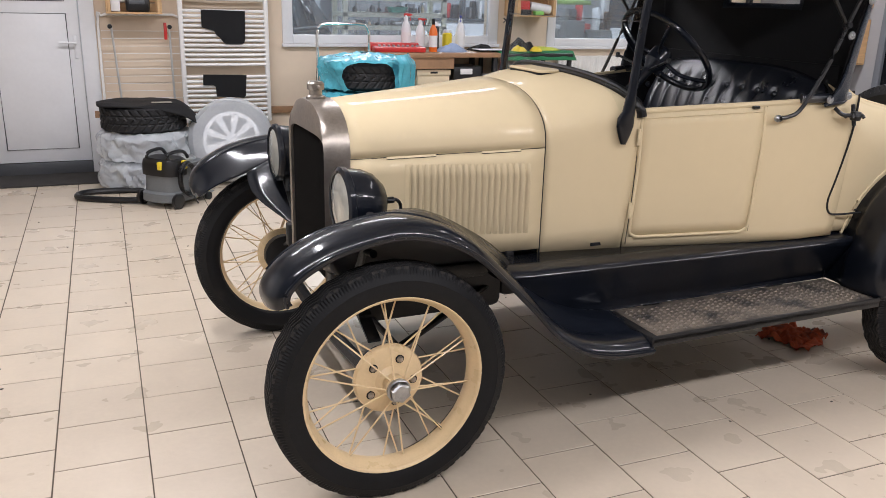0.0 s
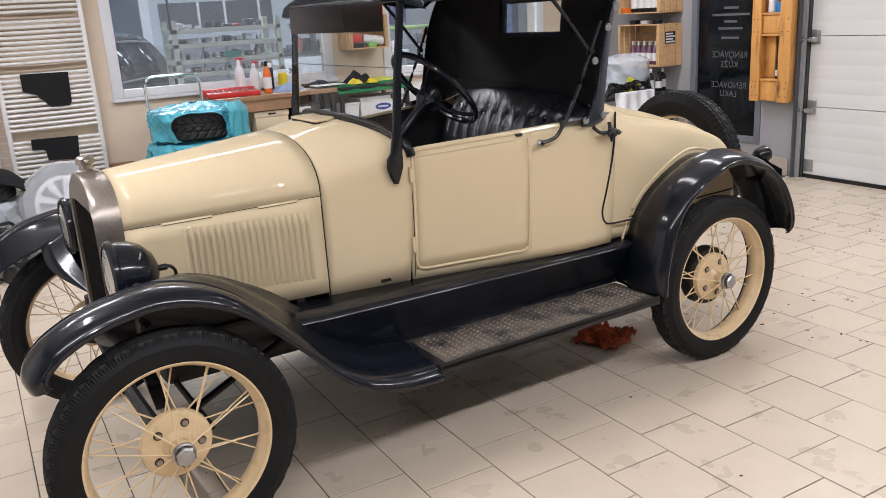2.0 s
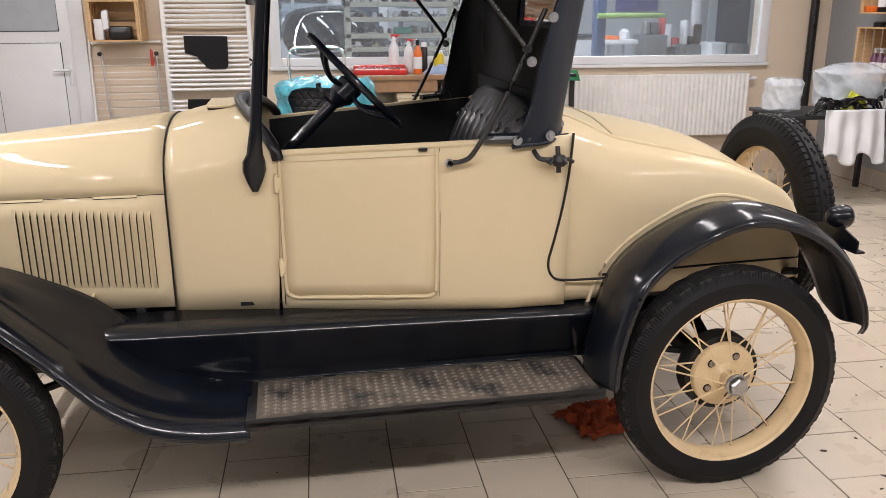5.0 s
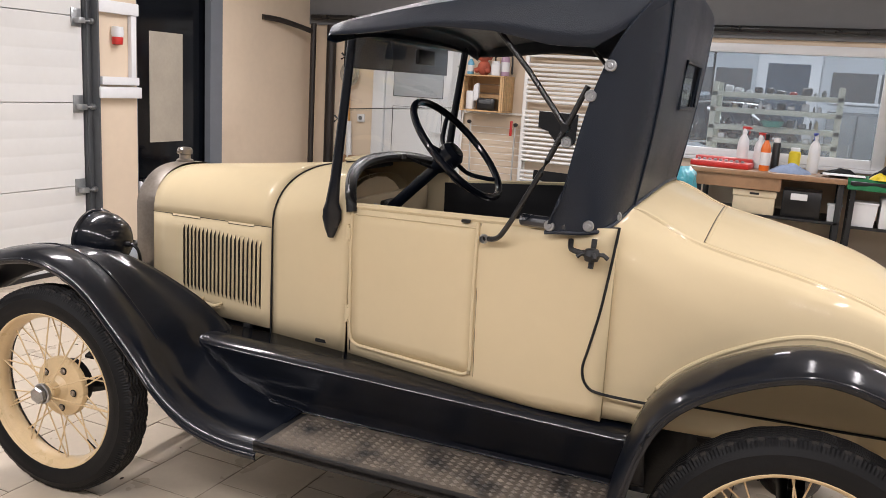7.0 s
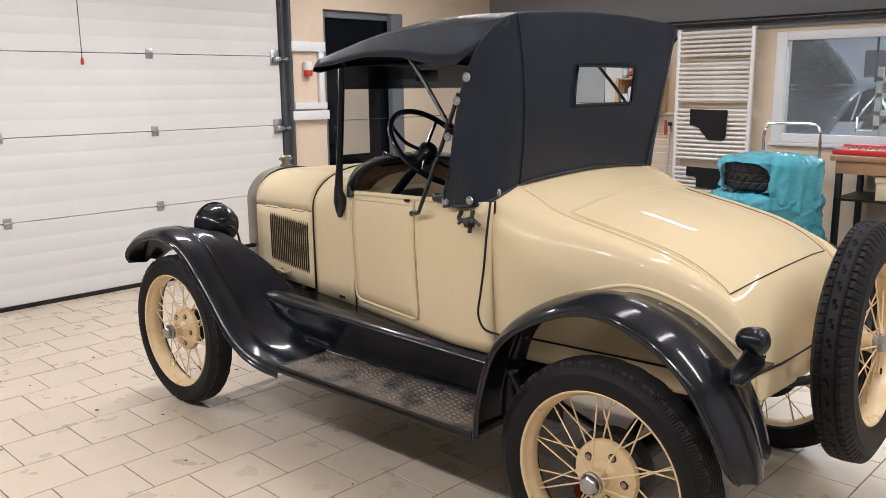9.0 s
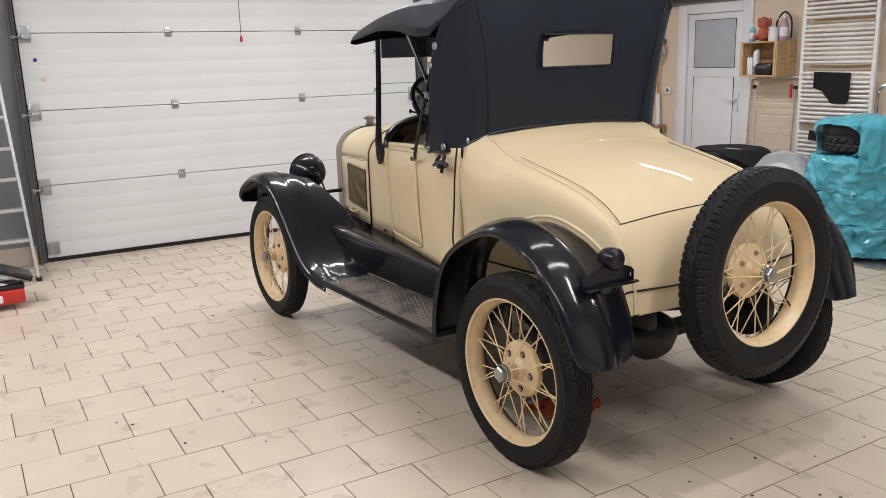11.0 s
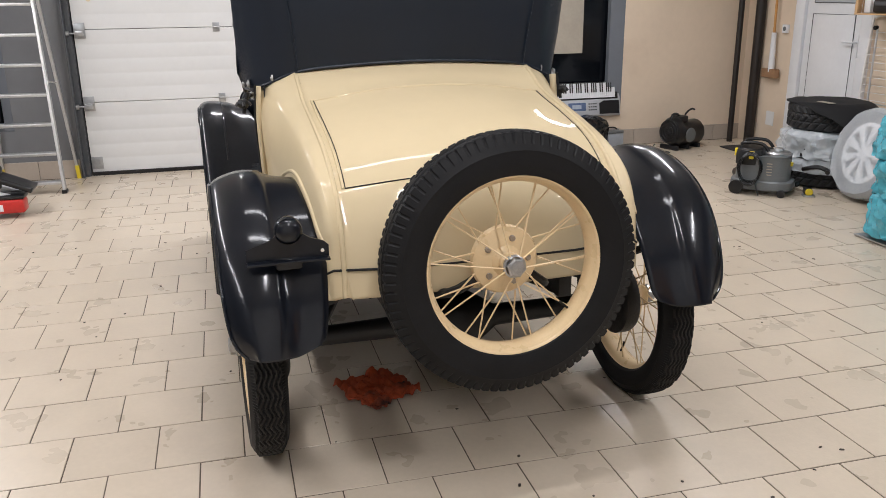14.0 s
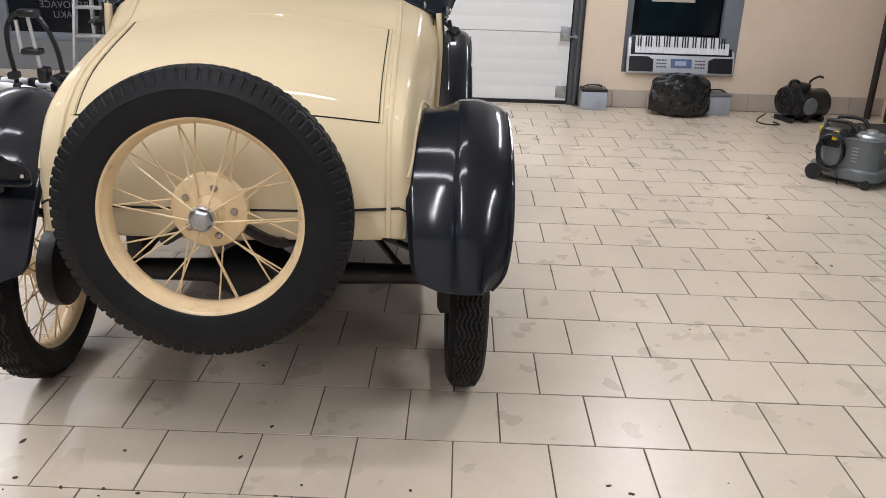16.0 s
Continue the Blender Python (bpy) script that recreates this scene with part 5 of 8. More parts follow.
def garage_door(name, x, face, label, span):
    """face: 1 when the room lies towards +x."""
    d = thing(name, label, "garage door", kind="structure")
    y0, y1 = span[0] + 0.01, span[1] - 0.01
    for k in range(5):
        z0, z1 = 0.03 + 0.625 * k, 0.03 + 0.625 * (k + 1) - 0.004
        bm = bmesh.new()
        row = [(0.0, z0), (0.006, z0 + 0.004)]
        for g in (0.2, 0.4, 0.6, 0.8):
            zz = lerp(z0, z1, g)
            row += [(0.006, zz - 0.005), (0.0052, zz), (0.006, zz + 0.005)]
        row += [(0.006, z1 - 0.004), (0.0, z1)]
        loft(bm, [[V(x + face * a, y, z) for a, z in row] for y in (y0, y1)])
        pan = part("door_panel", bm, WHITE, d, thick=0)
        bm = boxed(min(x, x - face * 0.04), max(x, x - face * 0.04), y0, y1, z0, z1)
        part("panel_core", bm, WHITE, pan)
    part("bottom_seal", boxed(x - 0.02, x + 0.02, y0, y1, 0.0, 0.034), BLACKPLASTIC, d, "black rubber seal")
    for k in range(1, 4):
        z = 0.03 + 0.625 * k
        for y in (lerp(y0, y1, 0.325), lerp(y0, y1, 0.655)):
            bm = boxed(min(x + face * .007, x + face * .013), max(x + face * .007, x + face * .013), y - 0.03, y + 0.03, z - 0.04, z + 0.04, 0.002)
            rod(bm, V(x + face * .016, y - 0.03, z), V(x + face * .016, y + 0.03, z), 0.008)
            part("hinge_plate", bm, STEEL, d)
        for y, s in ((y0 + 0.05, -1), (y1 - 0.05, 1)):
            bm = boxed(min(x + face * .007, x + face * .016), max(x + face * .007, x + face * .016), y - 0.045, y + 0.045, z - 0.075, z + 0.055, 0.002)
            box(bm, min(x + face * .016, x + face * .075), max(x + face * .016, x + face * .075), y - 0.03, y + 0.03, z - 0.05, z - 0.01, 0.004)
            rod(bm, V(x + face * .06, y, z - 0.03), V(x + face * .06, y + s * 0.11, z - 0.03), 0.007)
            rod(bm, V(x + face * .06, y + s * 0.08, z - 0.03), V(x + face * .06, y + s * 0.105, z - 0.03), 0.022, 14)
            part("roller_hinge", bm, STEEL, d)
    for y in (y0 + 0.05, y1 - 0.05):
        part("corner_bracket", boxed(min(x + face * .007, x + face * .014), max(x + face * .007, x + face * .014), y - 0.05, y + 0.05, 0.06, 0.17, 0.002), STEEL, d)
    for y, s in ((span[0], -1), (span[1], 1)):
        bm = boxed(min(x + face * .03, x + face * .11), max(x + face * .03, x + face * .11), min(y + s * 0.045, y + s * 0.06), max(y + s * 0.045, y + s * 0.06), 0.0, 2.6)
        box(bm, min(x + face * .03, x + face * .045), max(x + face * .03, x + face * .045), min(y + s * 0.005, y + s * 0.06), max(y + s * 0.005, y + s * 0.06), 0.0, 2.6)
        part("track", bm, DARKSTEEL, d, "dark steel roller track")
        bm = boxed(min(x - face * .03, x + face * .03), max(x - face * .03, x + face * .03), min(y - s * .0, y + s * 0.10), max(y, y + s * 0.10), 0.0, 2.62)
        part("jamb", bm, DARKSTEEL, d)
    return d


gd = garage_door("door_west", -2.635, 1, "white ribbed sectional garage door, closed", DOOR_Y)
part("pull_cord", rod(bmesh.new(), (-2.55, 0.83, 1.86), (-2.55, 0.83, 2.6), 0.003), IRON, gd)
bm = bmesh.new()
lathe(bm, [(0, 0.06), (0.008, 0.05), (0.014, 0.02), (0.012, 0.0), (0.0, -0.004)], "z", 10, (-2.55, 0.83, 1.81))
part("cord_end", bm, RED, gd, "small red grip of the pull cord")
for y, z, r in ((-0.84, 1.53, 0.021), (-0.885, 1.69, 0.017)):
    bm = lathe(bmesh.new(), [(0, 0.003), (r, 0.002), (r, 0)], "x", 12, (-2.628, y, z))
    part("sticker", bm, CARD if r > .02 else BLUE, gd)
garage_door("door_east", 6.265, -1, "white ribbed sectional garage door across the room, closed", DOOR_E)


# framed dark windows in the end walls
def night_window(name, x, y0, y1, z0, z1, face, label, fr):
    w = thing(name, label, "window", kind="structure")
    t = 0.07
    for nm, a, b, c, d in (("frame_left", y0, y0 + t, z0, z1), ("frame_right", y1 - t, y1, z0, z1), ("frame_bottom", y0 + t, y1 - t, z0, z0 + t), ("frame_top", y0 + t, y1 - t, z1 - t, z1)):
        part("window_frame", boxed(x - 0.04, x + 0.04, a, b, c, d, 0.004), fr, w)
    part("pane", boxed(x - 0.006, x + 0.006, y0 + t, y1 - t, z0 + t, z1 - t), DARKGLASS, w, "dark glass at night")
    return w


w1 = night_window("window_west", XW - 0.10, 3.15, 4.18, 0.32, 2.35, 1, "tall dark window with a grey frame", GREYFRAME)
part("reveal", boxed(XW - 0.06, XW + 0.004, 4.02, 4.18, 0.32, 2.35), GREYFRAME, w1)
part("paper_sheet", boxed(XW - 0.092, XW - 0.088, 3.38, 3.77, 0.95, 1.86), PAPER, w1, "brownish paper taped on the glass")
w2 = night_window("window_southwest", XW - 0.04, -2.56, -1.565, 0.44, 2.35, 1, "dark glass panel with mirrored foil lettering", GREYFRAME)
w3 = night_window("window_east", XE + 0.03, 3.03, 3.93, 0.26, 2.35, -1, "dark glass panel with mirrored foil lettering", GREYFRAME)
east = Matrix.Rotation(radians(90), 4, "Z") @ Matrix.Rotation(radians(90), 4, "X")
west = Matrix.Rotation(radians(-90), 4, "Z") @ Matrix.Rotation(radians(90), 4, "X")
for words, z, size in (("NANOKERAMIKA", 1.65, 0.078), ("RENOVACE", 1.08, 0.086), ("KŮŽE", 0.985, 0.086), ("RENOVACE", 0.785, 0.086), ("LAKU", 0.70, 0.086)):
    lettering("lettering", words, size, Matrix.Translation((XE + 0.022, 3.455, z)) @ east, SIGNTEXT, w3)
for z, wd in ((1.555, .18), (1.49, .46), (1.425, .16), (1.36, .30), (1.27, .22)):
    part("lettering_bar", boxed(XE + 0.0215, XE + 0.0225, 3.455 - wd / 2, 3.455 + wd / 2, z - 0.011, z + 0.011), SIGNTEXT, w3)
for words, z, size in (("RENOVACE", 1.02, 0.088), ("KŮŽE", 0.93, 0.088), ("RENOVACE", 0.73, 0.088), ("LAKU", 0.64, 0.088)):
    lettering("lettering", words, size, Matrix.Translation((XW - 0.032, -1.97, z)) @ west, SIGNTEXT, w2)


# north windows: white plastic frames, clear panes
def shop_window(name, x0, x1, z0, z1, mull):
    w = thing(name, "white plastic window looking into a workshop", "window", kind="structure")
    t = 0.075
    y0, y1 = YN - 0.015, YN + 0.06
    for a, b, c, d in ((x0 - 0.02, x0 + t, z0 - 0.02, z1), (x1 - t, x1 + 0.02, z0 - 0.02, z1), (x0 + t, x1 - t, z0 - 0.02, z0 + t - 0.02), (x0 + t, x1 - t, z1 - t, z1)):
        part("window_frame", boxed(a, b, y0, y1, c, d, 0.006), WHITEPLASTIC, w)
    for m in mull:
        part("mullion", boxed(m - 0.02, m + 0.02, y0 + 0.02, y1, z0 + t - 0.02, z1 - t), WHITEPLASTIC, w)
    pane = part("pane", boxed(x0 + t, x1 - t, YN + 0.03, YN + 0.034, z0 + t - 0.02, z1 - t), HAZY, w)
    pane.visible_shadow = False
    part("window_sill", boxed(x0 - 0.03, x1 + 0.03, YN - 0.05, YN - 0.016, z0 - 0.05, z0 - 0.02, 0.004), WHITEPLASTIC, w)


shop_window("window_1", 0.79, 2.90, 1.12, 2.06, [])
shop_window("window_2", 3.50, 5.54, 1.10, 2.06, [])

# north door
d1 = thing("door_1", "pale grey plastic door with a frosted upper pane, closed", "door", kind="structure")
for a, b, c, d in ((-1.79, -1.66, 0.0, 2.12), (-0.91, -0.79, 0.0, 2.12), (-1.66, -0.91, 2.0, 2.12)):
    part("door_frame", boxed(a, b, YN - 0.03, YN + 0.05, c, d, 0.006), WHITEPLASTIC, d1)
lf = part("leaf", boxed(-1.655, -0.915, YN + 0.0, YN + 0.045, 0.11, 1.995, 0.004), WHITEPLASTIC, d1)
for a, b, c, d, mt in ((-1.56, -1.01, 1.43, 1.93, material("frosted_pane", (0.42, 0.46, 0.50), 0.35, var=0.12, scale=1.2)), (-1.56, -1.01, 0.22, 1.33, WHITEPLASTIC)):
    part("door_infill", boxed(a, b, YN - 0.004, YN, c, d, 0.002), mt, lf)
    bm = bmesh.new()
    tube(bm, [V(a, YN - 0.004, c), V(b, YN - 0.004, c), V(b, YN - 0.004, d), V(a, YN - 0.004, d)], 0.005, 6, True)
    part("glazing_bead", bm, DARKSTEEL, lf)
bm = boxed(-0.968, -0.938, YN - 0.012, YN, 0.97, 1.16, 0.004)
rod(bm, (-0.953, YN - 0.01, 1.10), (-0.953, YN - 0.055, 1.10), 0.009)
tube(bm, [V(-0.953, YN - 0.055, 1.10), V(-1.0, YN - 0.058, 1.10), V(-1.08, YN - 0.055, 1.10)], 0.010)
part("door_handle", bm, WHITEPLASTIC, lf, "white plastic lever handle")
part("threshold", boxed(-1.66, -0.91, YN - 0.02, YN + 0.05, 0.0, 0.105, 0.004), DARKSTEEL, d1, "dark door sill")
thing("doormat", "dark grey doormat before the door", "doormat", mesh=finish(boxed(-2.15, -0.80, 5.12, 5.56, 0.0, 0.014, 0.004), "doormat", MATFLOOR))


# pipes in the corner and along the beam
def pipe(name, pts, r, label, mat=BROWN):
    return thing(name, label, "pipe", mesh=finish(tube(bmesh.new(), pts, r, 12), name, mat))


pipe("drain_pipe", [V(-2.41, 5.40, 0.0), V(-2.41, 5.40, 2.10)], 0.029, "dark brown vertical pipe in the corner")
pipe("drain_pipe", [V(-2.28, 5.54, 0.0), V(-2.28, 5.54, 2.10)], 0.050, "thick dark brown vertical pipe in the corner")
pipe("branch_pipe", curve([V(-2.41, 5.36, 2.02), V(-2.45, 5.22, 2.05), V(-2.50, 4.95, 2.09), V(-2.56, 4.75, 2.10)], 4), 0.026, "brown branch pipe on the wall")
pipe("heating_pipe", [V(-2.5, 5.50, 2.17), V(0, 5.50, 2.17), V(6.19, 5.50, 2.17)], 0.028, "black heating pipe along the beam", IRON)
pipe("corner_pipe", [V(5.98, 5.53, 0.0), V(5.98, 5.53, 2.1)], 0.04, "black vertical pipe in the corner", IRON)

# luminaires
for lx, ly in LAMPS:
    lum = thing("ceiling_light", "long white twin-tube ceiling light", "lamp", pose(lx, ly, 0, 0, 0, lamp_turn(lx, ly)), group="ceiling lights")
    half = 1.28 if ly < 0 else 0.78
    part("housing", boxed(-0.10, 0.10, -half, half, 2.90, 2.95, 0.006), ENAMEL, lum)

# workshop behind the north wall
structure("workshop_floor", boxed(-1.5, 9.1, YN + 0.28, 11.2, -0.12, -0.004), WORKFLOOR, "grey workshop floor", "floor")
bm = bmesh.new()
box(bm, -1.6, 9.2, 11.2, 11.4, 0, 3.4)
box(bm, -1.7, -1.5, YN + 0.28, 11.2, 0, 3.4)
box(bm, 9.0, 9.2, YN + 0.28, 11.2, 0, 3.4)
structure("workshop_wall", bm, WORKWALL, "pale workshop walls", "wall")
structure("workshop_ceiling", boxed(-1.7, 9.2, YN + 0.28, 11.4, 3.3, 3.4), WORKWALL, "pale workshop ceiling", "ceiling")

# ---- things along the north wall ----


def one(name, bm, mat, label, category, m=None, group="", **k):
    ob = thing(name, label, category, m, group, mesh=finish(bm, name, mat, **k))
    return ob


def slab_crate(name, label, m, w, d, h, group):
    """An open fruit crate on its side: opening towards -y, w along x."""
    c = thing(name, label, "crate", m, group)
    for z in (0.0, h - 0.012):
        for k in range(3):
            a = lerp(0, d, k / 3)
            part("slat", boxed(0, w, a + 0.004, a + d / 3 - 0.004, z, z + 0.012, 0.002, seg=1), CRATEWOOD, c)
    for k in range(4):
        a = lerp(0.0, h, k / 4)
        part("back_slat", boxed(0.0, w, d - 0.010, d, a + 0.005, a + h / 4 - 0.005, 0.002, seg=1), CRATEWOOD, c)
    for x in (0.0, w - 0.014):
        for k in range(4):
            a = lerp(0, d, k / 4)
            part("end_board", boxed(x, x + 0.014, a + 0.006, a + d / 4 - 0.006, 0.014, h - 0.014, 0.002, seg=1), CRATEWOOD, c)
    for x in (0.015, w - 0.035):
        for y in (0.002, d - 0.022):
            part("corner_post", boxed(x, x + 0.02, y, y + 0.02, 0.012, h - 0.012), CRATEWOOD, c)
    return c


def bottle(name, label, m, r, h, mat, cap, spray=False, group="bottles"):
    b = thing(name, label, "bottle", m, group)
    part("body", lathe(bmesh.new(), [(0, 0), (r * .92, 0), (r, 0.008), (r, h * .58), (r * .8, h * .70), (r * .38, h * .80), (r * .36, h * .84), (0, h * .84)], "z", 18), mat, b)
    if spray:
        part("collar", lathe(bmesh.new(), [(0, h * .82), (r * .44, h * .82), (r * .44, h * .875), (r * .3, h * .90), (r * .26, h * .95), (0, h * .95)], "z", 14), WHITEPLASTIC, b, "white screw collar")
        bm = boxed(-r * 1.0, r * .45, -r * .2, r * .2, h * .93, h * 1.0, 0.004)
        box(bm, -r * 1.3, -r * .95, -r * .14, r * .14, h * .945, h * .985, 0.003)
        tube(bm, [V(-r * .7, 0, h * .94), V(-r * .95, 0, h * .88), V(-r * .85, 0, h * .81)], 0.004)
        part("trigger_head", bm, cap, b)
    else:
        part("cap", lathe(bmesh.new(), [(r * .40, h * .83), (r * .42, h * .84), (r * .42, h * .99), (r * .3, h), (0, h)], "z", 14), cap, b)
    part("bottle_label", lathe(bmesh.new(), [(r + .0006, h * .15), (r + .0006, h * .5)], "z", 18), WHITECARD, b)
    return b


def can(name, label, m, r, h, mat, top, group="cans"):
    b = thing(name, label, "can", m, group)
    part("body", lathe(bmesh.new(), [(0, 0), (r, 0), (r, h * .8), (r * .85, h * .84), (r * .8, h * .86)], "z", 18), mat, b)
    part("cap", lathe(bmesh.new(), [(r * .8, h * .84), (r * .8, h * .98), (r * .7, h), (0, h)], "z", 18), top, b)
    return b


def sack(cx, cy, cz, rx, ry, h, mat, name, label, category, amp=0.05, freq=5.0, seed=1, hole=None, pinch=0.25, parent=None, folds=0.0):
    """A crumpled bag that stands at (cx, cy, cz)."""
    bm = bmesh.new()
    rows = []
    steps = 84 if hole else 56
    n = 144 if hole else 128
    for j in range(steps + 1):
        t = j / steps
        s = min(1, (t * 9 + 0.15)) ** .4 * (1 if t < 0.8 else lerp(1, pinch, ((t - .8) / .2) ** 1.6))
        row = []
        for k in range(n):
            a = 2 * math.pi * k / n
            p = V(math.cos(a) * rx * s, math.sin(a) * ry * s, h * t)
            q = p * freq + V(seed * 9.1, seed * 4.7, 0)
            crease = noise.voronoi(q * 0.62)[0][0] + 0.45 * noise.voronoi(q * 1.5 + V(3, 1, 7))[0][0]
            tilted = V(q.x + 0.4 * q.z, q.y - 0.3 * q.z, q.z * 0.45)
            fold = 1 - 2.2 * abs(noise.noise(tilted * 0.75)) - 0.9 * abs(noise.noise(tilted * 1.9 + V(5, 2, 8)))
            f = 1 + amp * (1.9 * crease - 0.9) + amp * 1.4 * noise.noise(q * 0.5) + folds * fold
            row.append(V(p.x * f, p.y * f, p.z + (0.02 * noise.noise(q * 1.7) if 0 < t else 0)))
        rows.append(row)
    loft(bm, rows, True)
    bm.faces.new(bm.verts[-n:]) if not hole else None
    if hole:
        kill = [f for f in bm.faces if hole(f.calc_center_median())]
        bmesh.ops.delete(bm, geom=kill, context="FACES")
        rim_v = [v for v in bm.verts if v.is_boundary and v.co.z > 0.01]
        for _ in range(10):
            there = {v: sum((e.other_vert(v).co for e in v.link_edges if e.is_boundary), V(0, 0, 0)) / max(1, sum(e.is_boundary for e in v.link_edges)) for v in rim_v}
            for v in rim_v:
                v.co = v.co.lerp(there[v], 0.6)
    me = finish(bm, name, mat, 0.7)
    if parent is not None:
        ob = part(name, me, mat, parent, label)
        ob.matrix_basis = Matrix.Translation((cx, cy, cz))
        return ob
    return thing(name, label, category, Matrix.Translation((cx, cy, cz)), mesh=me)


def lying_tyre(r, w, inner, mat):
    """A tyre on its side, with tread blocks round it; its middle at the origin."""
    bm = bmesh.new()
    n = 240
    rows = []
    prof = [(inner, -w * .40), (inner + .03, -w * .48), (r - .05, -w * .5), (r - .012, -w * .42)] + [(r, lerp(-w * .38, w * .38, k / 16)) for k in range(17)] + [(r - .012, w * .42), (r - .05, w * .5), (inner + .03, w * .48), (inner, w * .40)]
    for k in range(n + 1):
        a = 2 * math.pi * k / n
        row = []
        for i, (rr, h) in enumerate(prof):
            c = i - 4
            if 0 <= c < 17 and (c in (5, 11) or (k + abs(c - 8) + (4 if c > 8 else 0)) % 8 < 2):
                rr -= 0.009
            row.append(V(rr * math.cos(a), rr * math.sin(a), h))
        rows.append(row)
    loft(bm, rows)
    bmesh.ops.remove_doubles(bm, verts=bm.verts, dist=1e-5)
    return finish(bm, "tyre", mat, 0.5)


CARTYRE = lying_tyre(0.33, 0.215, 0.21, CARRUBBER)

# crate shelf with odds and ends
slab_crate("crate_shelf", "pale wooden fruit crate fixed on the wall as a shelf", pose(-0.70, 5.30, 1.345), 0.43, 0.29, 0.335, "wall crates")
t = one("tissue_box", wobble(boxed(-0.66, -0.59, 5.36, 5.46, 1.36, 1.53, 0.006), 0.004, 30), WHITECARD, "white carton with tissues in the wall crate", "carton")
part("tissue", wobble(boxed(-0.60, -0.545, 5.37, 5.42, 1.43, 1.60, 0.02), 0.02, 20), WHITEPLASTIC, t)
t = one("black_gadget", boxed(-0.545, -0.36, 5.34, 5.46, 1.36, 1.47, 0.02), BLACKPLASTIC, "black plastic device in the wall crate", "device")
part("strap", boxed(-0.52, -0.40, 5.335, 5.345, 1.42, 1.45, 0.003), DARKSTEEL, t)
bm = bmesh.new()
for cx, cy, cz, rx, ry, rz in ((-0.52, 5.42, 1.745, .065, .055, .075), (-0.52, 5.41, 1.855, .062, .055, .058), (-0.58, 5.42, 1.86, .022, .02, .045), (-0.46, 5.42, 1.86, .022, .02, .045), (-0.575, 5.38, 1.72, .025, .045, .025), (-0.465, 5.38, 1.72, .025, .045, .025)):
    r = bmesh.ops.create_icosphere(bm, subdivisions=2, radius=1.0)
    bmesh.ops.transform(bm, matrix=Matrix.Translation((cx, cy, cz)) @ Matrix.Diagonal((rx, ry, rz, 1)), verts=r["verts"])
one("soft_toy", wobble(bm, 0.004, 30), material("toy_plush", (0.42, 0.10, 0.06), 0.9, var=0.5, scale=9, bump=0.4, bscale=150), "red and brown soft toy on the wall crate", "toy", sharp=3)
bottle("pump_bottle", "pale blue plastic bottle on the wall crate", pose(-0.655, 5.42, 1.682), 0.032, 0.17, material("aqua_plastic", (0.15, 0.42, 0.60), .35), WHITEPLASTIC)
can("paper_cup", "white plastic tub on the wall crate", pose(-0.395, 5.40, 1.682), 0.045, 0.13, WHITEPLASTIC, WHITEPLASTIC)
bottle("detergent_bottle", "mauve plastic bottle on the wall crate", pose(-0.325, 5.46, 1.682), 0.042, 0.25, material("mauve_plastic", (0.42, 0.28, 0.38), .35), WHITEPLASTIC)
one("cable_loop", tube(bmesh.new(), curve([V(-0.42, 5.50, 1.70), V(-0.44, 5.50, 1.85), V(-0.36, 5.50, 1.95), V(-0.28, 5.50, 1.88), V(-0.27, 5.50, 1.70)], 5), 0.009), BLACKPLASTIC, "black cable loop standing on the wall crate", "cable")

# folded drying rack
dr = thing("drying_rack", "folded metal clothes drying rack against the wall", "drying rack", pose(-0.79, 5.50, 0, -3, 0, 0))
bm = bmesh.new()
tube(bm, curve([V(0.02, 0, 0.02), V(0.02, 0, 1.24), V(0.05, 0, 1.32), V(0.12, 0, 1.335)], 3) + [V(0.62, 0, 1.335)] + curve([V(0.68, 0, 1.31), V(0.69, 0, 1.24), V(0.69, 0, 0.02)], 3), 0.011)
part("outer_frame", bm, ENAMEL, dr)
bm = bmesh.new()
tube(bm, curve([V(0.12, -0.03, 1.24), V(0.15, -0.03, 0.7), V(0.18, -0.03, 0.15)], 3), 0.009)
tube(bm, curve([V(0.58, -0.03, 1.24), V(0.585, -0.03, 0.7), V(0.59, -0.03, 0.15)], 3), 0.009)
for z in (0.55, 0.62):
    rod(bm, V(0.15, -0.03, z), V(0.59, -0.03, z), 0.006)
part("inner_frame", bm, ALU, dr)
for k in range(15):
    z = 1.20 - 0.062 * k
    part("wire", rod(bmesh.new(), V(0.04, -0.012, z), V(0.67, -0.012, z), 0.0028, 6), ENAMEL, dr)
for x in (0.11, 0.585):
    part("joint", lathe(bmesh.new(), [(0, -0.014), (0.018, -0.012), (0.02, 0.012), (0, 0.014)], "y", 14, (x, -0.04, 1.235)), BLACKPLASTIC, dr)
part("peg", boxed(0.535, 0.56, -0.06, -0.045, 1.13, 1.27, 0.004), RED, dr)

# towel radiator
tr = thing("towel_radiator", "tall white tubular towel radiator on the wall", "radiator", pose(0, 0, 0))
for x in (-0.115, 0.605):
    part("upright", boxed(x - 0.02, x + 0.02, 5.47, 5.51, 0.42, 2.12, 0.008), ENAMEL, tr)
for z0, n in ((2.085, 6), (1.800, 9), (1.375, 12), (0.820, 10)):
    for k in range(n):
        z = z0 - 0.0410 * k
        part("rail", tube(bmesh.new(), [V(-0.10, 5.475, z), V(0.1, 5.462, z), V(0.25, 5.459, z), V(0.40, 5.462, z), V(0.59, 5.475, z)], 0.0135, 8), ENAMEL, tr)
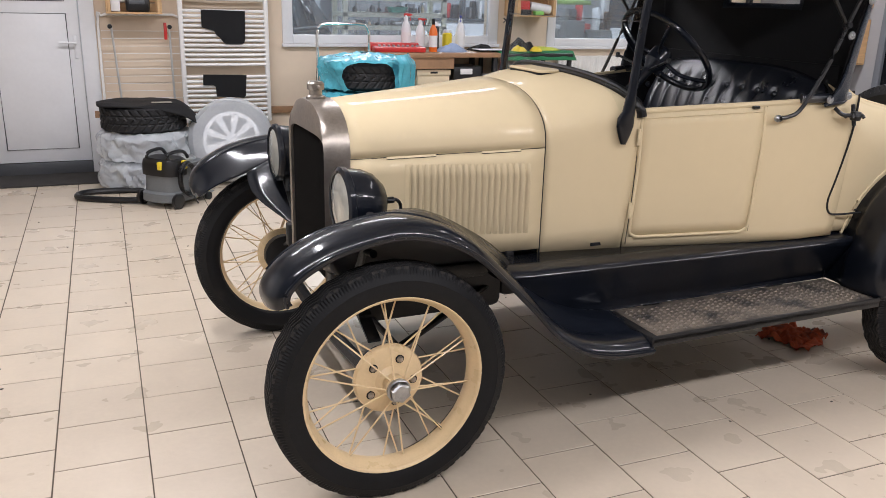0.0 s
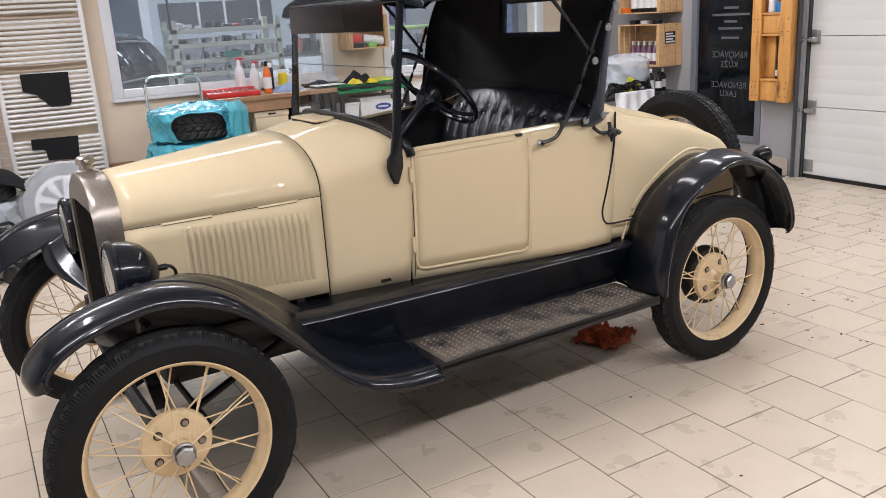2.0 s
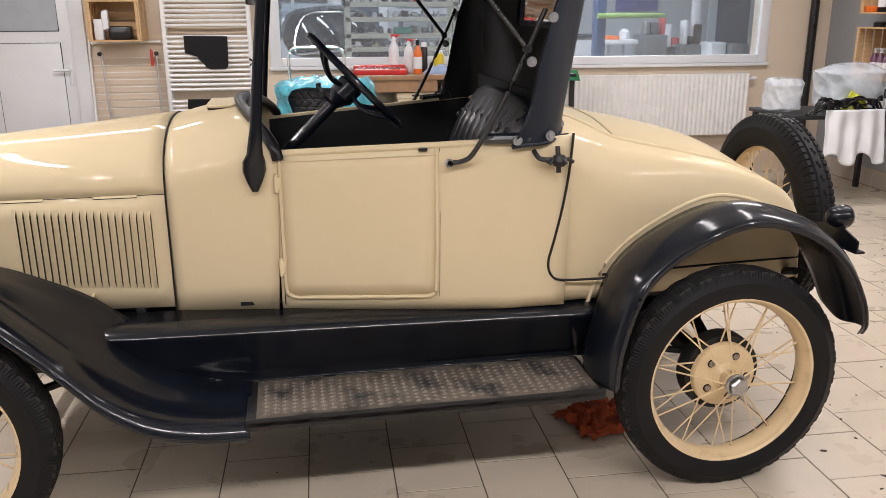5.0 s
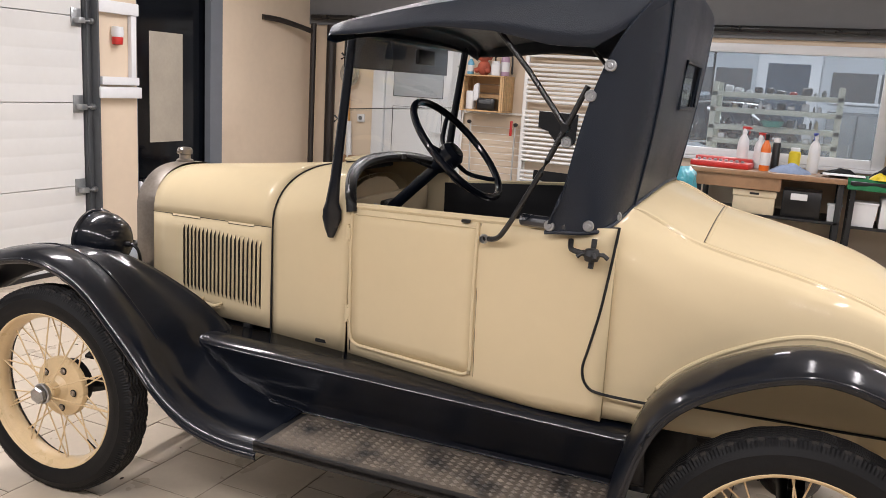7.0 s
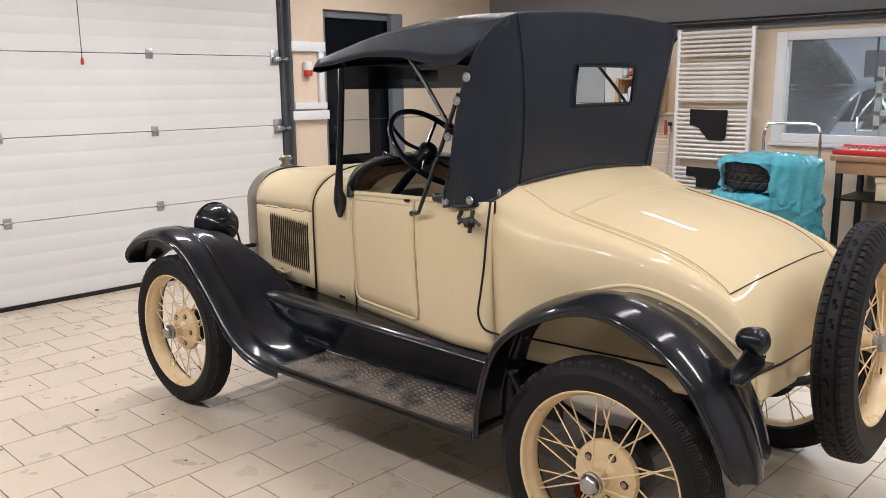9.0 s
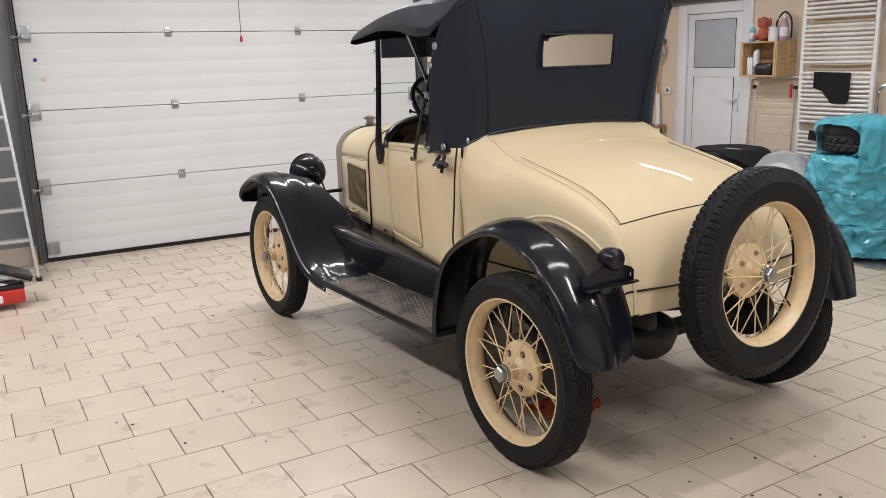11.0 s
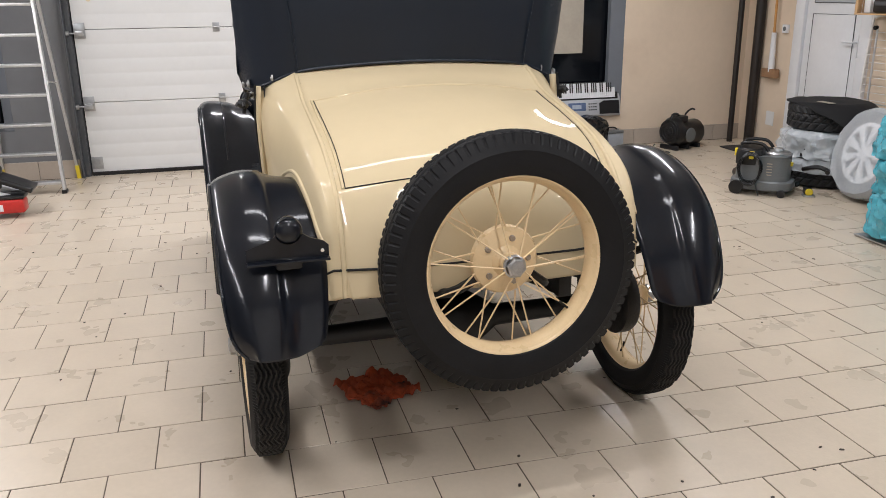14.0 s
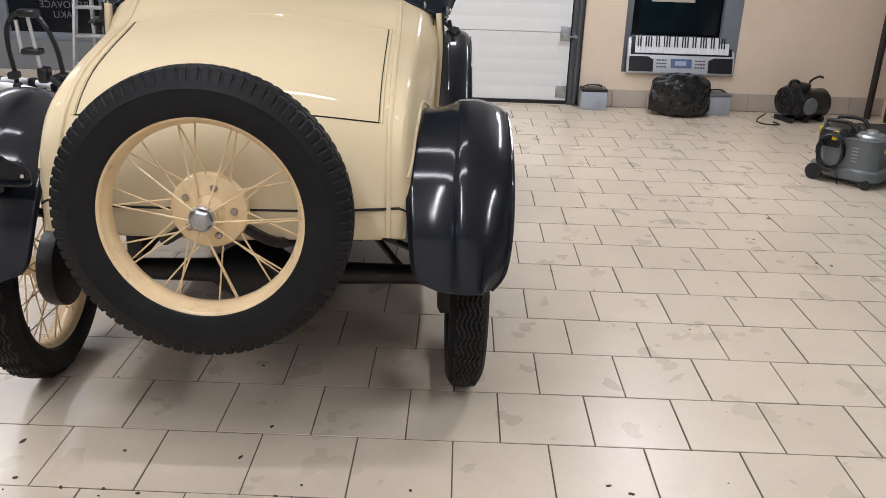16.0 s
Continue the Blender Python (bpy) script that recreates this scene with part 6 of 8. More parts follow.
for x in (-0.115, 0.605):
    for z in (0.9, 1.9):
        part("wall_bracket", rod(bmesh.new(), V(x, 5.50, z), V(x, 5.60, z), 0.012), ENAMEL, tr)


def felt(name, pts, y, label):
    bm = loft(bmesh.new(), [[V(x, y, z) for x, z in pts], [V(x, y - 0.008, z) for x, z in pts]], True, True)
    return one(name, bm, FELT, label, "mat", group="hung mats")


felt("felt_mat", [(0.05, 1.385), (0.42, 1.378), (0.412, 1.14), (0.405, 1.115), (0.385, 1.10), (0.25, 1.10), (0.225, 1.115), (0.20, 1.15), (0.165, 1.18), (0.155, 1.205), (0.13, 1.215), (0.05, 1.24)], 5.443, "black felt car mat hung over the towel radiator")
felt("felt_mat", [(0.04, 0.843), (0.41, 0.836), (0.395, 0.655), (0.38, 0.637), (0.145, 0.652), (0.14, 0.735), (0.12, 0.75), (0.035, 0.755)], 5.443, "small black felt car mat hung low on the towel radiator")
one("wooden_rail", boxed(-0.86, 0.86, 5.565, 5.598, 0.475, 0.535, 0.004), DESKWOOD, "brown wooden buffer board along the wall", "board")

# stacked tyres in film with a loose mat on top
TS = (-0.49, 5.03)
for k, z in enumerate((0.110, 0.330)):
    one_t = thing("film_wrapped_tyre", "car tyre wrapped in clear plastic film lying on the floor" if k == 0 else "car tyre wrapped in clear plastic film in a stack", "tyre", pose(TS[0] + 0.01 * k, TS[1], z), "stacked tyres", mesh=CARTYRE)
    sack(0, 0, -0.112, 0.352, 0.352, 0.235, CLEARBAG, "film", "crumpled clear plastic film", "", amp=0.06, freq=11, seed=k + 2, pinch=0.86, parent=one_t, folds=0.06, hole=(lambda c: c.y < -0.1 and c.x > 0.02 and c.z < 0.13) if k == 0 else None)
thing("stacked_tyre", "black car tyre lying on the stack", "tyre", pose(TS[0], TS[1], 0.560), "stacked tyres", mesh=CARTYRE)
bm = bmesh.new()
rows = []
for j in range(15):
    v = j / 14
    row = []
    for i in range(21):
        u = i / 20
        w = abs(2 * v - 1)
        x = lerp(-0.35 + 0.10 * w ** 4, 0.47 - 0.16 * w ** 3, u)
        y = lerp(-0.31, 0.31, v) * (1 - 0.20 * abs(2 * u - 1) ** 4)
        z = 0.675 + 0.010 * noise.noise(V(u * 4, v * 4, 0))
        r = math.hypot(x, y) - 0.27
        if r > 0:
            z -= min(r / 0.2, 1.1) ** 1.6 * (0.20 if x > 0 else 0.03)
        row.append(V(TS[0] + x, TS[1] + y, z))
    rows.append(row)
loft(bm, rows)
ob = one("rubber_mat", bm, FELT, "floppy black rubber mat lying on the top tyre", "mat")
md = ob.modifiers.new("sheet", "SOLIDIFY")
md.thickness = 0.010
one("paper_scrap", boxed(-0.43, -0.28, 4.83, 4.89, 0.684, 0.687, m=None), PAPER, "pale paper scrap on the rubber mat", "paper")

# bagged wheel leaning on the radiator
bw = thing("wheel_bag", "car wheel in a white plastic bag leaning on the radiator", "wheel", Matrix.Translation((0.18, 4.92, 0.345)) @ Matrix.Rotation(radians(-4), 4, "Z") @ Matrix.Rotation(radians(76), 4, "X"))
part("tyre", CARTYRE, RUBBER, bw)
bm = lathe(bmesh.new(), [(0.0, 0.11), (0.19, 0.095), (0.205, 0.06), (0.205, -0.1)], "z", 40)
part("rim", bm, BLACKPLASTIC, bw)
for k in range(9):
    a = 2 * math.pi * k / 9
    bm = loft(bmesh.new(), [[V(math.cos(a) * r - math.sin(a) * w, math.sin(a) * r + math.cos(a) * w, 0.096) for r, w in ((0.02, -.012), (0.21, -.036), (0.21, .036), (0.02, .012))], [V(math.cos(a) * r - math.sin(a) * w, math.sin(a) * r + math.cos(a) * w, 0.118) for r, w in ((0.02, -.010), (0.21, -.032), (0.21, .032), (0.02, .010))]], True, True)
    part("rim_spoke", bm, WHITEPLASTIC, bw)
part("rim_ring", lathe(bmesh.new(), [(0.195, 0.10), (0.20, 0.12), (0.232, 0.112), (0.236, 0.09)], "z", 40), WHITEPLASTIC, bw)
part("rim_hub", lathe(bmesh.new(), [(0.0, 0.124), (0.045, 0.122), (0.06, 0.10)], "z", 24), WHITEPLASTIC, bw)
sack(0, 0, -0.125, 0.347, 0.347, 0.262, THINFILM, "plastic_bag", "thin white plastic bag", "", amp=0.02, freq=6, seed=8, pinch=0.9, parent=bw)

# wet vacuum cleaner
vc = thing("vacuum_cleaner", "grey wet vacuum cleaner with black lid on small wheels", "vacuum", pose(-0.33, 4.33, 0, 0, 0, 45))
bm = bmesh.new()
rows = []
for z, sx, sy in ((0.035, .22, .15), (0.05, .24, .17), (0.105, .235, .168), (0.118, .205, .158), (0.20, .20, .155), (0.30, .195, .15), (0.31, .20, .154)):
    rows.append([V(math.copysign(abs(math.cos(a)) ** .55, math.cos(a)) * sx, math.copysign(abs(math.sin(a)) ** .55, math.sin(a)) * sy, z) for a in [2 * math.pi * k / 40 for k in range(40)]])
loft(bm, rows, True, True)
part("tank", bm, GREYPLASTIC, vc)
bm = bmesh.new()
rows = []
for z, sx, sy in ((0.235, .108, .158), (0.31, .108, .158), (0.345, .10, .15), (0.36, .085, .13)):
    rows.append([V(-0.10 + math.copysign(abs(math.cos(a)) ** .55, math.cos(a)) * sx, math.copysign(abs(math.sin(a)) ** .55, math.sin(a)) * sy, z) for a in [2 * math.pi * k / 40 for k in range(40)]])
loft(bm, rows, True, True)
part("lid", bm, BLACKPLASTIC, vc, "black motor lid")
part("clear_lid", lathe(bmesh.new(), [(0.10, 0.31), (0.10, 0.322), (0.085, 0.336), (0.04, 0.342), (0.035, 0.36), (0, 0.362)], "z", 28, (0.095, 0.0, 0)), STEEL, vc, "shiny clear filter lid")
bm = tube(bmesh.new(), curve([V(-0.17, -0.10, 0.35), V(-0.16, -0.09, 0.395), V(-0.02, -0.10, 0.40), V(0.04, -0.10, 0.345)], 4), 0.013, 10)
part("carry_handle", bm, BLACKPLASTIC, vc)
bm = tube(bmesh.new(), curve([V(-0.17, 0.10, 0.35), V(-0.16, 0.09, 0.395), V(-0.02, 0.10, 0.40), V(0.04, 0.10, 0.345)], 4), 0.013, 10)
part("carry_handle", bm, BLACKPLASTIC, vc)
part("clip", boxed(0.188, 0.215, -0.02, 0.02, 0.225, 0.255, 0.006), YELLOW, vc, "yellow clip")
for x, y in ((-0.205, -0.05), (-0.075, -0.16)):
    part("hook", boxed(x - 0.018, x + 0.018, y - 0.016, y + 0.016, 0.285, 0.345, 0.006), YELLOW, vc, "yellow cable hook")
random.seed(12)
for k in range(8):
    ra, rb, dz = 0.085 + random.uniform(-.012, .012), 0.115 + random.uniform(-.012, .012), random.uniform(-.012, .012)
    part("cable_turn", tube(bmesh.new(), [V(-0.075 + ra * math.cos(a), -0.170 - 0.005 * k, 0.215 + dz + rb * math.sin(a)) for a in [2 * math.pi * i / 24 for i in range(24)]], 0.0052, 6, True), BLACKPLASTIC, vc)
part("cable_end", tube(bmesh.new(), curve([V(-0.03, -0.17, 0.11), V(-0.01, -0.19, 0.05), V(0.01, -0.20, 0.008)], 4), 0.0052, 6), BLACKPLASTIC, vc)
for x in (-0.17, 0.17):
    for y in (-0.165, 0.165):
        r = 0.055 if x < 0 else 0.03
        bm = lathe(bmesh.new(), [(0, -0.018), (r * .5, -0.02), (r, -0.014), (r, 0.014), (r * .5, 0.02), (0, 0.018)], "y", 20, (x, y, r))
        part("castor", bm, BLACKPLASTIC, vc)
for z in (0.165, 0.187, 0.209, 0.231, 0.253):
    part("print_bar", boxed(0.045, 0.085, -0.1555, -0.1535, z, z + 0.007), PAPER, vc)
one("vacuum_hose", tube(bmesh.new(), curve([V(-0.46, 4.30, 0.06), V(-0.60, 4.33, 0.03), V(-0.85, 4.44, 0.025), V(-1.02, 4.56, 0.025), V(-0.98, 4.70, 0.025), V(-0.75, 4.72, 0.025), V(-0.45, 4.66, 0.025), V(-0.28, 4.62, 0.05)], 6), 0.023, 10), BLACKPLASTIC, "black ribbed vacuum hose looped on the floor", "hose")
bm = tube(bmesh.new(), curve([V(-0.16, 4.56, 0.20), V(-0.05, 4.60, 0.235), V(0.04, 4.62, 0.225), V(0.07, 4.60, 0.215)], 5), 0.018)
one("suction_wand", bm, BLACKPLASTIC, "short black suction wand resting on the vacuum", "hose")
nz = thing("suction_nozzle", "black suction nozzle with a yellow ring on the floor", "nozzle", pose(-0.12, 4.60, 0, 0, 0, -30))
part("nozzle_body", boxed(-0.07, 0.05, -0.03, 0.03, 0.0, 0.055, 0.012), BLACKPLASTIC, nz)
part("nozzle_ring", lathe(bmesh.new(), [(0.0, 0.05), (0.022, 0.05), (0.028, 0.052), (0.028, 0.066), (0.018, 0.070), (0.0, 0.070)], "x", 18, (0, 0, 0.034)), YELLOW, nz)
part("nozzle_lip", boxed(0.0, 0.09, -0.045, 0.045, 0.0, 0.012, 0.004), STEEL, nz)

# tyres in teal bags on a hand truck
hx, hy = 1.225, 4.52
for k in range(4):
    t = thing("tyre_bag", "car tyre in a teal plastic bag" if k < 3 else "car tyre showing its tread through a torn teal bag", "tyre", pose(hx + 0.012 * math.sin(k * 2), hy, 0.15 + 0.240 * k + (0.05 if k == 3 else 0)), "bagged tyres", mesh=CARTYRE)
    if k < 3:
        sack(0, 0, -0.125, 0.385, 0.385, 0.29, TEAL, "bag", "glossy teal plastic bag", "", amp=0.05, freq=13, seed=k + 20, pinch=0.9, parent=t, folds=0.085)
        continue
    sack(0, 0, -0.125, 0.356, 0.356, 0.30, TEAL, "bag", "glossy teal plastic bag", "", amp=0.035, freq=12, seed=23, pinch=0.1, parent=t, folds=0.07,
         hole=lambda c: c.y < -0.10 and abs((c.x + 0.055 + 0.10 * (c.z - 0.13)) / 0.20) ** 4 + abs((c.z - 0.128) / 0.112) ** 4 + 0.35 * noise.noise(c * 11) < 1)
    # loose side of the tear, hanging over the bag below
    rows = []
    for i in range(41):
        a = radians(lerp(-66, -4, i / 40))
        ragged = -0.13 - 0.12 * math.sin(math.pi * i / 40) ** 2 + 0.05 * noise.noise(V(i * 0.21, 3, 1))
        row = []
        for m in range(27):
            v = m / 26
            wave = 0.018 * math.sin(i * 0.62 + 2.5 * v) * v + 0.03 * (0.5 - abs(noise.noise(V(i * 0.16 + v, v * 2.2, 7))))
            r = 0.345 + 0.052 * min(1, v * 5) + wave
            row.append(V(r * math.cos(a), r * math.sin(a), lerp(0.172, ragged, v)))
        rows.append(row)
    part("bag_flap", loft(bmesh.new(), rows), TEAL, t, "torn teal plastic hanging down", sharp=1.0)
tk = thing("hand_truck", "chromed tubular hand truck under the bagged tyres", "hand truck", pose(1.18, 5.02, 0))
bm = tube(bmesh.new(), [V(-0.23, 0, 0.05), V(-0.23, 0, 1.18)] + curve([V(-0.23, 0, 1.22), V(-0.20, 0, 1.28), V(-0.14, 0, 1.295)], 3) + curve([V(0.14, 0, 1.295), V(0.20, 0, 1.28), V(0.23, 0, 1.22)], 3) + [V(0.23, 0, 1.18), V(0.23, 0, 0.05)], 0.013)
part("frame", bm, CHROME, tk)
part("cross_bar", rod(bmesh.new(), V(-0.23, 0, 0.9), V(0.23, 0, 0.9), 0.010), CHROME, tk)
part("toe_plate", boxed(-0.25, 0.45, -0.88, -0.02, 0.006, 0.016), STEEL, tk)

# work bench with cleaning things
DZ = 1.055
wb = thing("workbench", "brown wooden workbench with an open shelf", "workbench", pose(0, 0, 0))
part("bench_top", boxed(1.52, 2.66, 4.95, 5.55, DZ - 0.04, DZ, 0.004), DESKWOOD, wb)
part("front_rail", boxed(1.56, 2.20, 4.97, 4.99, DZ - 0.14, DZ - 0.04), DESKWOOD, wb)
part("lower_shelf", boxed(1.56, 2.64, 4.98, 5.54, 0.70, 0.72, 0.003), BLACK_DULL, wb)
for x in (1.56, 2.60):
    for y in (4.98, 5.50):
        part("leg", boxed(x, x + 0.045, y, y + 0.045, 0.0, DZ - 0.04, 0.003), BLACK_DULL, wb)
gt = thing("green_table", "black steel table under a green cloth", "table", pose(0, 0, 0))
part("table_top", boxed(2.68, 3.43, 4.95, 5.52, DZ - 0.035, DZ - 0.006, 0.004), BLACK_DULL, gt)
part("lower_shelf", boxed(2.70, 3.41, 4.98, 5.5, 0.69, 0.71), BLACK_DULL, gt)
for x in (2.69, 3.385):
    for y in (4.96, 5.48):
        part("leg", boxed(x, x + 0.035, y, y + 0.035, 0.0, DZ - 0.035), BLACK_DULL, gt)
bm = bmesh.new()
rows = []
for j in range(13):
    v = j / 12
    rows.append([V(lerp(2.66, 3.46, i / 16), lerp(4.925, 5.4, v) + 0.012 * math.sin(i * 1.3), DZ + 0.012 + 0.006 * noise.noise(V(i * .4, v * 4, 2)) - (0.075 * (1 - v * 6) if v < 1 / 6 else 0)) for i in range(17)])
loft(bm, rows)
ob = one("green_cloth", bm, GREEN, "green cloth spread over the table", "cloth")
ob.modifiers.new("sheet", "SOLIDIFY").thickness = 0.006
bottle("spray_bottle", "white spray bottle with a red trigger head", pose(1.86, 5.33, DZ, 0, 0, 160), 0.045, 0.33, WHITEPLASTIC, RED, True, "spray bottles")
bottle("spray_bottle", "white spray bottle with a red trigger head", pose(1.99, 5.30, DZ, 0, 0, 150), 0.043, 0.29, WHITEPLASTIC, RED, True, "spray bottles")
bottle("spray_bottle", "white spray bottle with a dark blue trigger head", pose(2.40, 5.32, DZ, 0, 0, 70), 0.044, 0.32, WHITEPLASTIC, BLUE, True, "spray bottles")
bottle("cleaner_bottle", "orange plastic bottle on the workbench", pose(2.05, 5.12, DZ), 0.038, 0.29, ORANGE, BLACKPLASTIC)
can("aerosol_can", "black aerosol can on the workbench", pose(2.12, 5.24, DZ), 0.031, 0.26, BLACKPLASTIC, WHITEPLASTIC)
can("aerosol_can", "yellow and white tub on the workbench", pose(2.26, 5.30, DZ), 0.045, 0.19, YELLOW, WHITEPLASTIC)
tc = thing("tool_case", "open red plastic tool case with small sockets", "tool case", pose(1.70, 5.16, DZ, 0, 0, -8))
part("tray", boxed(-0.20, 0.26, -0.11, 0.10, 0.0, 0.045, 0.008), RED, tc)
part("case_lid", boxed(-0.22, 0.24, 0.10, 0.22, 0.0, 0.07, 0.01), RED, tc)
for k in range(9):
    part("socket", rod(bmesh.new(), V(-0.15 + 0.043 * k, -0.03, 0.046), V(-0.15 + 0.043 * k, -0.03, 0.062), 0.013, 10), STEEL, tc)


def heap(cx, cy, z, rx, ry, h, mat, name, label, category, seed):
    bm = bmesh.new()
    rows = []
    for j in range(13):
        r = 1 - j / 12
        rows.append([V(cx + rx * r * math.cos(a) * (1 + .3 * noise.noise(V(math.cos(a) * 2, math.sin(a) * 2, seed))), cy + ry * r * math.sin(a) * (1 + .3 * noise.noise(V(math.cos(a) * 2, math.sin(a) * 2, seed + 5))),
                       z + 0.004 + h * (1 - r ** 2.2) * (0.8 + .45 * noise.noise(V(r * 2 * math.cos(a), r * 2.4 * math.sin(a), seed)))) for a in [2 * math.pi * k / 32 for k in range(32)]])
    rows.insert(0, [V(p.x, p.y, z) for p in rows[0]])
    loft(bm, rows, True)
    return one(name, bm, mat, label, category, sharp=1.2)


heap(2.24, 5.14, DZ, 0.15, 0.10, 0.075, BLUECLOTH, "cloth", "crumpled pale blue cleaning cloth on the workbench", "cloth", 3)
heap(2.62, 5.30, DZ, 0.14, 0.09, 0.06, FELT, "cap", "black cap lying on the workbench", "cap", 6)
one("paper_sheet", boxed(2.48, 2.78, 5.02, 5.22, DZ + 0.020, DZ + 0.023, m=None), WHITECARD, "white paper sheets on the workbench", "paper")
heap(2.96, 5.14, DZ + 0.012, 0.15, 0.10, 0.12, FELT, "work_glove", "black work gloves on the green cloth", "gloves", 9)
heap(2.88, 5.03, DZ + 0.012, 0.075, 0.06, 0.055, YELLOW, "work_glove", "yellow work glove on the green cloth", "gloves", 12)
heap(3.05, 5.01, DZ + 0.012, 0.06, 0.06, 0.05, YELLOW, "work_glove", "yellow work glove on the green cloth", "gloves", 14)
heap(3.24, 5.20, DZ + 0.012, 0.16, 0.10, 0.035, material("lime_cloth", (0.55, 0.62, 0.10), .85, var=.2), "cloth", "lime yellow microfibre cloth on the green cloth", "cloth", 15)
bx = thing("cardboard_box", "cream lidded cardboard box on the bench shelf", "box", pose(1.86, 5.0, 0.72))
part("carton", boxed(0.0, 0.31, 0, 0.30, 0, 0.14, 0.003), CARD, bx)
part("box_lid", boxed(-0.008, 0.318, -0.008, 0.308, 0.135, 0.185, 0.003), CARD, bx)
# no opening here: a dark sheet imitates the shaded hole
part("grip_hole", boxed(0.12, 0.19, -0.0095, -0.0075, 0.152, 0.168), GAP, bx)
one("black_box", boxed(2.22, 2.50, 5.02, 5.3, 0.72, 0.93, 0.006), BLACKPLASTIC, "black box on the bench shelf", "box")
one("white_packet", boxed(2.28, 2.40, 5.0, 5.02, 0.86, 0.91, 0.004), WHITECARD, "white packet on the bench shelf", "packet")
for x, w, h in ((2.55, .10, .13), (2.70, .19, .17)):
    c = thing("plastic_tub", "white plastic tub on the table shelf", "tub", pose(x + w / 2, 5.08, 0.71), "tubs")
    part("tub_body", loft(bmesh.new(), [[V(sx * w * f, sy * w * f, z) for sx, sy in ((-.5, -.45), (.5, -.45), (.5, .45), (-.5, .45))] for z, f in ((0, .85), (h, 1.0))], True, True), WHITEPLASTIC, c)
    part("tub_lid", boxed(-w * .53, w * .53, -w * .48, w * .48, h, h + 0.015, 0.004), WHITEPLASTIC, c)
lb = thing("carton", "white carton with a dark blue oval print", "box", pose(2.91, 5.0, 0.71))
part("carton_body", boxed(0, 0.47, 0, 0.3, 0, 0.22, 0.004), WHITECARD, lb)
part("oval_print", loft(bmesh.new(), [[V(0.235 + 0.085 * math.cos(a), y, 0.12 + 0.032 * math.sin(a)) for a in [2 * math.pi * k / 28 for k in range(28)]] for y in (-0.0015, -0.0005)], True, True), BLUE, lb)
part("print_bar", boxed(0.18, 0.29, -0.0025, -0.0016, 0.112, 0.128), WHITECARD, lb)
one("dark_crate", boxed(2.72, 3.38, 5.02, 5.45, 0.0, 0.30, 0.01), BLACKPLASTIC, "dark plastic crate under the table", "crate")
one("grey_crate", boxed(1.68, 2.5, 5.02, 5.45, 0.0, 0.40, 0.01), BLACKPLASTIC, "dark storage box under the workbench", "crate")

# second wall crate
slab_crate("crate_shelf", "pale wooden fruit crate on the wall between the windows", pose(2.985, 5.30, 1.372), 0.425, 0.29, 0.325, "wall crates")
one("red_can_box", boxed(3.02, 3.14, 5.34, 5.5, 1.386, 1.52, 0.008), RED, "red box in the wall crate", "box")
one("black_tin", boxed(3.04, 3.15, 5.32, 5.40, 1.386, 1.44, 0.008), BLACKPLASTIC, "black tin in the wall crate", "tin")
one("paint_roll", rod(bmesh.new(), V(3.17, 5.40, 1.47), V(3.37, 5.36, 1.44), 0.045, 16), WHITEPLASTIC, "white roll in the wall crate", "roll")
one("green_block", boxed(3.19, 3.28, 5.31, 5.38, 1.386, 1.425, 0.004), material("lime_plastic", (0.2, 0.5, 0.1), .5), "lime green block in the wall crate", "block")
one("red_helmet", wobble(loft(bmesh.new(), [[V(3.10 + sx * .15 * r * math.cos(a), 5.42 + .11 * r * math.sin(a), 1.70 + z) for a in [2 * math.pi * k / 24 for k in range(24)] for sx in (1,)] for z, r in ((0, 1), (.05, .98), (.10, .85), (.14, .5), (.15, .1))], True, True), 0.004, 20), RED, "red plastic case on the wall crate", "case")
one("yellow_carton", boxed(3.29, 3.40, 5.36, 5.5, 1.70, 1.83, 0.004), ORANGE, "orange carton on the wall crate", "box")

# panel radiator
pr = thing("panel_radiator", "white ribbed panel radiator under the window", "radiator", pose(0, 0, 0))
bm = bmesh.new()
row = []
n = 150
pts = [(lerp(3.58, 5.35, k / n), 5.50 - (0.006 if k % 4 in (1, 2) else 0.0)) for k in range(n + 1)]
loft(bm, [[V(x, y, z) for x, y in pts] for z in (0.39, 0.41, 0.95, 0.97)])
part("front_panel", bm, ENAMEL, pr, sharp=0.3)
part("top_grille", boxed(3.575, 5.355, 5.495, 5.57, 0.968, 0.985, 0.003), ENAMEL, pr)
part("radiator_back", boxed(3.585, 5.345, 5.51, 5.565, 0.392, 0.966), ENAMEL, pr)
bm = rod(bmesh.new(), V(5.36, 5.53, 0.93), V(5.44, 5.53, 0.93), 0.018, 14)
part("thermostat", bm, WHITEPLASTIC, pr)
for x in (3.63, 5.30):
    part("feed_pipe", rod(bmesh.new(), V(x, 5.54, 0.0), V(x, 5.54, 0.40), 0.010), ENAMEL, pr)

# broom, cable, socket
br = thing("broom", "long-handled broom hung head down on the wall", "broom", pose(-2.03, 5.545, 0))
part("handle", rod(bmesh.new(), V(-0.01, 0, 1.10), V(-0.035, 0, 1.95), 0.012), WOOD, br)
part("sleeve", rod(bmesh.new(), V(0, 0, 0.76), V(-0.01, 0, 1.14), 0.032, 12, 0.024), WHITEPLASTIC, br, "white plastic sleeve")
part("head", boxed(-0.12, 0.10, -0.03, 0.03, 0.70, 0.79, 0.01), DESKWOOD, br, "brown broom head")
bm = bmesh.new()
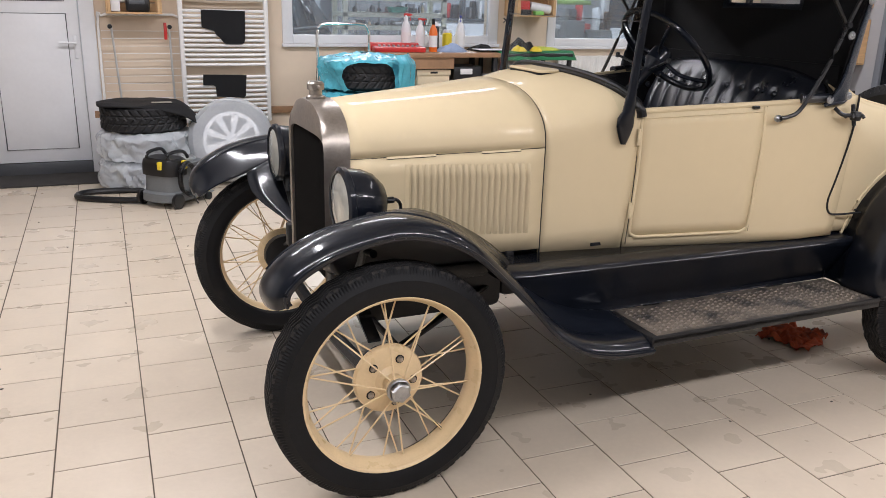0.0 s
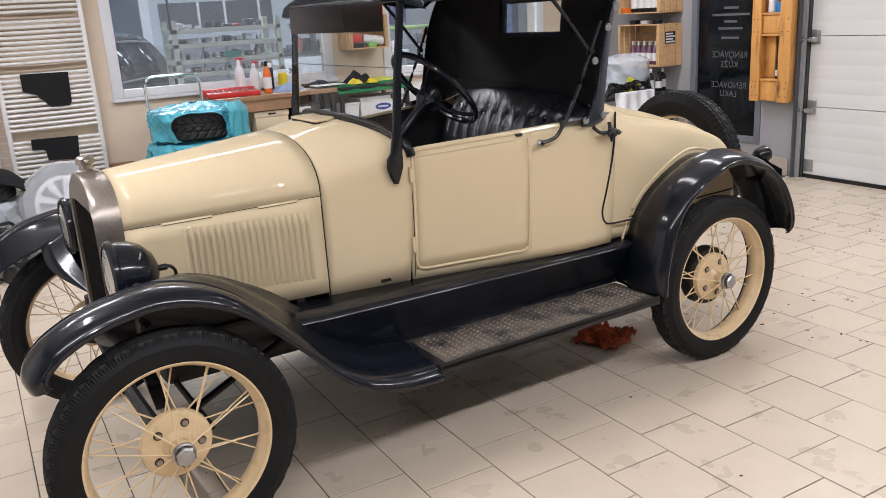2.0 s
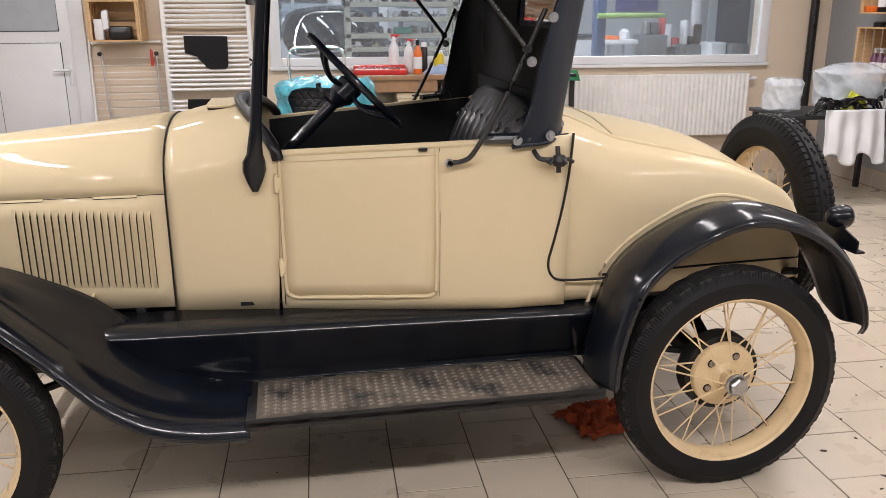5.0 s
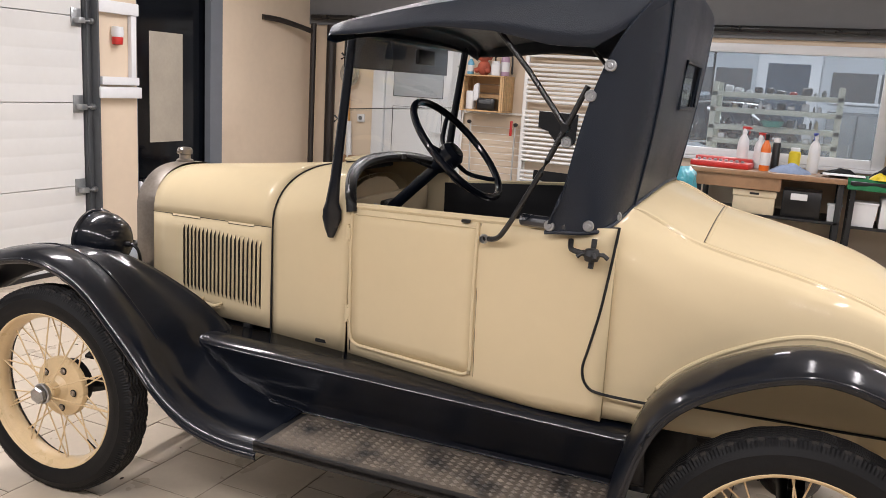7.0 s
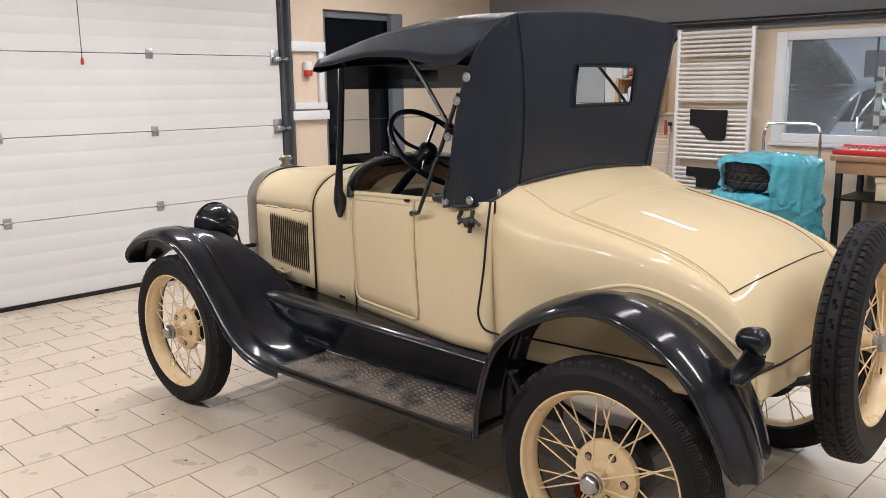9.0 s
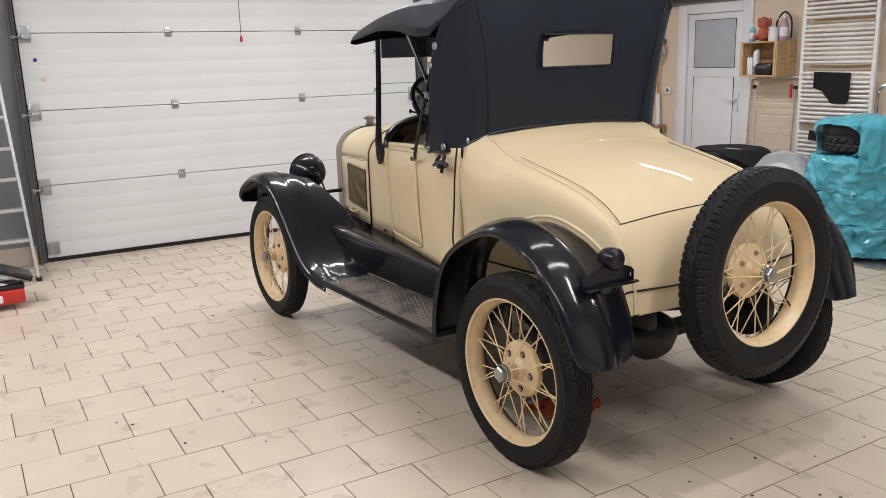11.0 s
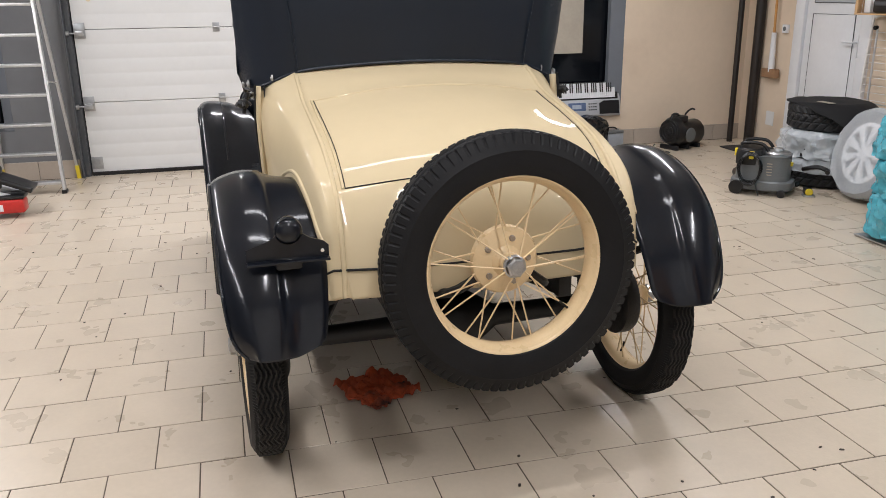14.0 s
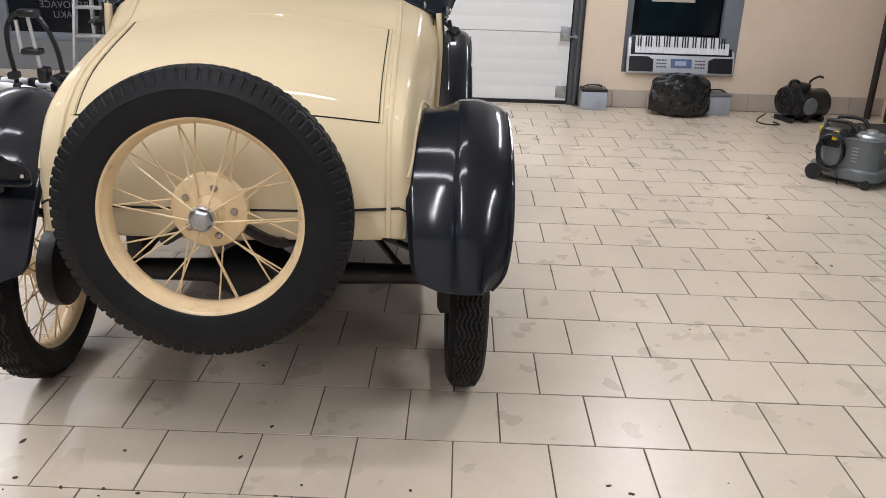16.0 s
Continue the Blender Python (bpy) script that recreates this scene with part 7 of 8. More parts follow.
for k in range(6):
    tube(bm, [V(-2.04 + (0.105 - 0.008 * k) * math.cos(a) + 0.01 * math.sin(k * 3), 5.52 - 0.008 * k, 1.62 + (0.12 - 0.006 * k) * math.sin(a)) for a in [2 * math.pi * i / 24 for i in range(24)]], 0.007, 6, True)
tube(bm, curve([V(-2.04, 5.54, 1.74), V(-2.03, 5.55, 1.95), V(-2.03, 5.56, 2.10)], 3), 0.007, 6)
one("cable_coil", bm, PAPER, "coil of pale cable hung on the wall", "cable")
sk = thing("wall_socket", "white wall socket beside the door", "socket", pose(-1.92, 5.598, 1.18))
part("plate", boxed(-0.04, 0.04, -0.03, 0, -0.04, 0.04, 0.005), WHITEPLASTIC, sk)
part("outlet", lathe(bmesh.new(), [(0, -0.032), (0.022, -0.032), (0.022, -0.03)], "y", 16), GREYPLASTIC, sk)
one("wall_patch", boxed(-2.10, -1.98, 5.594, 5.599, 0.22, 0.36), WHITE, "bare filler patch low on the wall", "patch")

# ---- things along the west wall ----
kb = thing("keyboard", "silver electric keyboard standing on edge by the window", "keyboard", Matrix.Translation((-2.52, 3.68, 0.325)) @ Matrix.Rotation(radians(90), 4, "Z") @ Matrix.Rotation(radians(78), 4, "X"))
bm = boxed(-0.49, 0.49, 0.0, 0.33, -0.05, 0.0, 0.02, seg=3)
part("case", bm, material("silver_plastic", (0.52, 0.53, 0.56), .35, metal=.3, var=.05), kb, "silver plastic case")
part("black_trim", boxed(-0.46, 0.46, 0.17, 0.345, -0.03, 0.004, 0.006), BLACKPLASTIC, kb)
for k in range(36):
    x = lerp(-0.425, 0.425, k / 36)
    part("white_key", boxed(x + 0.0008, x + 0.0228, 0.185, 0.335, 0.004, 0.014, 0.0015, seg=1), WHITEPLASTIC, kb)
    if k % 7 in (0, 1, 3, 4, 5) and k < 35:
        part("black_key", boxed(x + 0.018, x + 0.029, 0.24, 0.335, 0.014, 0.024, 0.0015, seg=1), BLACKPLASTIC, kb)
for x in (-0.36, 0.36):
    out = [(-0.11, 0.02), (0.11, 0.02), (0.11, 0.13), (0.06, 0.155), (-0.11, 0.155)] if x < 0 else [(-0.11, 0.02), (0.11, 0.02), (0.11, 0.155), (-0.06, 0.155), (-0.11, 0.13)]
    part("speaker", loft(bmesh.new(), [[V(x + a, b, z) for a, b in out] for z in (0.0, 0.006)], True, True), BLACKPLASTIC, kb, "black speaker grille")
part("display", boxed(-0.09, 0.10, 0.06, 0.14, 0.0, 0.004), material("lcd", (0.10, 0.14, 0.25), .25), kb)
part("display_bezel", boxed(-0.05, 0.05, 0.08, 0.12, 0.004, 0.006), material("lcd_glass", (0.35, 0.40, 0.48), .2), kb)
for x0 in (-0.22, 0.13):
    for i in range(4):
        for j in range(3):
            part("button", boxed(x0 + i * 0.024, x0 + i * 0.024 + 0.018, 0.06 + j * 0.03, 0.072 + j * 0.03, 0.0, 0.005), DARKSTEEL, kb)


def battery(x, y, rz, label):
    b = thing("car_battery", label, "battery", pose(x, y, 0, 0, 0, rz), "car batteries")
    part("case", boxed(-0.085, 0.085, -0.115, 0.115, 0, 0.165, 0.006), material("grey_battery_case", (0.33, 0.36, 0.40), .45), b)
    part("lid", boxed(-0.088, 0.088, -0.118, 0.118, 0.165, 0.19, 0.006), BLACKPLASTIC if rz == 0 else GREYPLASTIC, b)
    for y2 in (-0.08, 0.08):
        part("terminal", rod(bmesh.new(), V(0.04, y2, 0.19), V(0.04, y2, 0.207), 0.011), STEEL, b)
    part("carry_strap", tube(bmesh.new(), curve([V(0, -0.1, 0.19), V(0, -0.05, 0.215), V(0, 0.05, 0.215), V(0, 0.1, 0.19)], 4), 0.007), BLACKPLASTIC, b)


battery(-2.47, 2.90, 0, "grey car battery with a black lid by the wall")
battery(-2.42, 4.0, 12, "grey car battery beside the black bag")
sack(-2.32, 3.66, 0.0, 0.16, 0.235, 0.36, BLACKBAG, "rubbish_bag", "shiny black plastic bag standing by the wall", "bag", amp=0.06, freq=10, seed=31, pinch=0.45, folds=0.14)
fn = thing("fan_heater", "black drum fan heater with a carrying handle", "heater", pose(-2.25, 4.715, 0, 0, 0, 20))
# squat blower drum, a snail housing beside it, controls on top
bm = lathe(bmesh.new(), [(0.0, -0.10), (0.10, -0.10), (0.125, -0.09), (0.13, -0.06), (0.13, 0.21), (0.12, 0.225), (0.0, 0.225)], "y", 36, (0, 0, 0.15))
part("drum", bm, BLACKPLASTIC, fn)
bm = lathe(bmesh.new(), [(0.05, -0.20), (0.09, -0.205), (0.125, -0.19), (0.145, -0.15), (0.145, -0.12), (0.11, -0.10), (0.0, -0.10)], "y", 32, (0.02, 0, 0.185))
part("blower_housing", bm, BLACKPLASTIC, fn)
for r, z in ((0.05, 0.185), (0.085, 0.185), (0.115, 0.185)):
    bm = tube(bmesh.new(), [V(0.02 + r * math.cos(a), -0.207, z + r * math.sin(a)) for a in [2 * math.pi * i / 24 for i in range(24)]], 0.007, 6, True)
    part("grille_ring", bm, BLACKPLASTIC, fn)
for k in range(9):
    a = 2 * math.pi * k / 9
    part("grille_spoke", rod(bmesh.new(), V(0.02, -0.205, 0.185), V(0.02 + 0.115 * math.cos(a), -0.205, 0.185 + 0.115 * math.sin(a)), 0.004, 6), IRON, fn)
part("switch_box", boxed(-0.05, 0.07, -0.12, 0.02, 0.27, 0.335, 0.012), BLACK_DULL, fn)
bm = lathe(bmesh.new(), [(0, 0.13), (0.06, 0.13), (0.068, 0.135), (0.075, 0.14), (0.07, 0.15), (0.045, 0.155), (0, 0.15)], "x", 28, (0.0, -0.02, 0.15))
part("side_fan", bm, GREYPLASTIC, fn, "grey round side grille")
bm = tube(bmesh.new(), curve([V(0, 0.04, 0.27), V(0, 0.06, 0.345), V(0, 0.14, 0.385), V(0, 0.19, 0.375)], 5), 0.010)
part("lever", bm, BLACKPLASTIC, fn)
bm = tube(bmesh.new(), curve([V(0.02, -0.19, 0.28), V(0.02, -0.17, 0.35), V(0.02, -0.10, 0.355), V(0.02, -0.06, 0.32)], 5), 0.013)
part("handle", bm, BLACKPLASTIC, fn)
for sy in (-0.16, 0.0, 0.17):
    part("foot", boxed(-0.11, 0.11, sy - 0.02, sy + 0.02, 0.0, 0.045, 0.006), BLACK_DULL, fn)
one("power_cable", tube(bmesh.new(), curve([V(-2.2, 4.40, 0.06), V(-2.12, 4.30, 0.012), V(-2.0, 4.34, 0.008), V(-2.0, 4.46, 0.008), V(-2.1, 4.44, 0.008)], 5), 0.006), BLACKPLASTIC, "black power cable lying on the floor", "cable")
cb = thing("cable_duct", "white plastic cable duct on the wall", "duct", pose(XW, 0, 0))
part("duct", boxed(0, 0.05, 2.76, 3.13, 1.42, 1.48, 0.004), WHITEPLASTIC, cb)
part("duct", boxed(0, 0.06, 2.73, 3.145, 1.32, 1.405, 0.004), WHITEPLASTIC, cb)
part("duct", boxed(0, 0.04, 3.06, 3.11, 1.48, 1.95, 0.004), WHITEPLASTIC, cb)
part("duct", boxed(0, 0.05, 2.74, 3.13, 1.95, 2.04, 0.004), WHITEPLASTIC, cb)
ps = thing("power_socket", "white and red industrial power socket on the wall", "socket", pose(XW + 0.03, 2.93, 1.80))
part("cover", lathe(bmesh.new(), [(0, 0.06), (0.042, 0.055), (0.046, 0.0), (0.04, -0.02)], "z", 18), WHITEPLASTIC, ps)
part("plug_ring", lathe(bmesh.new(), [(0.04, -0.02), (0.043, -0.03), (0.038, -0.075), (0, -0.08)], "z", 18), RED, ps)

# step ladder
ld = thing("step_ladder", "aluminium step ladder with yellow feet, standing open", "ladder", pose(-1.98, -1.125, 0))
hgt, run, lean = 2.15, 0.52, 0.05
for y0, y1 in ((0.0, -0.10), (-0.56, -0.44)):
    part("front_rail", loft(bmesh.new(), [[V(x + dx, y + dy, z) for dx, dy in ((-.03, -.011), (.03, -.011), (.03, .011), (-.03, .011))] for x, y, z in ((0.0, y0, 0.0), (-run * .62, y1, hgt))], True, True), ALU, ld)
    part("rear_leg", loft(bmesh.new(), [[V(x + dx, y + dy, z) for dx, dy in ((-.018, -.012), (.018, -.012), (.018, .012), (-.018, .012))] for x, y, z in ((-0.58, y0 + (.03 if y0 == 0 else -.03), 0.0), (-run * .66, y1, hgt - 0.1))], True, True), ALU, ld)
    part("foot", boxed(-0.04, 0.04, y0 - 0.02, y0 + 0.02, 0.0, 0.03, 0.005), BLACKPLASTIC, ld)
    part("rear_sleeve", loft(bmesh.new(), [[V(x + dx, y + dy, z) for dx, dy in ((-.022, -.016), (.022, -.016), (.022, .016), (-.022, .016))] for x, y, z in ((-0.58, y0 + (.03 if y0 == 0 else -.03), 0.0), (-0.565, y0 + (.025 if y0 == 0 else -.025), 0.12))], True, True), YELLOW, ld, "yellow plastic sleeve")
for k in range(8):
    z = 0.10 + 0.235 * k
    f = z / hgt
    ya, yb = lerp(0.0, -0.10, f) - 0.012, lerp(-0.56, -0.44, f) + 0.012
    xc = -run * .62 * f
    part("tread", boxed(xc - 0.05, xc + 0.035, yb, ya, z - 0.025, z, 0.004), ALU, ld)
part("brace", rod(bmesh.new(), V(-0.1, -0.03, 0.9), V(-0.5, -0.03, 0.85), 0.006), ALU, ld)

# folded bicycle carrier
bc = thing("bike_carrier", "folded black and white bicycle carrier with red rear lights", "bike carrier", pose(-1.28, -1.66, 0))
part("base_bar", boxed(-0.22, 0.05, -0.62, 0.10, 0.03, 0.15, 0.03, seg=3), BLACKPLASTIC, bc)
part("plate_board", boxed(0.05, 0.075, -0.56, 0.06, 0.035, 0.175, 0.012), BLACKPLASTIC, bc)
part("print_bar", boxed(0.075, 0.077, -0.27, -0.20, 0.125, 0.145), WHITECARD, bc)
for x in (0.03, -0.20):
    bm = tube(bmesh.new(), curve([V(x, -0.60, 0.215), V(x, -0.42, 0.255), V(x, -0.25, 0.268), V(x, -0.02, 0.238), V(x, 0.15, 0.188), V(x, 0.30, 0.142)], 5), 0.027, 10)
    part("wheel_channel", bm, WHITEPLASTIC, bc, "white tubular wheel rail")
    for y, z in ((-0.12, 0.25), (0.06, 0.215), (-0.40, 0.255)):
        part("strap", boxed(x - 0.034, x + 0.034, y - 0.03, y + 0.03, z - 0.045, z + 0.04, 0.012), BLACKPLASTIC, bc)
for y, x in ((0.27, 0.02), (-0.60, 0.02)):
    lt = part("rear_light", boxed(x - 0.07, x + 0.08, y - 0.13, y + 0.12, 0.04, 0.14, 0.015), RED, bc, "red and white rear light unit")
    part("clear_lens", boxed(x + 0.075, x + 0.084, y - 0.09, y - 0.02, 0.06, 0.11, 0.004), WHITEPLASTIC, lt)
    part("light_hood", boxed(x - 0.08, x + 0.07, y - 0.135, y + 0.125, 0.14, 0.17, 0.012), BLACKPLASTIC, lt)
    part("light_body", boxed(x - 0.15, x - 0.06, y - 0.09, y + 0.09, 0.045, 0.17, 0.02), BLACKPLASTIC, lt)
bm = loft(bmesh.new(), skin([[V(x, y, z) for x in (-0.16, -0.05, 0.06)] for y, z in ((0.14, 0.335), (0.20, 0.28), (0.30, 0.235), (0.44, 0.175))], 3, 4))
part("folded_ramp", bm, BLACKPLASTIC, bc, "black folding ramp", thick=0.035)
for pts in (((0.205, 0.20), (0.20, 0.36), (0.175, 0.55), (0.12, 0.70), (0.06, 0.79), (0.0, 0.82)), ((-0.18, 0.20), (-0.185, 0.36), (-0.205, 0.55), (-0.19, 0.70), (-0.13, 0.79), (-0.06, 0.82))):
    part("upright_tube", tube(bmesh.new(), curve([V(-0.07, y, z) for y, z in pts], 5), 0.019, 10), BLACKPLASTIC, bc)
for y0, z0, y1, z1 in ((0.055, 0.30, -0.01, 0.80), (-0.085, 0.52, -0.105, 0.76)):
    part("holder_arm", rod(bmesh.new(), V(-0.03, y0, z0), V(-0.05, y1, z1), 0.015), ALU, bc)
for y, z, w, h in ((0.0, 0.815, 0.075, 0.03), (-0.01, 0.525, 0.075, 0.025), (0.06, 0.345, 0.04, 0.06), (0.205, 0.335, 0.035, 0.03), (-0.185, 0.335, 0.035, 0.03)):
    part("clamp", boxed(-0.11, 0.0, y - w, y + w, z - h, z + h, 0.018), BLACKPLASTIC, bc)

# orange rag under the car
bm = bmesh.new()
rows = []
for j in range(33):
    v = j / 32
    rows.append([V(lerp(-0.17, 0.15, i / 32) * (1 + .25 * noise.noise(V(v * 3, 1, 4))), lerp(-0.15, 0.15, v) * (1 + .3 * noise.noise(V(i * .1, 2, 7))), max(0.004, 0.012 + 0.06 * abs(noise.noise(V(i * .16, v * 5, 3))) + 0.025 * noise.noise(V(i * .4, v * 12, 8)))) for i in range(33)])
loft(bm, rows)
ob = one("rag", bm, RAG, "crumpled oily orange rag on the floor under the car", "rag", pose(2.25, 0.72, 0, 0, 0, 25) @ Matrix.Diagonal((0.85, 0.85, 0.8, 1)), sharp=1.5)
ob.modifiers.new("sheet", "SOLIDIFY").thickness = 0.003

# ---- things by the east wall ----
for z, lab in ((1.0, "lower"), (1.54, "upper")):
    slab_crate("crate_shelf", f"{lab} wooden fruit crate with bottles on the grey wall", Matrix.Translation((5.865, 4.68, z)) @ Matrix.Rotation(radians(-90), 4, "Z"), 0.62, 0.33, 0.43, "wall crates")
for k in range(5):
    bottle("care_bottle", "white and purple spray bottle in the wall crate", pose(6.02, 4.60 - 0.085 * k, 1.014, 0, 0, 180), 0.034, 0.24, material("purple_bottle", (0.16, 0.07, 0.12), .35) if k == 0 else bpy.data.materials["purple_bottle"], WHITEPLASTIC, True, "care bottles")
for k in range(4):
    bottle("dark_bottle", "dark bottle with a white label in the wall crate", pose(6.0, 4.55 - 0.10 * k, 1.554), 0.045, 0.27, BLACKPLASTIC, BLACKPLASTIC, False, "care bottles")
one("orange_box", boxed(5.9, 6.0, 4.585, 4.655, 1.554, 1.604, 0.004), ORANGE, "orange packet in the wall crate", "packet")
for k in range(3):
    can("shelf_tin", "flat tin standing on the lower crate", pose(6.0, 4.56 - 0.17 * k, 1.431), 0.055, 0.045, BLACKPLASTIC if k % 2 == 0 else WHITEPLASTIC, GREYPLASTIC, "tins")
pl = thing("pallet_shelf", "orange-stained wooden pallet hung on the wall as a shelf", "pallet shelf", pose(0, 0, 0))
for y0, y1 in ((2.63, 2.75), (2.955, 3.055)):
    part("plank", boxed(6.05, 6.072, y0, y1, 0.70, 1.97, 0.004), PALLET, pl)
    part("stringer", boxed(6.072, 6.172, (y0 + y1) / 2 - 0.03, (y0 + y1) / 2 + 0.03, 0.702, 1.968, 0.003), PALLET, pl)
    for z in (0.75, 0.83, 0.88, 1.33, 1.44, 1.90):
        for y in (y0 + 0.03, y1 - 0.03):
            part("nail", lathe(bmesh.new(), [(0, -0.002), (0.006, -0.001), (0.007, 0.001)], "x", 8, (6.05, y + 0.006 * math.sin(z * 40), z)), DARKSTEEL, pl)
for z0, z1 in ((0.705, 0.885), (1.315, 1.475), (1.86, 1.965)):
    part("cross_board", boxed(6.078, 6.10, 2.722, 2.972, z0, z1, 0.004), PALLET, pl)
for z in (0.887, 1.292, 1.478):
    part("shelf_board", boxed(6.066, 6.172, 2.722, 2.972, z, z + 0.020, 0.003), PALLET, pl)
for z0, z1 in ((0.91, 1.29), (1.50, 1.86)):
    part("back_board", boxed(6.15, 6.172, 2.86, 2.972, z0, z1, 0.003), PALLET, pl)
for z in (1.05, 1.62):
    crate_card = thing("crate_card", "black and white printed card pinned on the crate's end", "card", pose(5.93, 4.058, z + 0.16))
    part("sheet", boxed(0.02, 0.16, -0.003, 0.0, 0.02, 0.14), BLACKPLASTIC, crate_card)
    for b in range(4):
        part("print_bar", boxed(0.03, 0.15 - 0.02 * (b % 2), -0.005, -0.0032, 0.03 + 0.027 * b, 0.045 + 0.027 * b), WHITECARD, crate_card)
bottle("small_bottle", "small dark bottle on the pallet shelf", pose(6.12, 2.80, 0.908), 0.022, 0.16, BLACKPLASTIC, BLACKPLASTIC)
bottle("white_bottle", "white bottle on the pallet shelf", pose(6.12, 2.89, 1.499), 0.035, 0.18, WHITEPLASTIC, WHITEPLASTIC)
one("blue_carton", boxed(6.09, 6.16, 2.755, 2.83, 1.499, 1.59, 0.003), material("bright_blue_card", (0.03, 0.22, 0.55), .5), "bright blue carton on the pallet shelf", "box")
sb = thing("side_bench", "dark steel bench with covered things", "bench", pose(0, 0, 0))
part("bench_top", boxed(4.95, 6.1, 4.02, 4.72, 0.72, 0.75, 0.004), BLACK_DULL, sb)
for x in (4.98, 6.04):
    for y in (4.05, 4.66):
        part("leg", boxed(x, x + 0.04, y, y + 0.04, 0, 0.72), BLACK_DULL, sb)
sack(5.65, 4.33, 0.75, 0.27, 0.19, 0.40, THINBAG, "plastic_bag", "crumpled clear plastic bag on the side bench", "bag", amp=0.10, freq=6, seed=47, pinch=0.3, folds=0.18)
sack(5.08, 4.42, 0.752, 0.15, 0.15, 0.27, THINBAG, "plastic_bag", "white plastic sack hung over the side bench", "bag", amp=0.06, freq=9, seed=44, pinch=0.7, folds=0.12)
heap(5.52, 4.085, 0.75, 0.13, 0.065, 0.21, material("lime_wrap", (0.45, 0.46, 0.02), 0.45, var=0.3, scale=14, bump=0.4, bscale=40), "yellow_wrap", "yellow green wrapping on the side bench", "wrapping", 22)
random.seed(31)
cables = thing("black_cables", "black cables with plugs heaped on the side bench", "cable", pose(0, 0, 0))
for k in range(7):
    part("cable", tube(bmesh.new(), curve([V(5.12 + 0.10 * i + random.uniform(-.05, .05), 4.03 + random.uniform(-.03, .02), 0.759 + (0.02 + random.uniform(0, .12) if 0 < i < 6 else 0)) for i in range(7)], 5), 0.009, 6), BLACKPLASTIC, cables)
for k in range(4):
    x, z = 5.22 + 0.13 * k, 0.80 + 0.03 * (k % 2)
    part("plug", boxed(x, x + 0.05, 3.98, 4.03, z, z + 0.05, 0.01), BLACKPLASTIC, cables)
bm = loft(bmesh.new(), [[V(lerp(5.22, 5.74, i / 40), 3.985 - 0.05 * (j / 20) + (0.006 + 0.022 * j / 20) * math.sin(i * 0.55 + 0.05 * j) + 0.02 * noise.noise(V(i * .1, j * .12, 3)), lerp(0.80, 0.40 + 0.05 * math.sin(i * .3), j / 20)) for i in range(41)] for j in range(21)])
ob = one("white_sheet", bm, WHITEPLASTIC, "white plastic sheet hanging off the side bench", "sheet")
ob.modifiers.new("sheet", "SOLIDIFY").thickness = 0.004
for k in range(4):
    bottle("polish_bottle", "dark polish bottle on the side bench", pose(5.78 + 0.085 * k, 4.14 + 0.03 * (k % 2), 0.75), 0.036, 0.20 + 0.03 * (k % 2), BLACKPLASTIC, WHITEPLASTIC if k % 2 else BLACKPLASTIC, False, "polish bottles")

# ---- the workshop seen through the windows ----
rk = thing("storage_rack", "pale steel storage rack behind the window", "rack", pose(0, 0, 0))
for x in (1.495, 2.545):
    for y in (6.10, 6.50):
        part("rack_post", boxed(x - 0.025, x + 0.025, y - 0.02, y + 0.02, 0, 1.75), SHELFPAINT, rk)
for z in (0.9, 1.245, 1.37, 1.525, 1.665):
    part("rack_shelf", boxed(1.47, 2.57, 6.08, 6.52, z - 0.045, z, 0.004), SHELFPAINT, rk)
random.seed(5)
for z, low, high in ((1.245, 0.02, 0.06), (1.37, 0.03, 0.08), (1.525, 0.03, 0.07), (1.665, 0.02, 0.07)):
    x = 1.56
    while x < 2.42:
        w, h = random.uniform(0.018, 0.085), random.uniform(low, high)
        mt = random.choice([BLACKPLASTIC, GREYPLASTIC, DARKSTEEL, STEEL, GREYPLASTIC, WHITEPLASTIC, BLACKPLASTIC, STEEL, WHITEPLASTIC, CARD] + ([RED] if z > 1.6 else []))
        y = random.uniform(6.12, 6.26)
        if w < 0.055:
            bm = lathe(bmesh.new(), [(0, 0), (w * .5, 0), (w * .5, h * .7), (w * .25, h * .85), (w * .25, h), (0, h)], "z", 12, (x + w / 2, y + w, z))
            one("stored_bottle", bm, mt, "small bottle or tin on the storage rack", "bottle", group="rack items")
        else:
            one("stored_tool", wobble(boxed(x, x + w, y, y + 0.16, z, z + h, 0.015), 0.006, 14), mt, "small workshop tool on the storage rack", "tool", group="rack items")
        x += w + random.uniform(0.006, 0.05)
one("green_tray", loft(bmesh.new(), [[V(2.02 + sx * f, 6.06 + sy * f * 0.7, z) for sx, sy in ((-.5, -.5), (.5, -.5), (.5, .5), (-.5, .5))] for z, f in ((1.375, 0.13), (1.425, 0.19), (1.428, 0.18))], True, True), material("sea_green_plastic", (0.05, 0.28, 0.22), .4), "sea green plastic tray on the storage rack", "tray")
one("rack_strap", boxed(1.452, 1.472, 6.06, 6.08, 1.62, 2.4, 0.004), BLACKPLASTIC, "black strap hanging beside the storage rack", "strap")


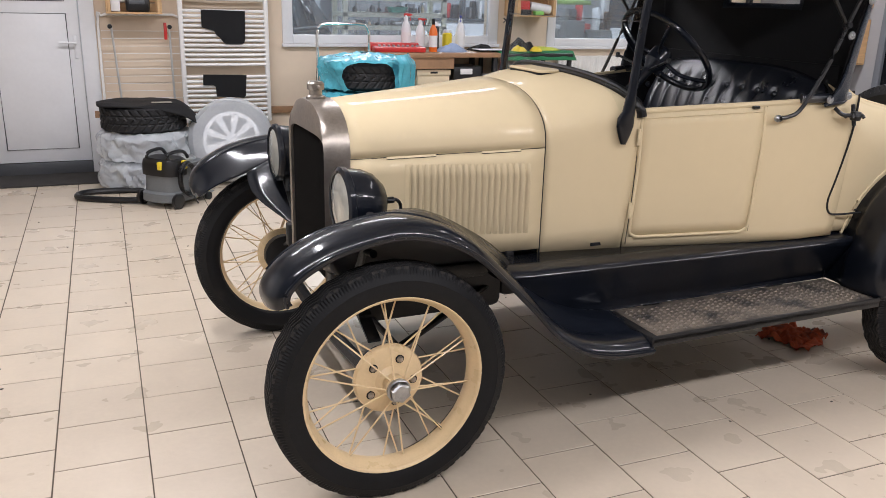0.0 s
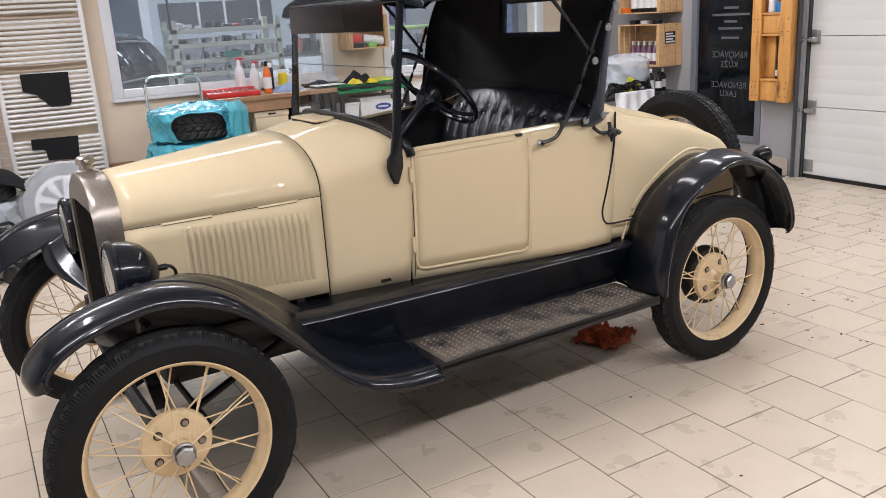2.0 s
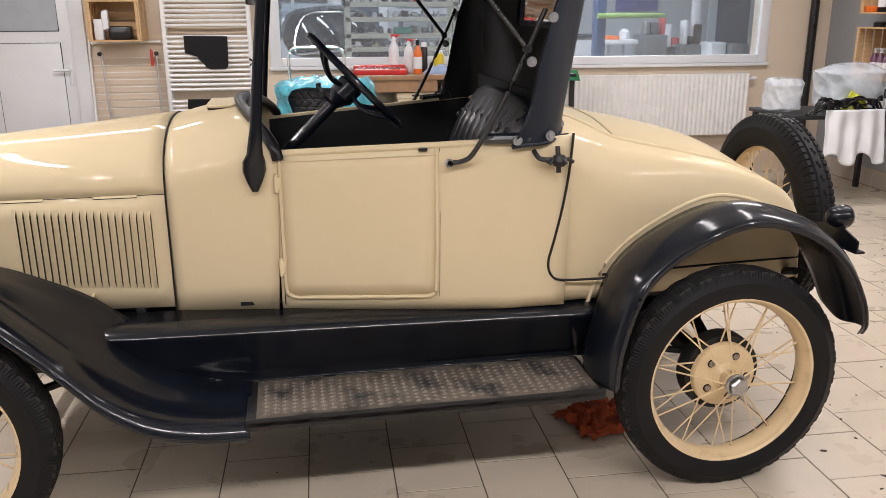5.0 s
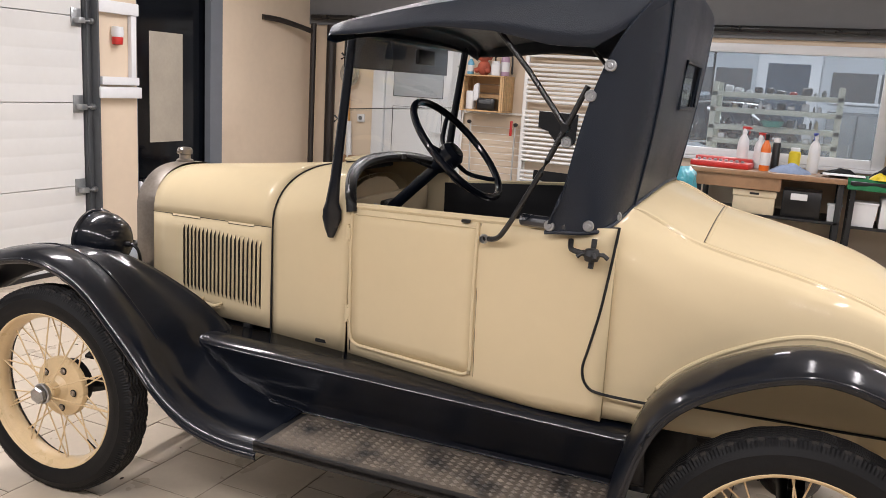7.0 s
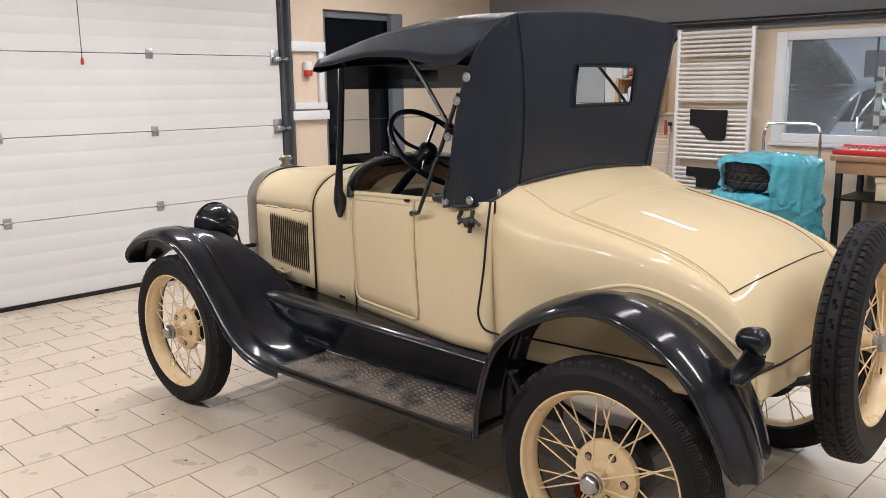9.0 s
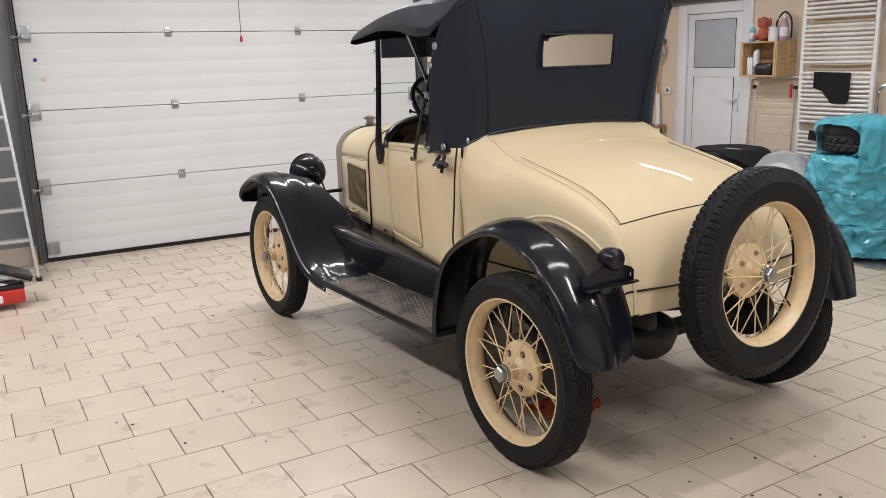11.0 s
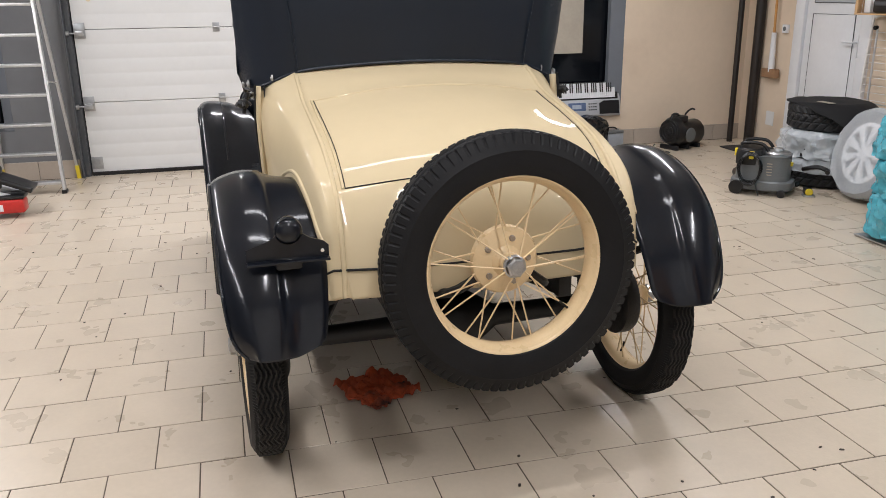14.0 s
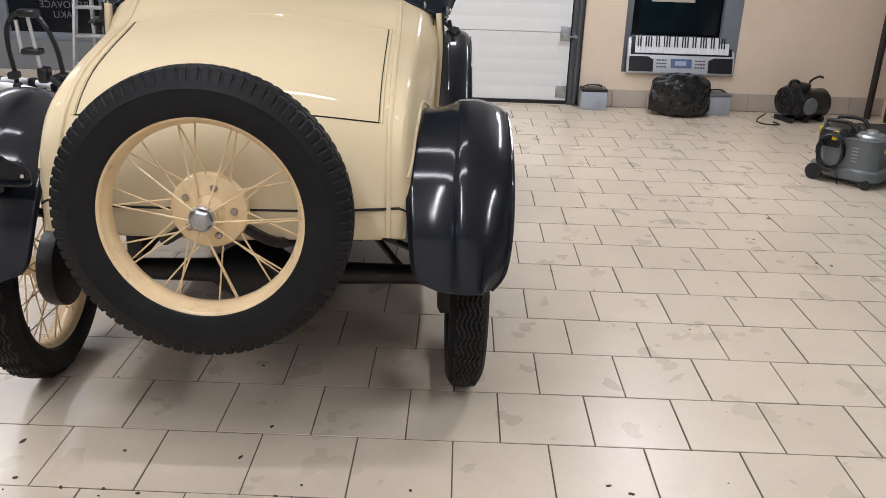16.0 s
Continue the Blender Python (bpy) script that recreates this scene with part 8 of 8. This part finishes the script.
def parked_car(m, label):
    c = thing("parked_car", label, "car", m)
    side = [(-2.1, .35), (-2.15, .62), (-1.95, .80), (-1.2, .93), (-0.55, 1.38), (0.1, 1.46), (0.9, 1.44), (1.4, 1.37), (1.85, 1.05), (2.08, .88), (2.12, .6), (2.08, .35)]
    prof = curve([V(x, 0, z) for x, z in side], 4)
    rows = []
    for y, s, dz in ((-.86, .96, -.06), (-.88, 1, -.02), (-.72, 1, 0), (0, 1.01, .02), (.72, 1, 0), (.88, 1, -.02), (.86, .96, -.06)):
        rows.append([V(p.x * s, y * (1 if p.z < .95 else 1 - (p.z - .95) * .45), p.z + (dz if p.z > .4 else 0)) for p in prof])
    part("body", loft(bmesh.new(), rows), CARBLUE, c, sharp=0.8)
    for s in (-1, 1):
        for low, high in (((-0.92, -0.02), (-0.50, -0.02)), ((0.02, 0.85), (0.02, 0.80)), ((0.90, 1.50), (0.86, 1.10))):
            bm = loft(bmesh.new(), [[V(x, s * 0.892, 0.99) for x in low], [V(x, s * 0.745, 1.34) for x in high]])
            part("side_window", bm, DARKGLASS, c, thick=0.004)
        bm = tube(bmesh.new(), [V(-0.95, s * 0.90, 0.985), V(0.0, s * 0.90, 0.985), V(1.55, s * 0.90, 0.985)] + curve([V(1.50, s * 0.86, 1.10), V(1.10, s * 0.755, 1.335), V(0.4, s * 0.735, 1.375), V(-0.45, s * 0.745, 1.345)], 4), 0.012, 6)
        part("window_trim", bm, CHROME, c)
        for x in (-1.35, 1.3):
            w = part("wheel", lathe(bmesh.new(), [(0.0, -.1), (.2, -.11), (.3, -.11), (.33, -.08), (.33, .08), (.3, .11), (.2, .11), (0, .1)], "y", 24, (x, s * .80, .33)), RUBBER, c)
            part("rim", lathe(bmesh.new(), [(0, s * .112), (.18, s * .116), (.2, s * .112)], "y", 20, (x, s * .80, .33)), ALU, w)
    gate = part("tailgate", loft(bmesh.new(), [[V(x, y, z) for y in (-0.62, 0.0, 0.62)] for x, z in ((1.36, 1.40), (1.50, 1.54), (1.70, 1.71), (1.86, 1.82), (1.89, 1.76))]), CARBLUE, c, "raised open tailgate", thick=0.05)
    part("rear_screen", loft(bmesh.new(), [[V(x, y, z) for y in (-0.5, 0.0, 0.5)] for x, z in ((1.44, 1.435), (1.66, 1.63))]), DARKGLASS, gate, thick=0.004)
    part("tail_light", boxed(2.04, 2.13, 0.55, 0.80, 0.74, 0.90, 0.02), REDLENS, c)
    part("tail_light", boxed(2.04, 2.13, -0.80, -0.55, 0.74, 0.90, 0.02), REDLENS, c)
    return c


parked_car(pose(0.95, 9.05, 0, 0, 0, 240) @ Matrix.Diagonal((1.0, 1.0, 1.14, 1)), "silver-grey car with a raised tailgate parked in the workshop")
lp = thing("car_lift", "blue two-post car lift with a green beam", "car lift", pose(0, 0, 0))
part("lift_post", boxed(4.73, 4.85, 8.3, 8.5, 0, 3.0, 0.01), material("lift_blue", (0.045, 0.085, 0.20), .4), lp)
part("lift_post", boxed(7.0, 7.12, 8.3, 8.5, 0, 3.0, 0.01), bpy.data.materials["lift_blue"], lp)
part("lift_beam", boxed(4.72, 5.62, 8.24, 8.30, 1.47, 1.53, 0.01), material("lift_green", (0.28, 0.45, 0.12), .4), lp)
wc = thing("work_counter", "tall white workshop cabinet with a dark top", "cabinet", pose(0, 0, 0))
part("counter_body", boxed(3.60, 5.55, 10.5, 11.1, 0, 1.16, 0.01), WHITEPLASTIC, wc)
part("counter_top", boxed(3.58, 5.57, 10.45, 11.12, 1.16, 1.20, 0.005), DARKSTEEL, wc)
for k in range(5):
    part("cabinet_door", boxed(3.62 + 0.385 * k, 3.99 + 0.385 * k, 10.485, 10.499, 0.08, 1.12, 0.004), WHITEPLASTIC, wc)
tl = thing("tool_table", "white workshop table on thin legs", "table", pose(5.08, 8.9, 0))
part("table_top", boxed(0, 0.45, 0, 0.5, 1.12, 1.18, 0.006), WHITEPLASTIC, tl)
for x in (0.02, 0.39):
    for y in (0.02, 0.44):
        part("leg", boxed(x, x + 0.035, y, y + 0.035, 0, 1.12), STEEL, tl)
one("yellow_tray", boxed(5.10, 5.28, 8.95, 9.2, 1.18, 1.23, 0.01), ORANGE, "orange tray on the white table", "tray")
one("white_canister", lathe(bmesh.new(), [(0, 0), (.07, 0), (.07, .1), (.03, .14), (0, .14)], "z", 16, (5.40, 9.1, 1.18)), WHITEPLASTIC, "white canister on the table", "canister")


def trolley(x, y, w, h, mat, label):
    """A tool trolley with drawers, castors and odds and ends on top."""
    t = thing("tool_trolley", label, "tool trolley", pose(x, y, 0), "tool trolleys")
    part("trolley_body", boxed(0, w, 0.02, 0.45, 0.12, h, 0.015), mat, t)
    for k in range(5):
        a, b = lerp(0.16, h - 0.04, k / 5), lerp(0.16, h - 0.04, (k + 1) / 5) - 0.015
        part("drawer", boxed(0.02, w - 0.02, 0.0, 0.02, a, b, 0.004), mat, t)
    for cx in (0.06, w - 0.06):
        for cy in (0.08, 0.38):
            part("castor", lathe(bmesh.new(), [(0, -.02), (.055, -.018), (.055, .018), (0, .02)], "x", 14, (cx, cy, 0.06)), BLACKPLASTIC, t)
    return t


trolley(5.62, 8.9, 0.34, 1.24, GREYPLASTIC, "grey tool trolley with drawers")
trolley(6.25, 9.0, 0.32, 1.10, GREYPLASTIC, "small grey tool trolley with drawers")
trolley(5.98, 9.3, 0.28, 1.05, BLACKPLASTIC, "black tool trolley with drawers")
random.seed(9)
for x0, y0, z0, n in ((5.64, 9.0, 1.24, 3), (6.27, 9.1, 1.10, 3), (5.99, 9.4, 1.05, 3), (4.78, 10.55, 1.20, 4), (3.75, 10.6, 1.20, 5), (4.3, 10.7, 1.20, 4)):
    x = x0
    for k in range(n):
        w, h = random.uniform(0.05, 0.14), random.uniform(0.08, 0.34)
        one("workshop_tool", wobble(boxed(x, x + w, y0, y0 + 0.16, z0, z0 + h, 0.02), 0.012, 11), random.choice([RED, BLACKPLASTIC, STEEL, WHITECARD, GREYPLASTIC, DARKSTEEL, WHITEPLASTIC, DARKSTEEL]), "upright workshop tool or bottle in the workshop", "tool", group="workshop tools")
        x += w + random.uniform(0.0, 0.05)
one("white_case", boxed(6.50, 6.72, 8.7, 9.1, 0.0, 1.14, 0.03), WHITEPLASTIC, "white workshop cabinet beside the trolleys", "cabinet")
one("grey_case", boxed(6.74, 7.0, 8.6, 9.0, 0.0, 1.12, 0.03), GREYPLASTIC, "grey workshop machine beside the white cabinet", "machine")
one("white_column", boxed(6.44, 6.54, 9.2, 9.3, 0.0, 3.3, 0.01), WHITEPLASTIC, "white steel column in the workshop", "column")
for x, w in ((1.45, .85), (7.6, .85)):
    dd = thing("workshop_door", "white glazed door in the workshop wall", "door", pose(x, 11.18, 0))
    part("door_leaf", boxed(0, w, -0.04, 0, 0, 2.3, 0.006), WHITEPLASTIC, dd)
    part("door_pane", boxed(0.14, w - .14, -0.046, -0.04, 1.0, 2.15), material("blue_pane", (0.07, 0.095, 0.13), .2) if x < 2 else bpy.data.materials["blue_pane"], dd)
for x0, x1, bars in ((-0.25, 1.38, (0.3, 0.85)), (2.45, 4.25, (3.05, 3.47, 4.03))):
    hw = thing("high_window", "dark band of high windows in the workshop wall", "window", pose(0, 11.2, 0), "high windows")
    part("dark_pane", boxed(x0, x1, -0.02, -0.005, 1.66, 2.06), DARKSTEEL, hw)
    for x in bars:
        part("glazing_bar", boxed(x - 0.02, x + 0.02, -0.035, -0.02, 1.66, 2.06, 0.004), WHITEPLASTIC, hw)
    part("window_rail", boxed(x0, x1, -0.04, -0.02, 1.62, 1.66, 0.004), WHITEPLASTIC, hw)
# made-up cabinet, put in to darken the view through the storage rack
tc = thing("tool_cabinet", "added dark grey cabinet that darkens the view behind the rack", "cabinet", pose(2.45, 10.3, 0))
part("cabinet_body", boxed(0, 1.10, 0.02, 0.7, 0, 1.52, 0.01), DARKSTEEL, tc)
for k in range(3):
    door = part("cabinet_door", boxed(0.02 + 0.36 * k, 0.36 + 0.36 * k, 0.0, 0.02, 0.06, 1.48, 0.005), GREYPLASTIC, tc)
    part("door_pull", boxed(0.31 + 0.36 * k, 0.325 + 0.36 * k, -0.02, 0.0, 0.95, 1.10, 0.003), STEEL, door)
one("wall_monitor", boxed(6.0, 6.7, 11.14, 11.19, 1.55, 2.0, 0.01), BLUE, "dark blue board on the workshop wall", "board")
# invented glowing strips, above the windows' view, that lift the workshop's brightness
lz = thing("workshop_light", "unseen glowing strips added to the workshop", "lamp", pose(0, 0, 0))
part("tube_glow", boxed(0.6, 0.66, 9.5, 10.9, 2.6, 2.66), glow_material("strip_glow", (0.9, 0.95, 1.0), 9.0), lz)
part("tube_glow", boxed(3.2, 3.26, 9.0, 10.9, 2.6, 2.66), bpy.data.materials["strip_glow"], lz)

# dirt crumbs on the floor
random.seed(11)
bm = bmesh.new()
for k in range(330):
    x, y = (random.uniform(3.0, 5.6), random.uniform(-0.4, 3.2)) if k < 210 else (random.uniform(-1.5, 5.5), random.uniform(-2.6, 4.0))
    r = random.uniform(0.002, 0.007)
    q = bmesh.ops.create_icosphere(bm, subdivisions=1, radius=1.0)
    bmesh.ops.transform(bm, matrix=Matrix.Translation((x, y, 0.002)) @ Matrix.Rotation(random.uniform(0, 6), 4, "Z") @ Matrix.Diagonal((r * random.uniform(1, 2.4), r, 0.0025, 1)), verts=q["verts"])
ob = one("crumbs", bm, material("dirt_crumbs", (0.05, 0.038, 0.03), .9, var=.4), "dark dirt crumbs scattered over the floor tiles", "dirt")
ob["kind"] = "stuff"

# ---- floor tiles ----
P, X0, Y0 = 0.303, -1.03, 0.93
TILE_ME = finish(boxed(0.0023, P - 0.0023, -P + 0.0023, -0.0023, -0.010, 0.0, 0.0010, seg=1), "tile", TILE)
rest_v, rest_f = [], []
for i in range(-6, 26):
    for j in range(-18, 17):
        x, y = X0 + P * i, Y0 + P * (j + (0.5 if i % 2 else 0))
        lift = 0.0006 * math.sin(i * 12.9 + j * 78.2)
        if 0 <= i < 19 and -11 <= j < 4 and not (i > 14 and j > 1):
            t = part("tile", TILE_ME, TILE, FLOOR)
            t.location = (x, y, lift)
        else:
            b = len(rest_v)
            a, c = 0.0023, P - 0.0023
            for xx, yy, zz in ((a, -c, -.01), (c, -c, -.01), (c, -a, -.01), (a, -a, -.01), (a + .001, -c + .001, 0), (c - .001, -c + .001, 0), (c - .001, -a - .001, 0), (a + .001, -a - .001, 0)):
                rest_v.append((x + xx, y + yy, zz + lift))
            rest_f += [(b, b + 1, b + 5, b + 4), (b + 1, b + 2, b + 6, b + 5), (b + 2, b + 3, b + 7, b + 6), (b + 3, b, b + 4, b + 7), (b + 4, b + 5, b + 6, b + 7)]
me = bpy.data.meshes.new("tile_rest")
me.from_pydata(rest_v, [], rest_f)
me.materials.append(TILE_REST)
tagged(part("tiles", me, TILE_REST, FLOOR), kind="stuff")
